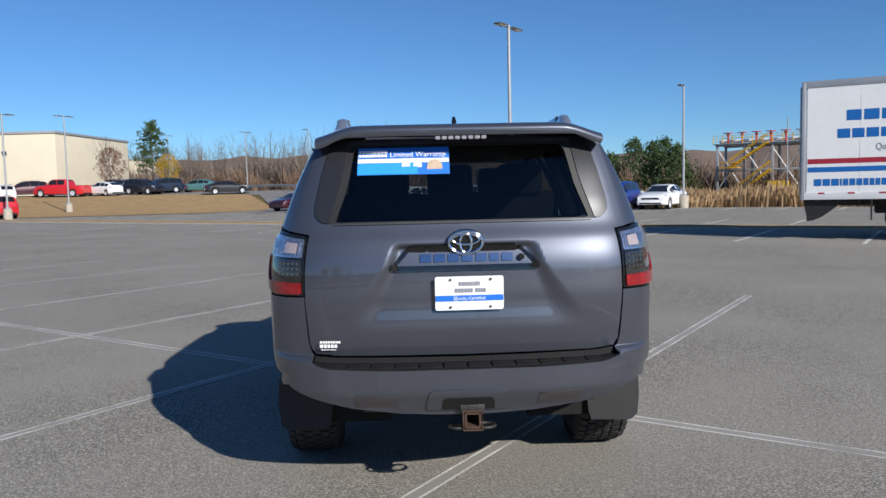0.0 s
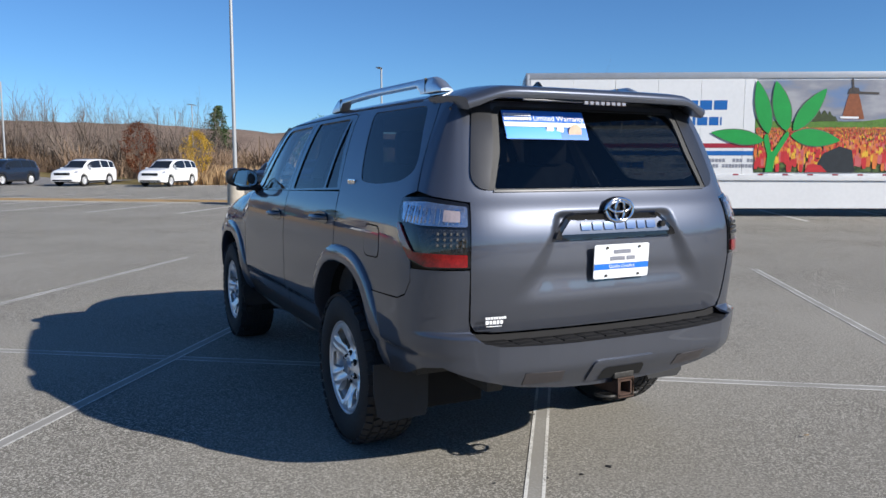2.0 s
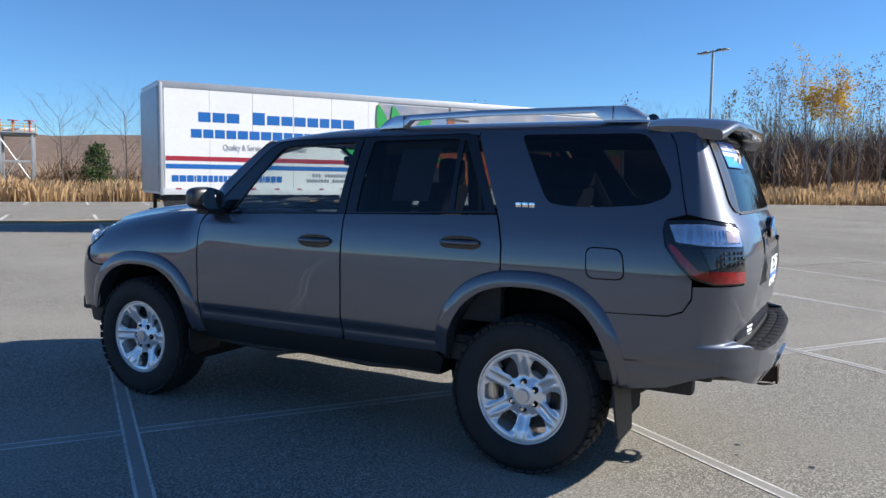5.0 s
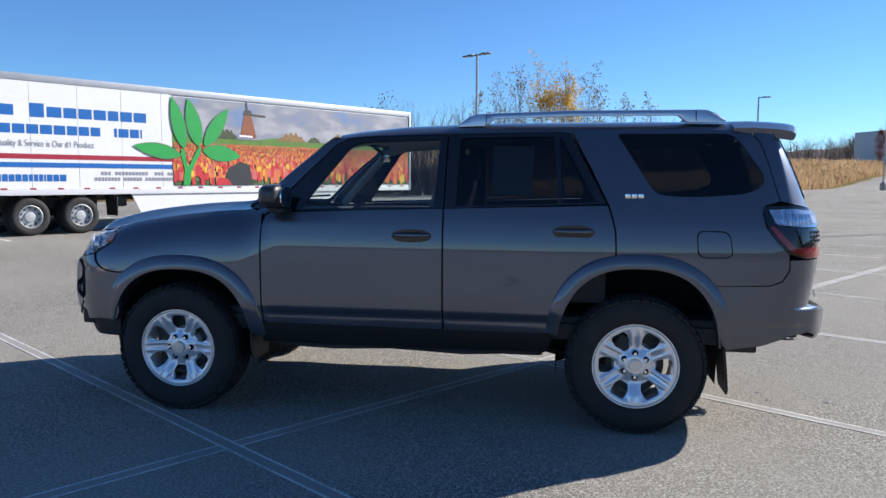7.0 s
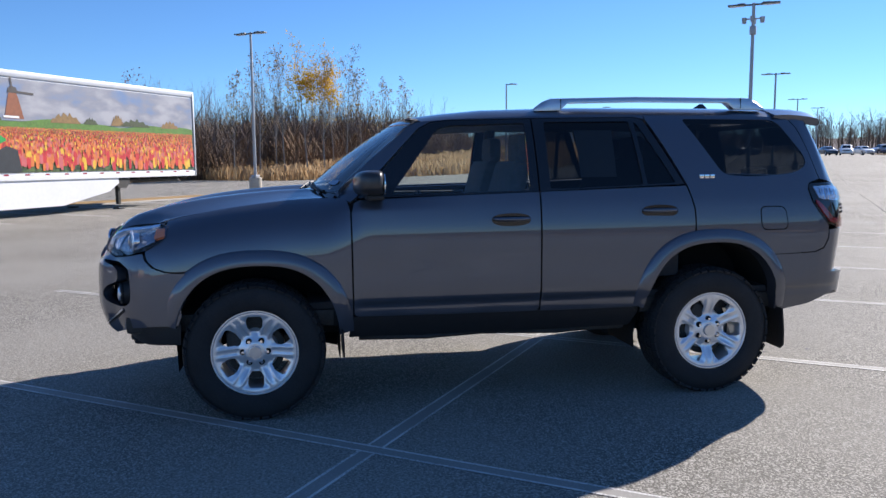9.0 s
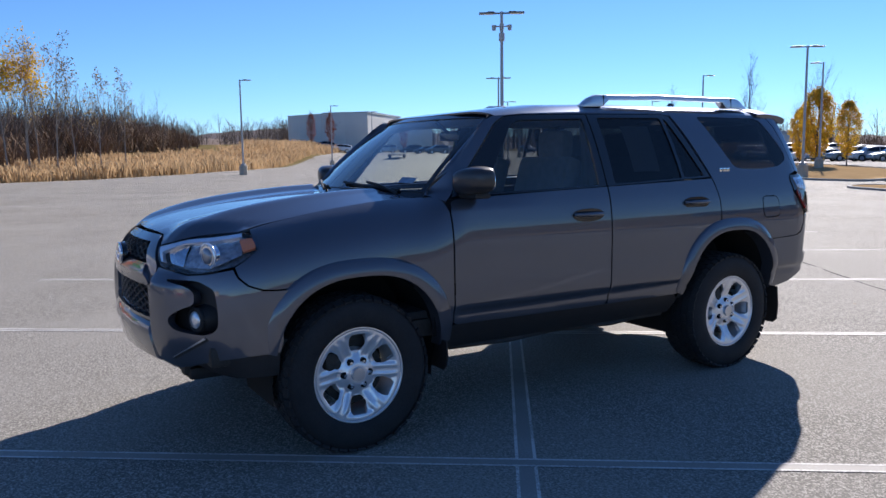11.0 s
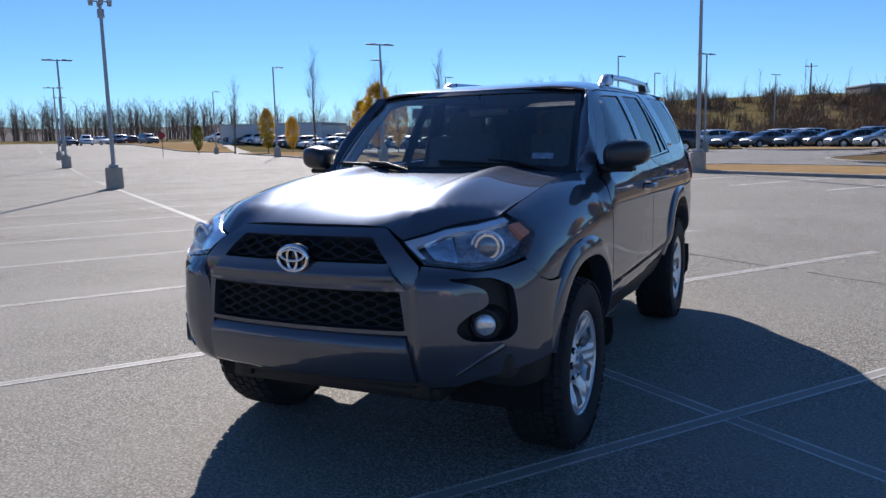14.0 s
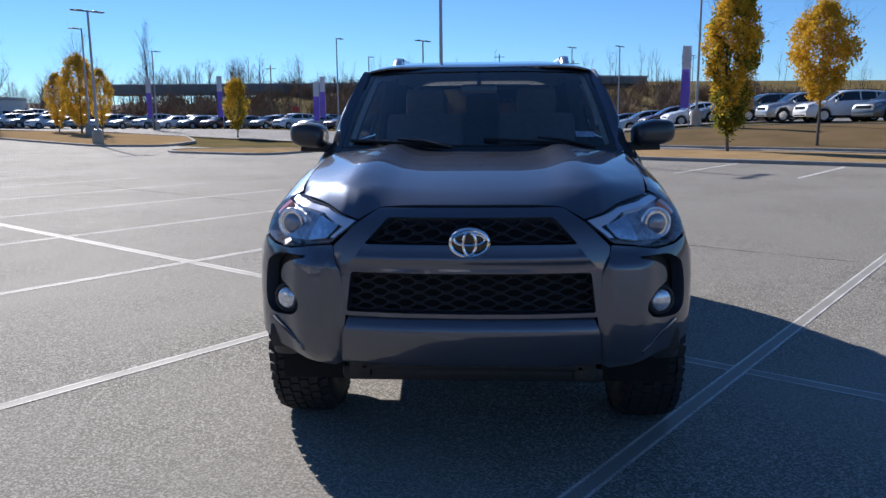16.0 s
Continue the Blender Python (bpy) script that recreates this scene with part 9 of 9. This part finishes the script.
for brg0, brg1, d, z0, h in ((-171, -153, 170, 6.5, 2.9), (176, 169, 165, 8.0, 2.2)):
    c0, c1 = polar((-.08, 5.09), brg0, d), polar((-.08, 5.09), brg1, d + 12)
    dx, dy = c1[0] - c0[0], c1[1] - c0[1]
    building("hilltop_block", "long pale building on a hill", c0, math.degrees(math.atan2(dy, dx)), math.hypot(dx, dy), -10 if brg0 < 0 else 10, z0, h * .7, material("weathered_wall", (.20, .19, .18), rough=.9, var=.15, scale=.4), panels=8)

# ---- steel tower frame with yellow stairs ----
fr = thing("steel_platform", "grey steel platform with yellow rails and stairs and red valves", "platform", Matrix(((.814, .581, 0, UN(-13.9, 66)[0]), (-.581, .814, 0, UN(-13.9, 66)[1]), (0, 0, .70, .3), (0, 0, 0, 1))))
YEL = material("yellow_paint", (.60, .36, .02), rough=.5, var=.15, scale=3)
REDP = material("red_paint", (.50, .03, .02), rough=.5, var=.15, scale=3)
for x in np.linspace(0, 9.2, 5):
    for y in (0, 3.2):
        b_ = bmesh.new()
        box(b_, (x, y, 3.2), (.20, .20, 6.4), .01)
        part("column", b_, GALV, fr)
for x0, x1 in ((0, 2.3), (2.3, 4.6), (4.6, 6.9), (6.9, 9.2)):
    for a, c in (((x0, .6), (x1, 5.9)), ((x1, .6), (x0, 5.9))):
        b_ = bmesh.new()
        cyl(b_, (a[0], 0, a[1]), (c[0], 0, c[1]), .055, n=6)
        part("brace", b_, GALV, fr)
for z in (3.2, 6.3):
    for y in (0, 3.2):
        b_ = bmesh.new()
        box(b_, (4.6, y, z), (9.5, .14, .22), .01)
        part("beam", b_, GALV, fr)
b_ = bmesh.new()
box(b_, (4.6, 1.6, 6.5), (9.9, 3.7, .10), .01)
part("deck", b_, GALV, fr)
for z in (6.85, 7.2, 7.55):
    b_ = bmesh.new()
    for y in (-.2, 3.4):
        cyl(b_, (-.3, y, z), (9.5, y, z), .028, n=6)
    part("rail", b_, YEL, fr)
for x in np.linspace(-.3, 9.5, 13):
    b_ = bmesh.new()
    cyl(b_, (x, -.2, 6.5), (x, -.2, 7.55), .035, n=6)
    part("rail_post", b_, YEL, fr)
for x0, z0, x1, z1 in ((1.2, 3.4, 4.4, 6.5), (4.6, 3.2, 2.0, .3)):
    b_ = bmesh.new()
    for y in (-.5, -1.3):
        cyl(b_, (x0, y, z0), (x1, y, z1), .10, n=6)
        cyl(b_, (x0, y, z0 + 1), (x1, y, z1 + 1), .05, n=6)
    for q in np.linspace(.05, .95, 12):
        box(b_, (x0 + (x1 - x0) * q, -.9, z0 + (z1 - z0) * q), (.28, .8, .05), 0)
    part("stair", b_, YEL, fr)
b_ = bmesh.new()
box(b_, (1.3, -.9, 3.5), (1.5, 1.4, .12), .01)
box(b_, (1.3, -.9, 4.1), (1.5, 1.4, .10), .01)
box(b_, (5.2, -.9, 1.3), (1.6, 1.2, .9), .05)
part("landing", b_, YEL, fr)
for k, x in enumerate(np.linspace(.6, 9.0, 8)):
    b_ = bmesh.new()
    cyl(b_, (x, 1.4, 6.5), (x, 1.4, 7.95), .07, n=8)
    cyl(b_, (x, 1.4, 7.95), (x, 1.4, 8.02), .42, n=12)
    box(b_, (x, 1.4, 7.7), (.25, .25, .25), .03)
    part("valve", b_, REDP, fr)
b_ = bmesh.new()
cyl(b_, (-.3, 2.2, 6.95), (9.3, 2.2, 6.95), .22, n=10)
part("pipe", b_, WHITE_GLOSS, fr)
b_ = bmesh.new()
cyl(b_, (6.0, -1.5, 0), (6.0, -1.5, 9.2), .06, .04, 8)
tagged(part("slim_mast", b_, POLE, fr))

# ---- guard rail, signs, banners ----
def guard(p, q, n, label):
    g = thing("guard_rail", label, "guard rail")
    pts = [(p[0] + (q[0] - p[0]) * t, p[1] + (q[1] - p[1]) * t) for t in np.linspace(0, 1, n)]
    for x, y in pts:
        b = bmesh.new()
        z = float(terrain(x, y))
        box(b, (x, y, z + .38), (.12, .12, .8), .01)
        part("post", b, material("rail_post_wood", (.16, .12, .09), rough=.9, var=.3, scale=3), g)
    for dz in (.50, .66):
        b = bmesh.new()
        tube(b, [(x, y, float(terrain(x, y)) + dz) for x, y in pts], .07, 6)
        part("rail", b, GALV, g)


guard((-30, 101), (-3.5, 70), 20, "long galvanised guard rail below the woods")
guard(UN(-6, 58), UN(34, 58), 16, "galvanised guard rail behind dry reeds")


def feather_flag(x, y, h, turn):
    z = float(terrain(x, y))
    f = thing("feather_flag", "tall purple and white feather banner on a pole", "banner", Matrix.Translation((x, y, z)) @ Matrix.Rotation(radians(turn), 4, "Z"), "feather banners by the cars")
    b = bmesh.new()
    cyl(b, (0, 0, 0), (0, 0, h), .03, .02, 8)
    part("pole", b, POLE, f)
    b = bmesh.new()
    bm_rows = []
    for z0, z1, nm in ((h * .24, h * .72, "lower_cloth"), (h * .72, h, "upper_cloth")):
        b = bmesh.new()
        g = [[b.verts.new((.03 + .46 * u, .05 * math.sin(u * 3 + v * 4), z0 + (z1 - z0) * v)) for u in np.linspace(0, 1, 5)] for v in np.linspace(0, 1, 9)]
        for r in range(8):
            for c in range(4):
                b.faces.new((g[r][c], g[r][c + 1], g[r + 1][c + 1], g[r + 1][c]))
        part(nm, b, material("purple_cloth", (.20, .12, .55), rough=.8, var=.15, scale=4) if nm[0] == "l" else material("white_cloth", (.62, .60, .64), rough=.8, var=.12, scale=4), f, smooth=60)
    b = bmesh.new()
    for k in range(7):
        box(b, (.21, -.085, h * .30 + k * h * .055), (.16, .01, h * .035), 0)
    part("letter_bars", b, WHITE_GLOSS, f)


feather_flag(*polar((-.08, 5.09), 166.1, 44), 4.3, 10)
feather_flag(*polar((-.08, 5.09), -155.9, 78), 4.8, 10)
feather_flag(*polar((-.08, 5.09), -160.6, 76), 5.0, 10)
feather_flag(*polar((-.08, 5.09), -167.8, 74), 5.0, 10)
feather_flag(*polar((-3.23, 4.07), -164.5, 66), 4.2, 10)
for x, y, kind in ((*polar((-3.23, 4.07), -163.6, 92), "stop"), (*polar((-1.36, 4.92), 174.2, 84), "stop"), (*polar((-1.22, -5.58), 5.9, 74), "round"), (*polar((-2.28, 4.6), -134.4, 90), "stop")):
    s = thing("road_sign", "red stop sign seen edge-on on a post" if kind == "stop" else "pale round road sign on a post", "sign", Matrix.Translation((x, y, float(terrain(x, y)))))
    b_ = bmesh.new()
    cyl(b_, (0, 0, 0), (0, 0, 2.3), .03, n=8)
    part("post", b_, STEEL_DARK, s)
    b_ = bmesh.new()
    a = math.atan2(-y, -x)
    nv = Vector((math.cos(a), math.sin(a), 0))
    cyl(b_, Vector((0, 0, 2.25)) + nv * .03, Vector((0, 0, 2.25)) + nv * .05, .38, n=8 if kind == "stop" else 20)
    part("plate", b_, material("sign_red", (.35, .03, .03), rough=.5, var=.1, scale=5) if kind == "stop" else material("sign_pale", (.5, .5, .46), rough=.5, var=.1, scale=5), s)
# thin wooden utility poles on the hill
for brg, d in ((174.2, 150), (-164.0, 160), (179.5, 170)):
    x, y = polar((-.08, 5.09), brg, d)
    s = thing("utility_pole", "wooden utility pole with a crossarm", "utility pole", Matrix.Translation((x, y, float(terrain(x, y)))))
    b_ = bmesh.new()
    cyl(b_, (0, 0, 0), (0, 0, 7), .15, .11, 8)
    part("post", b_, MATS["rail_post_wood"], s)
    b_ = bmesh.new()
    box(b_, (0, 0, 6.4), (2.2, .12, .12), .01)
    part("crossarm", b_, MATS["rail_post_wood"], s)
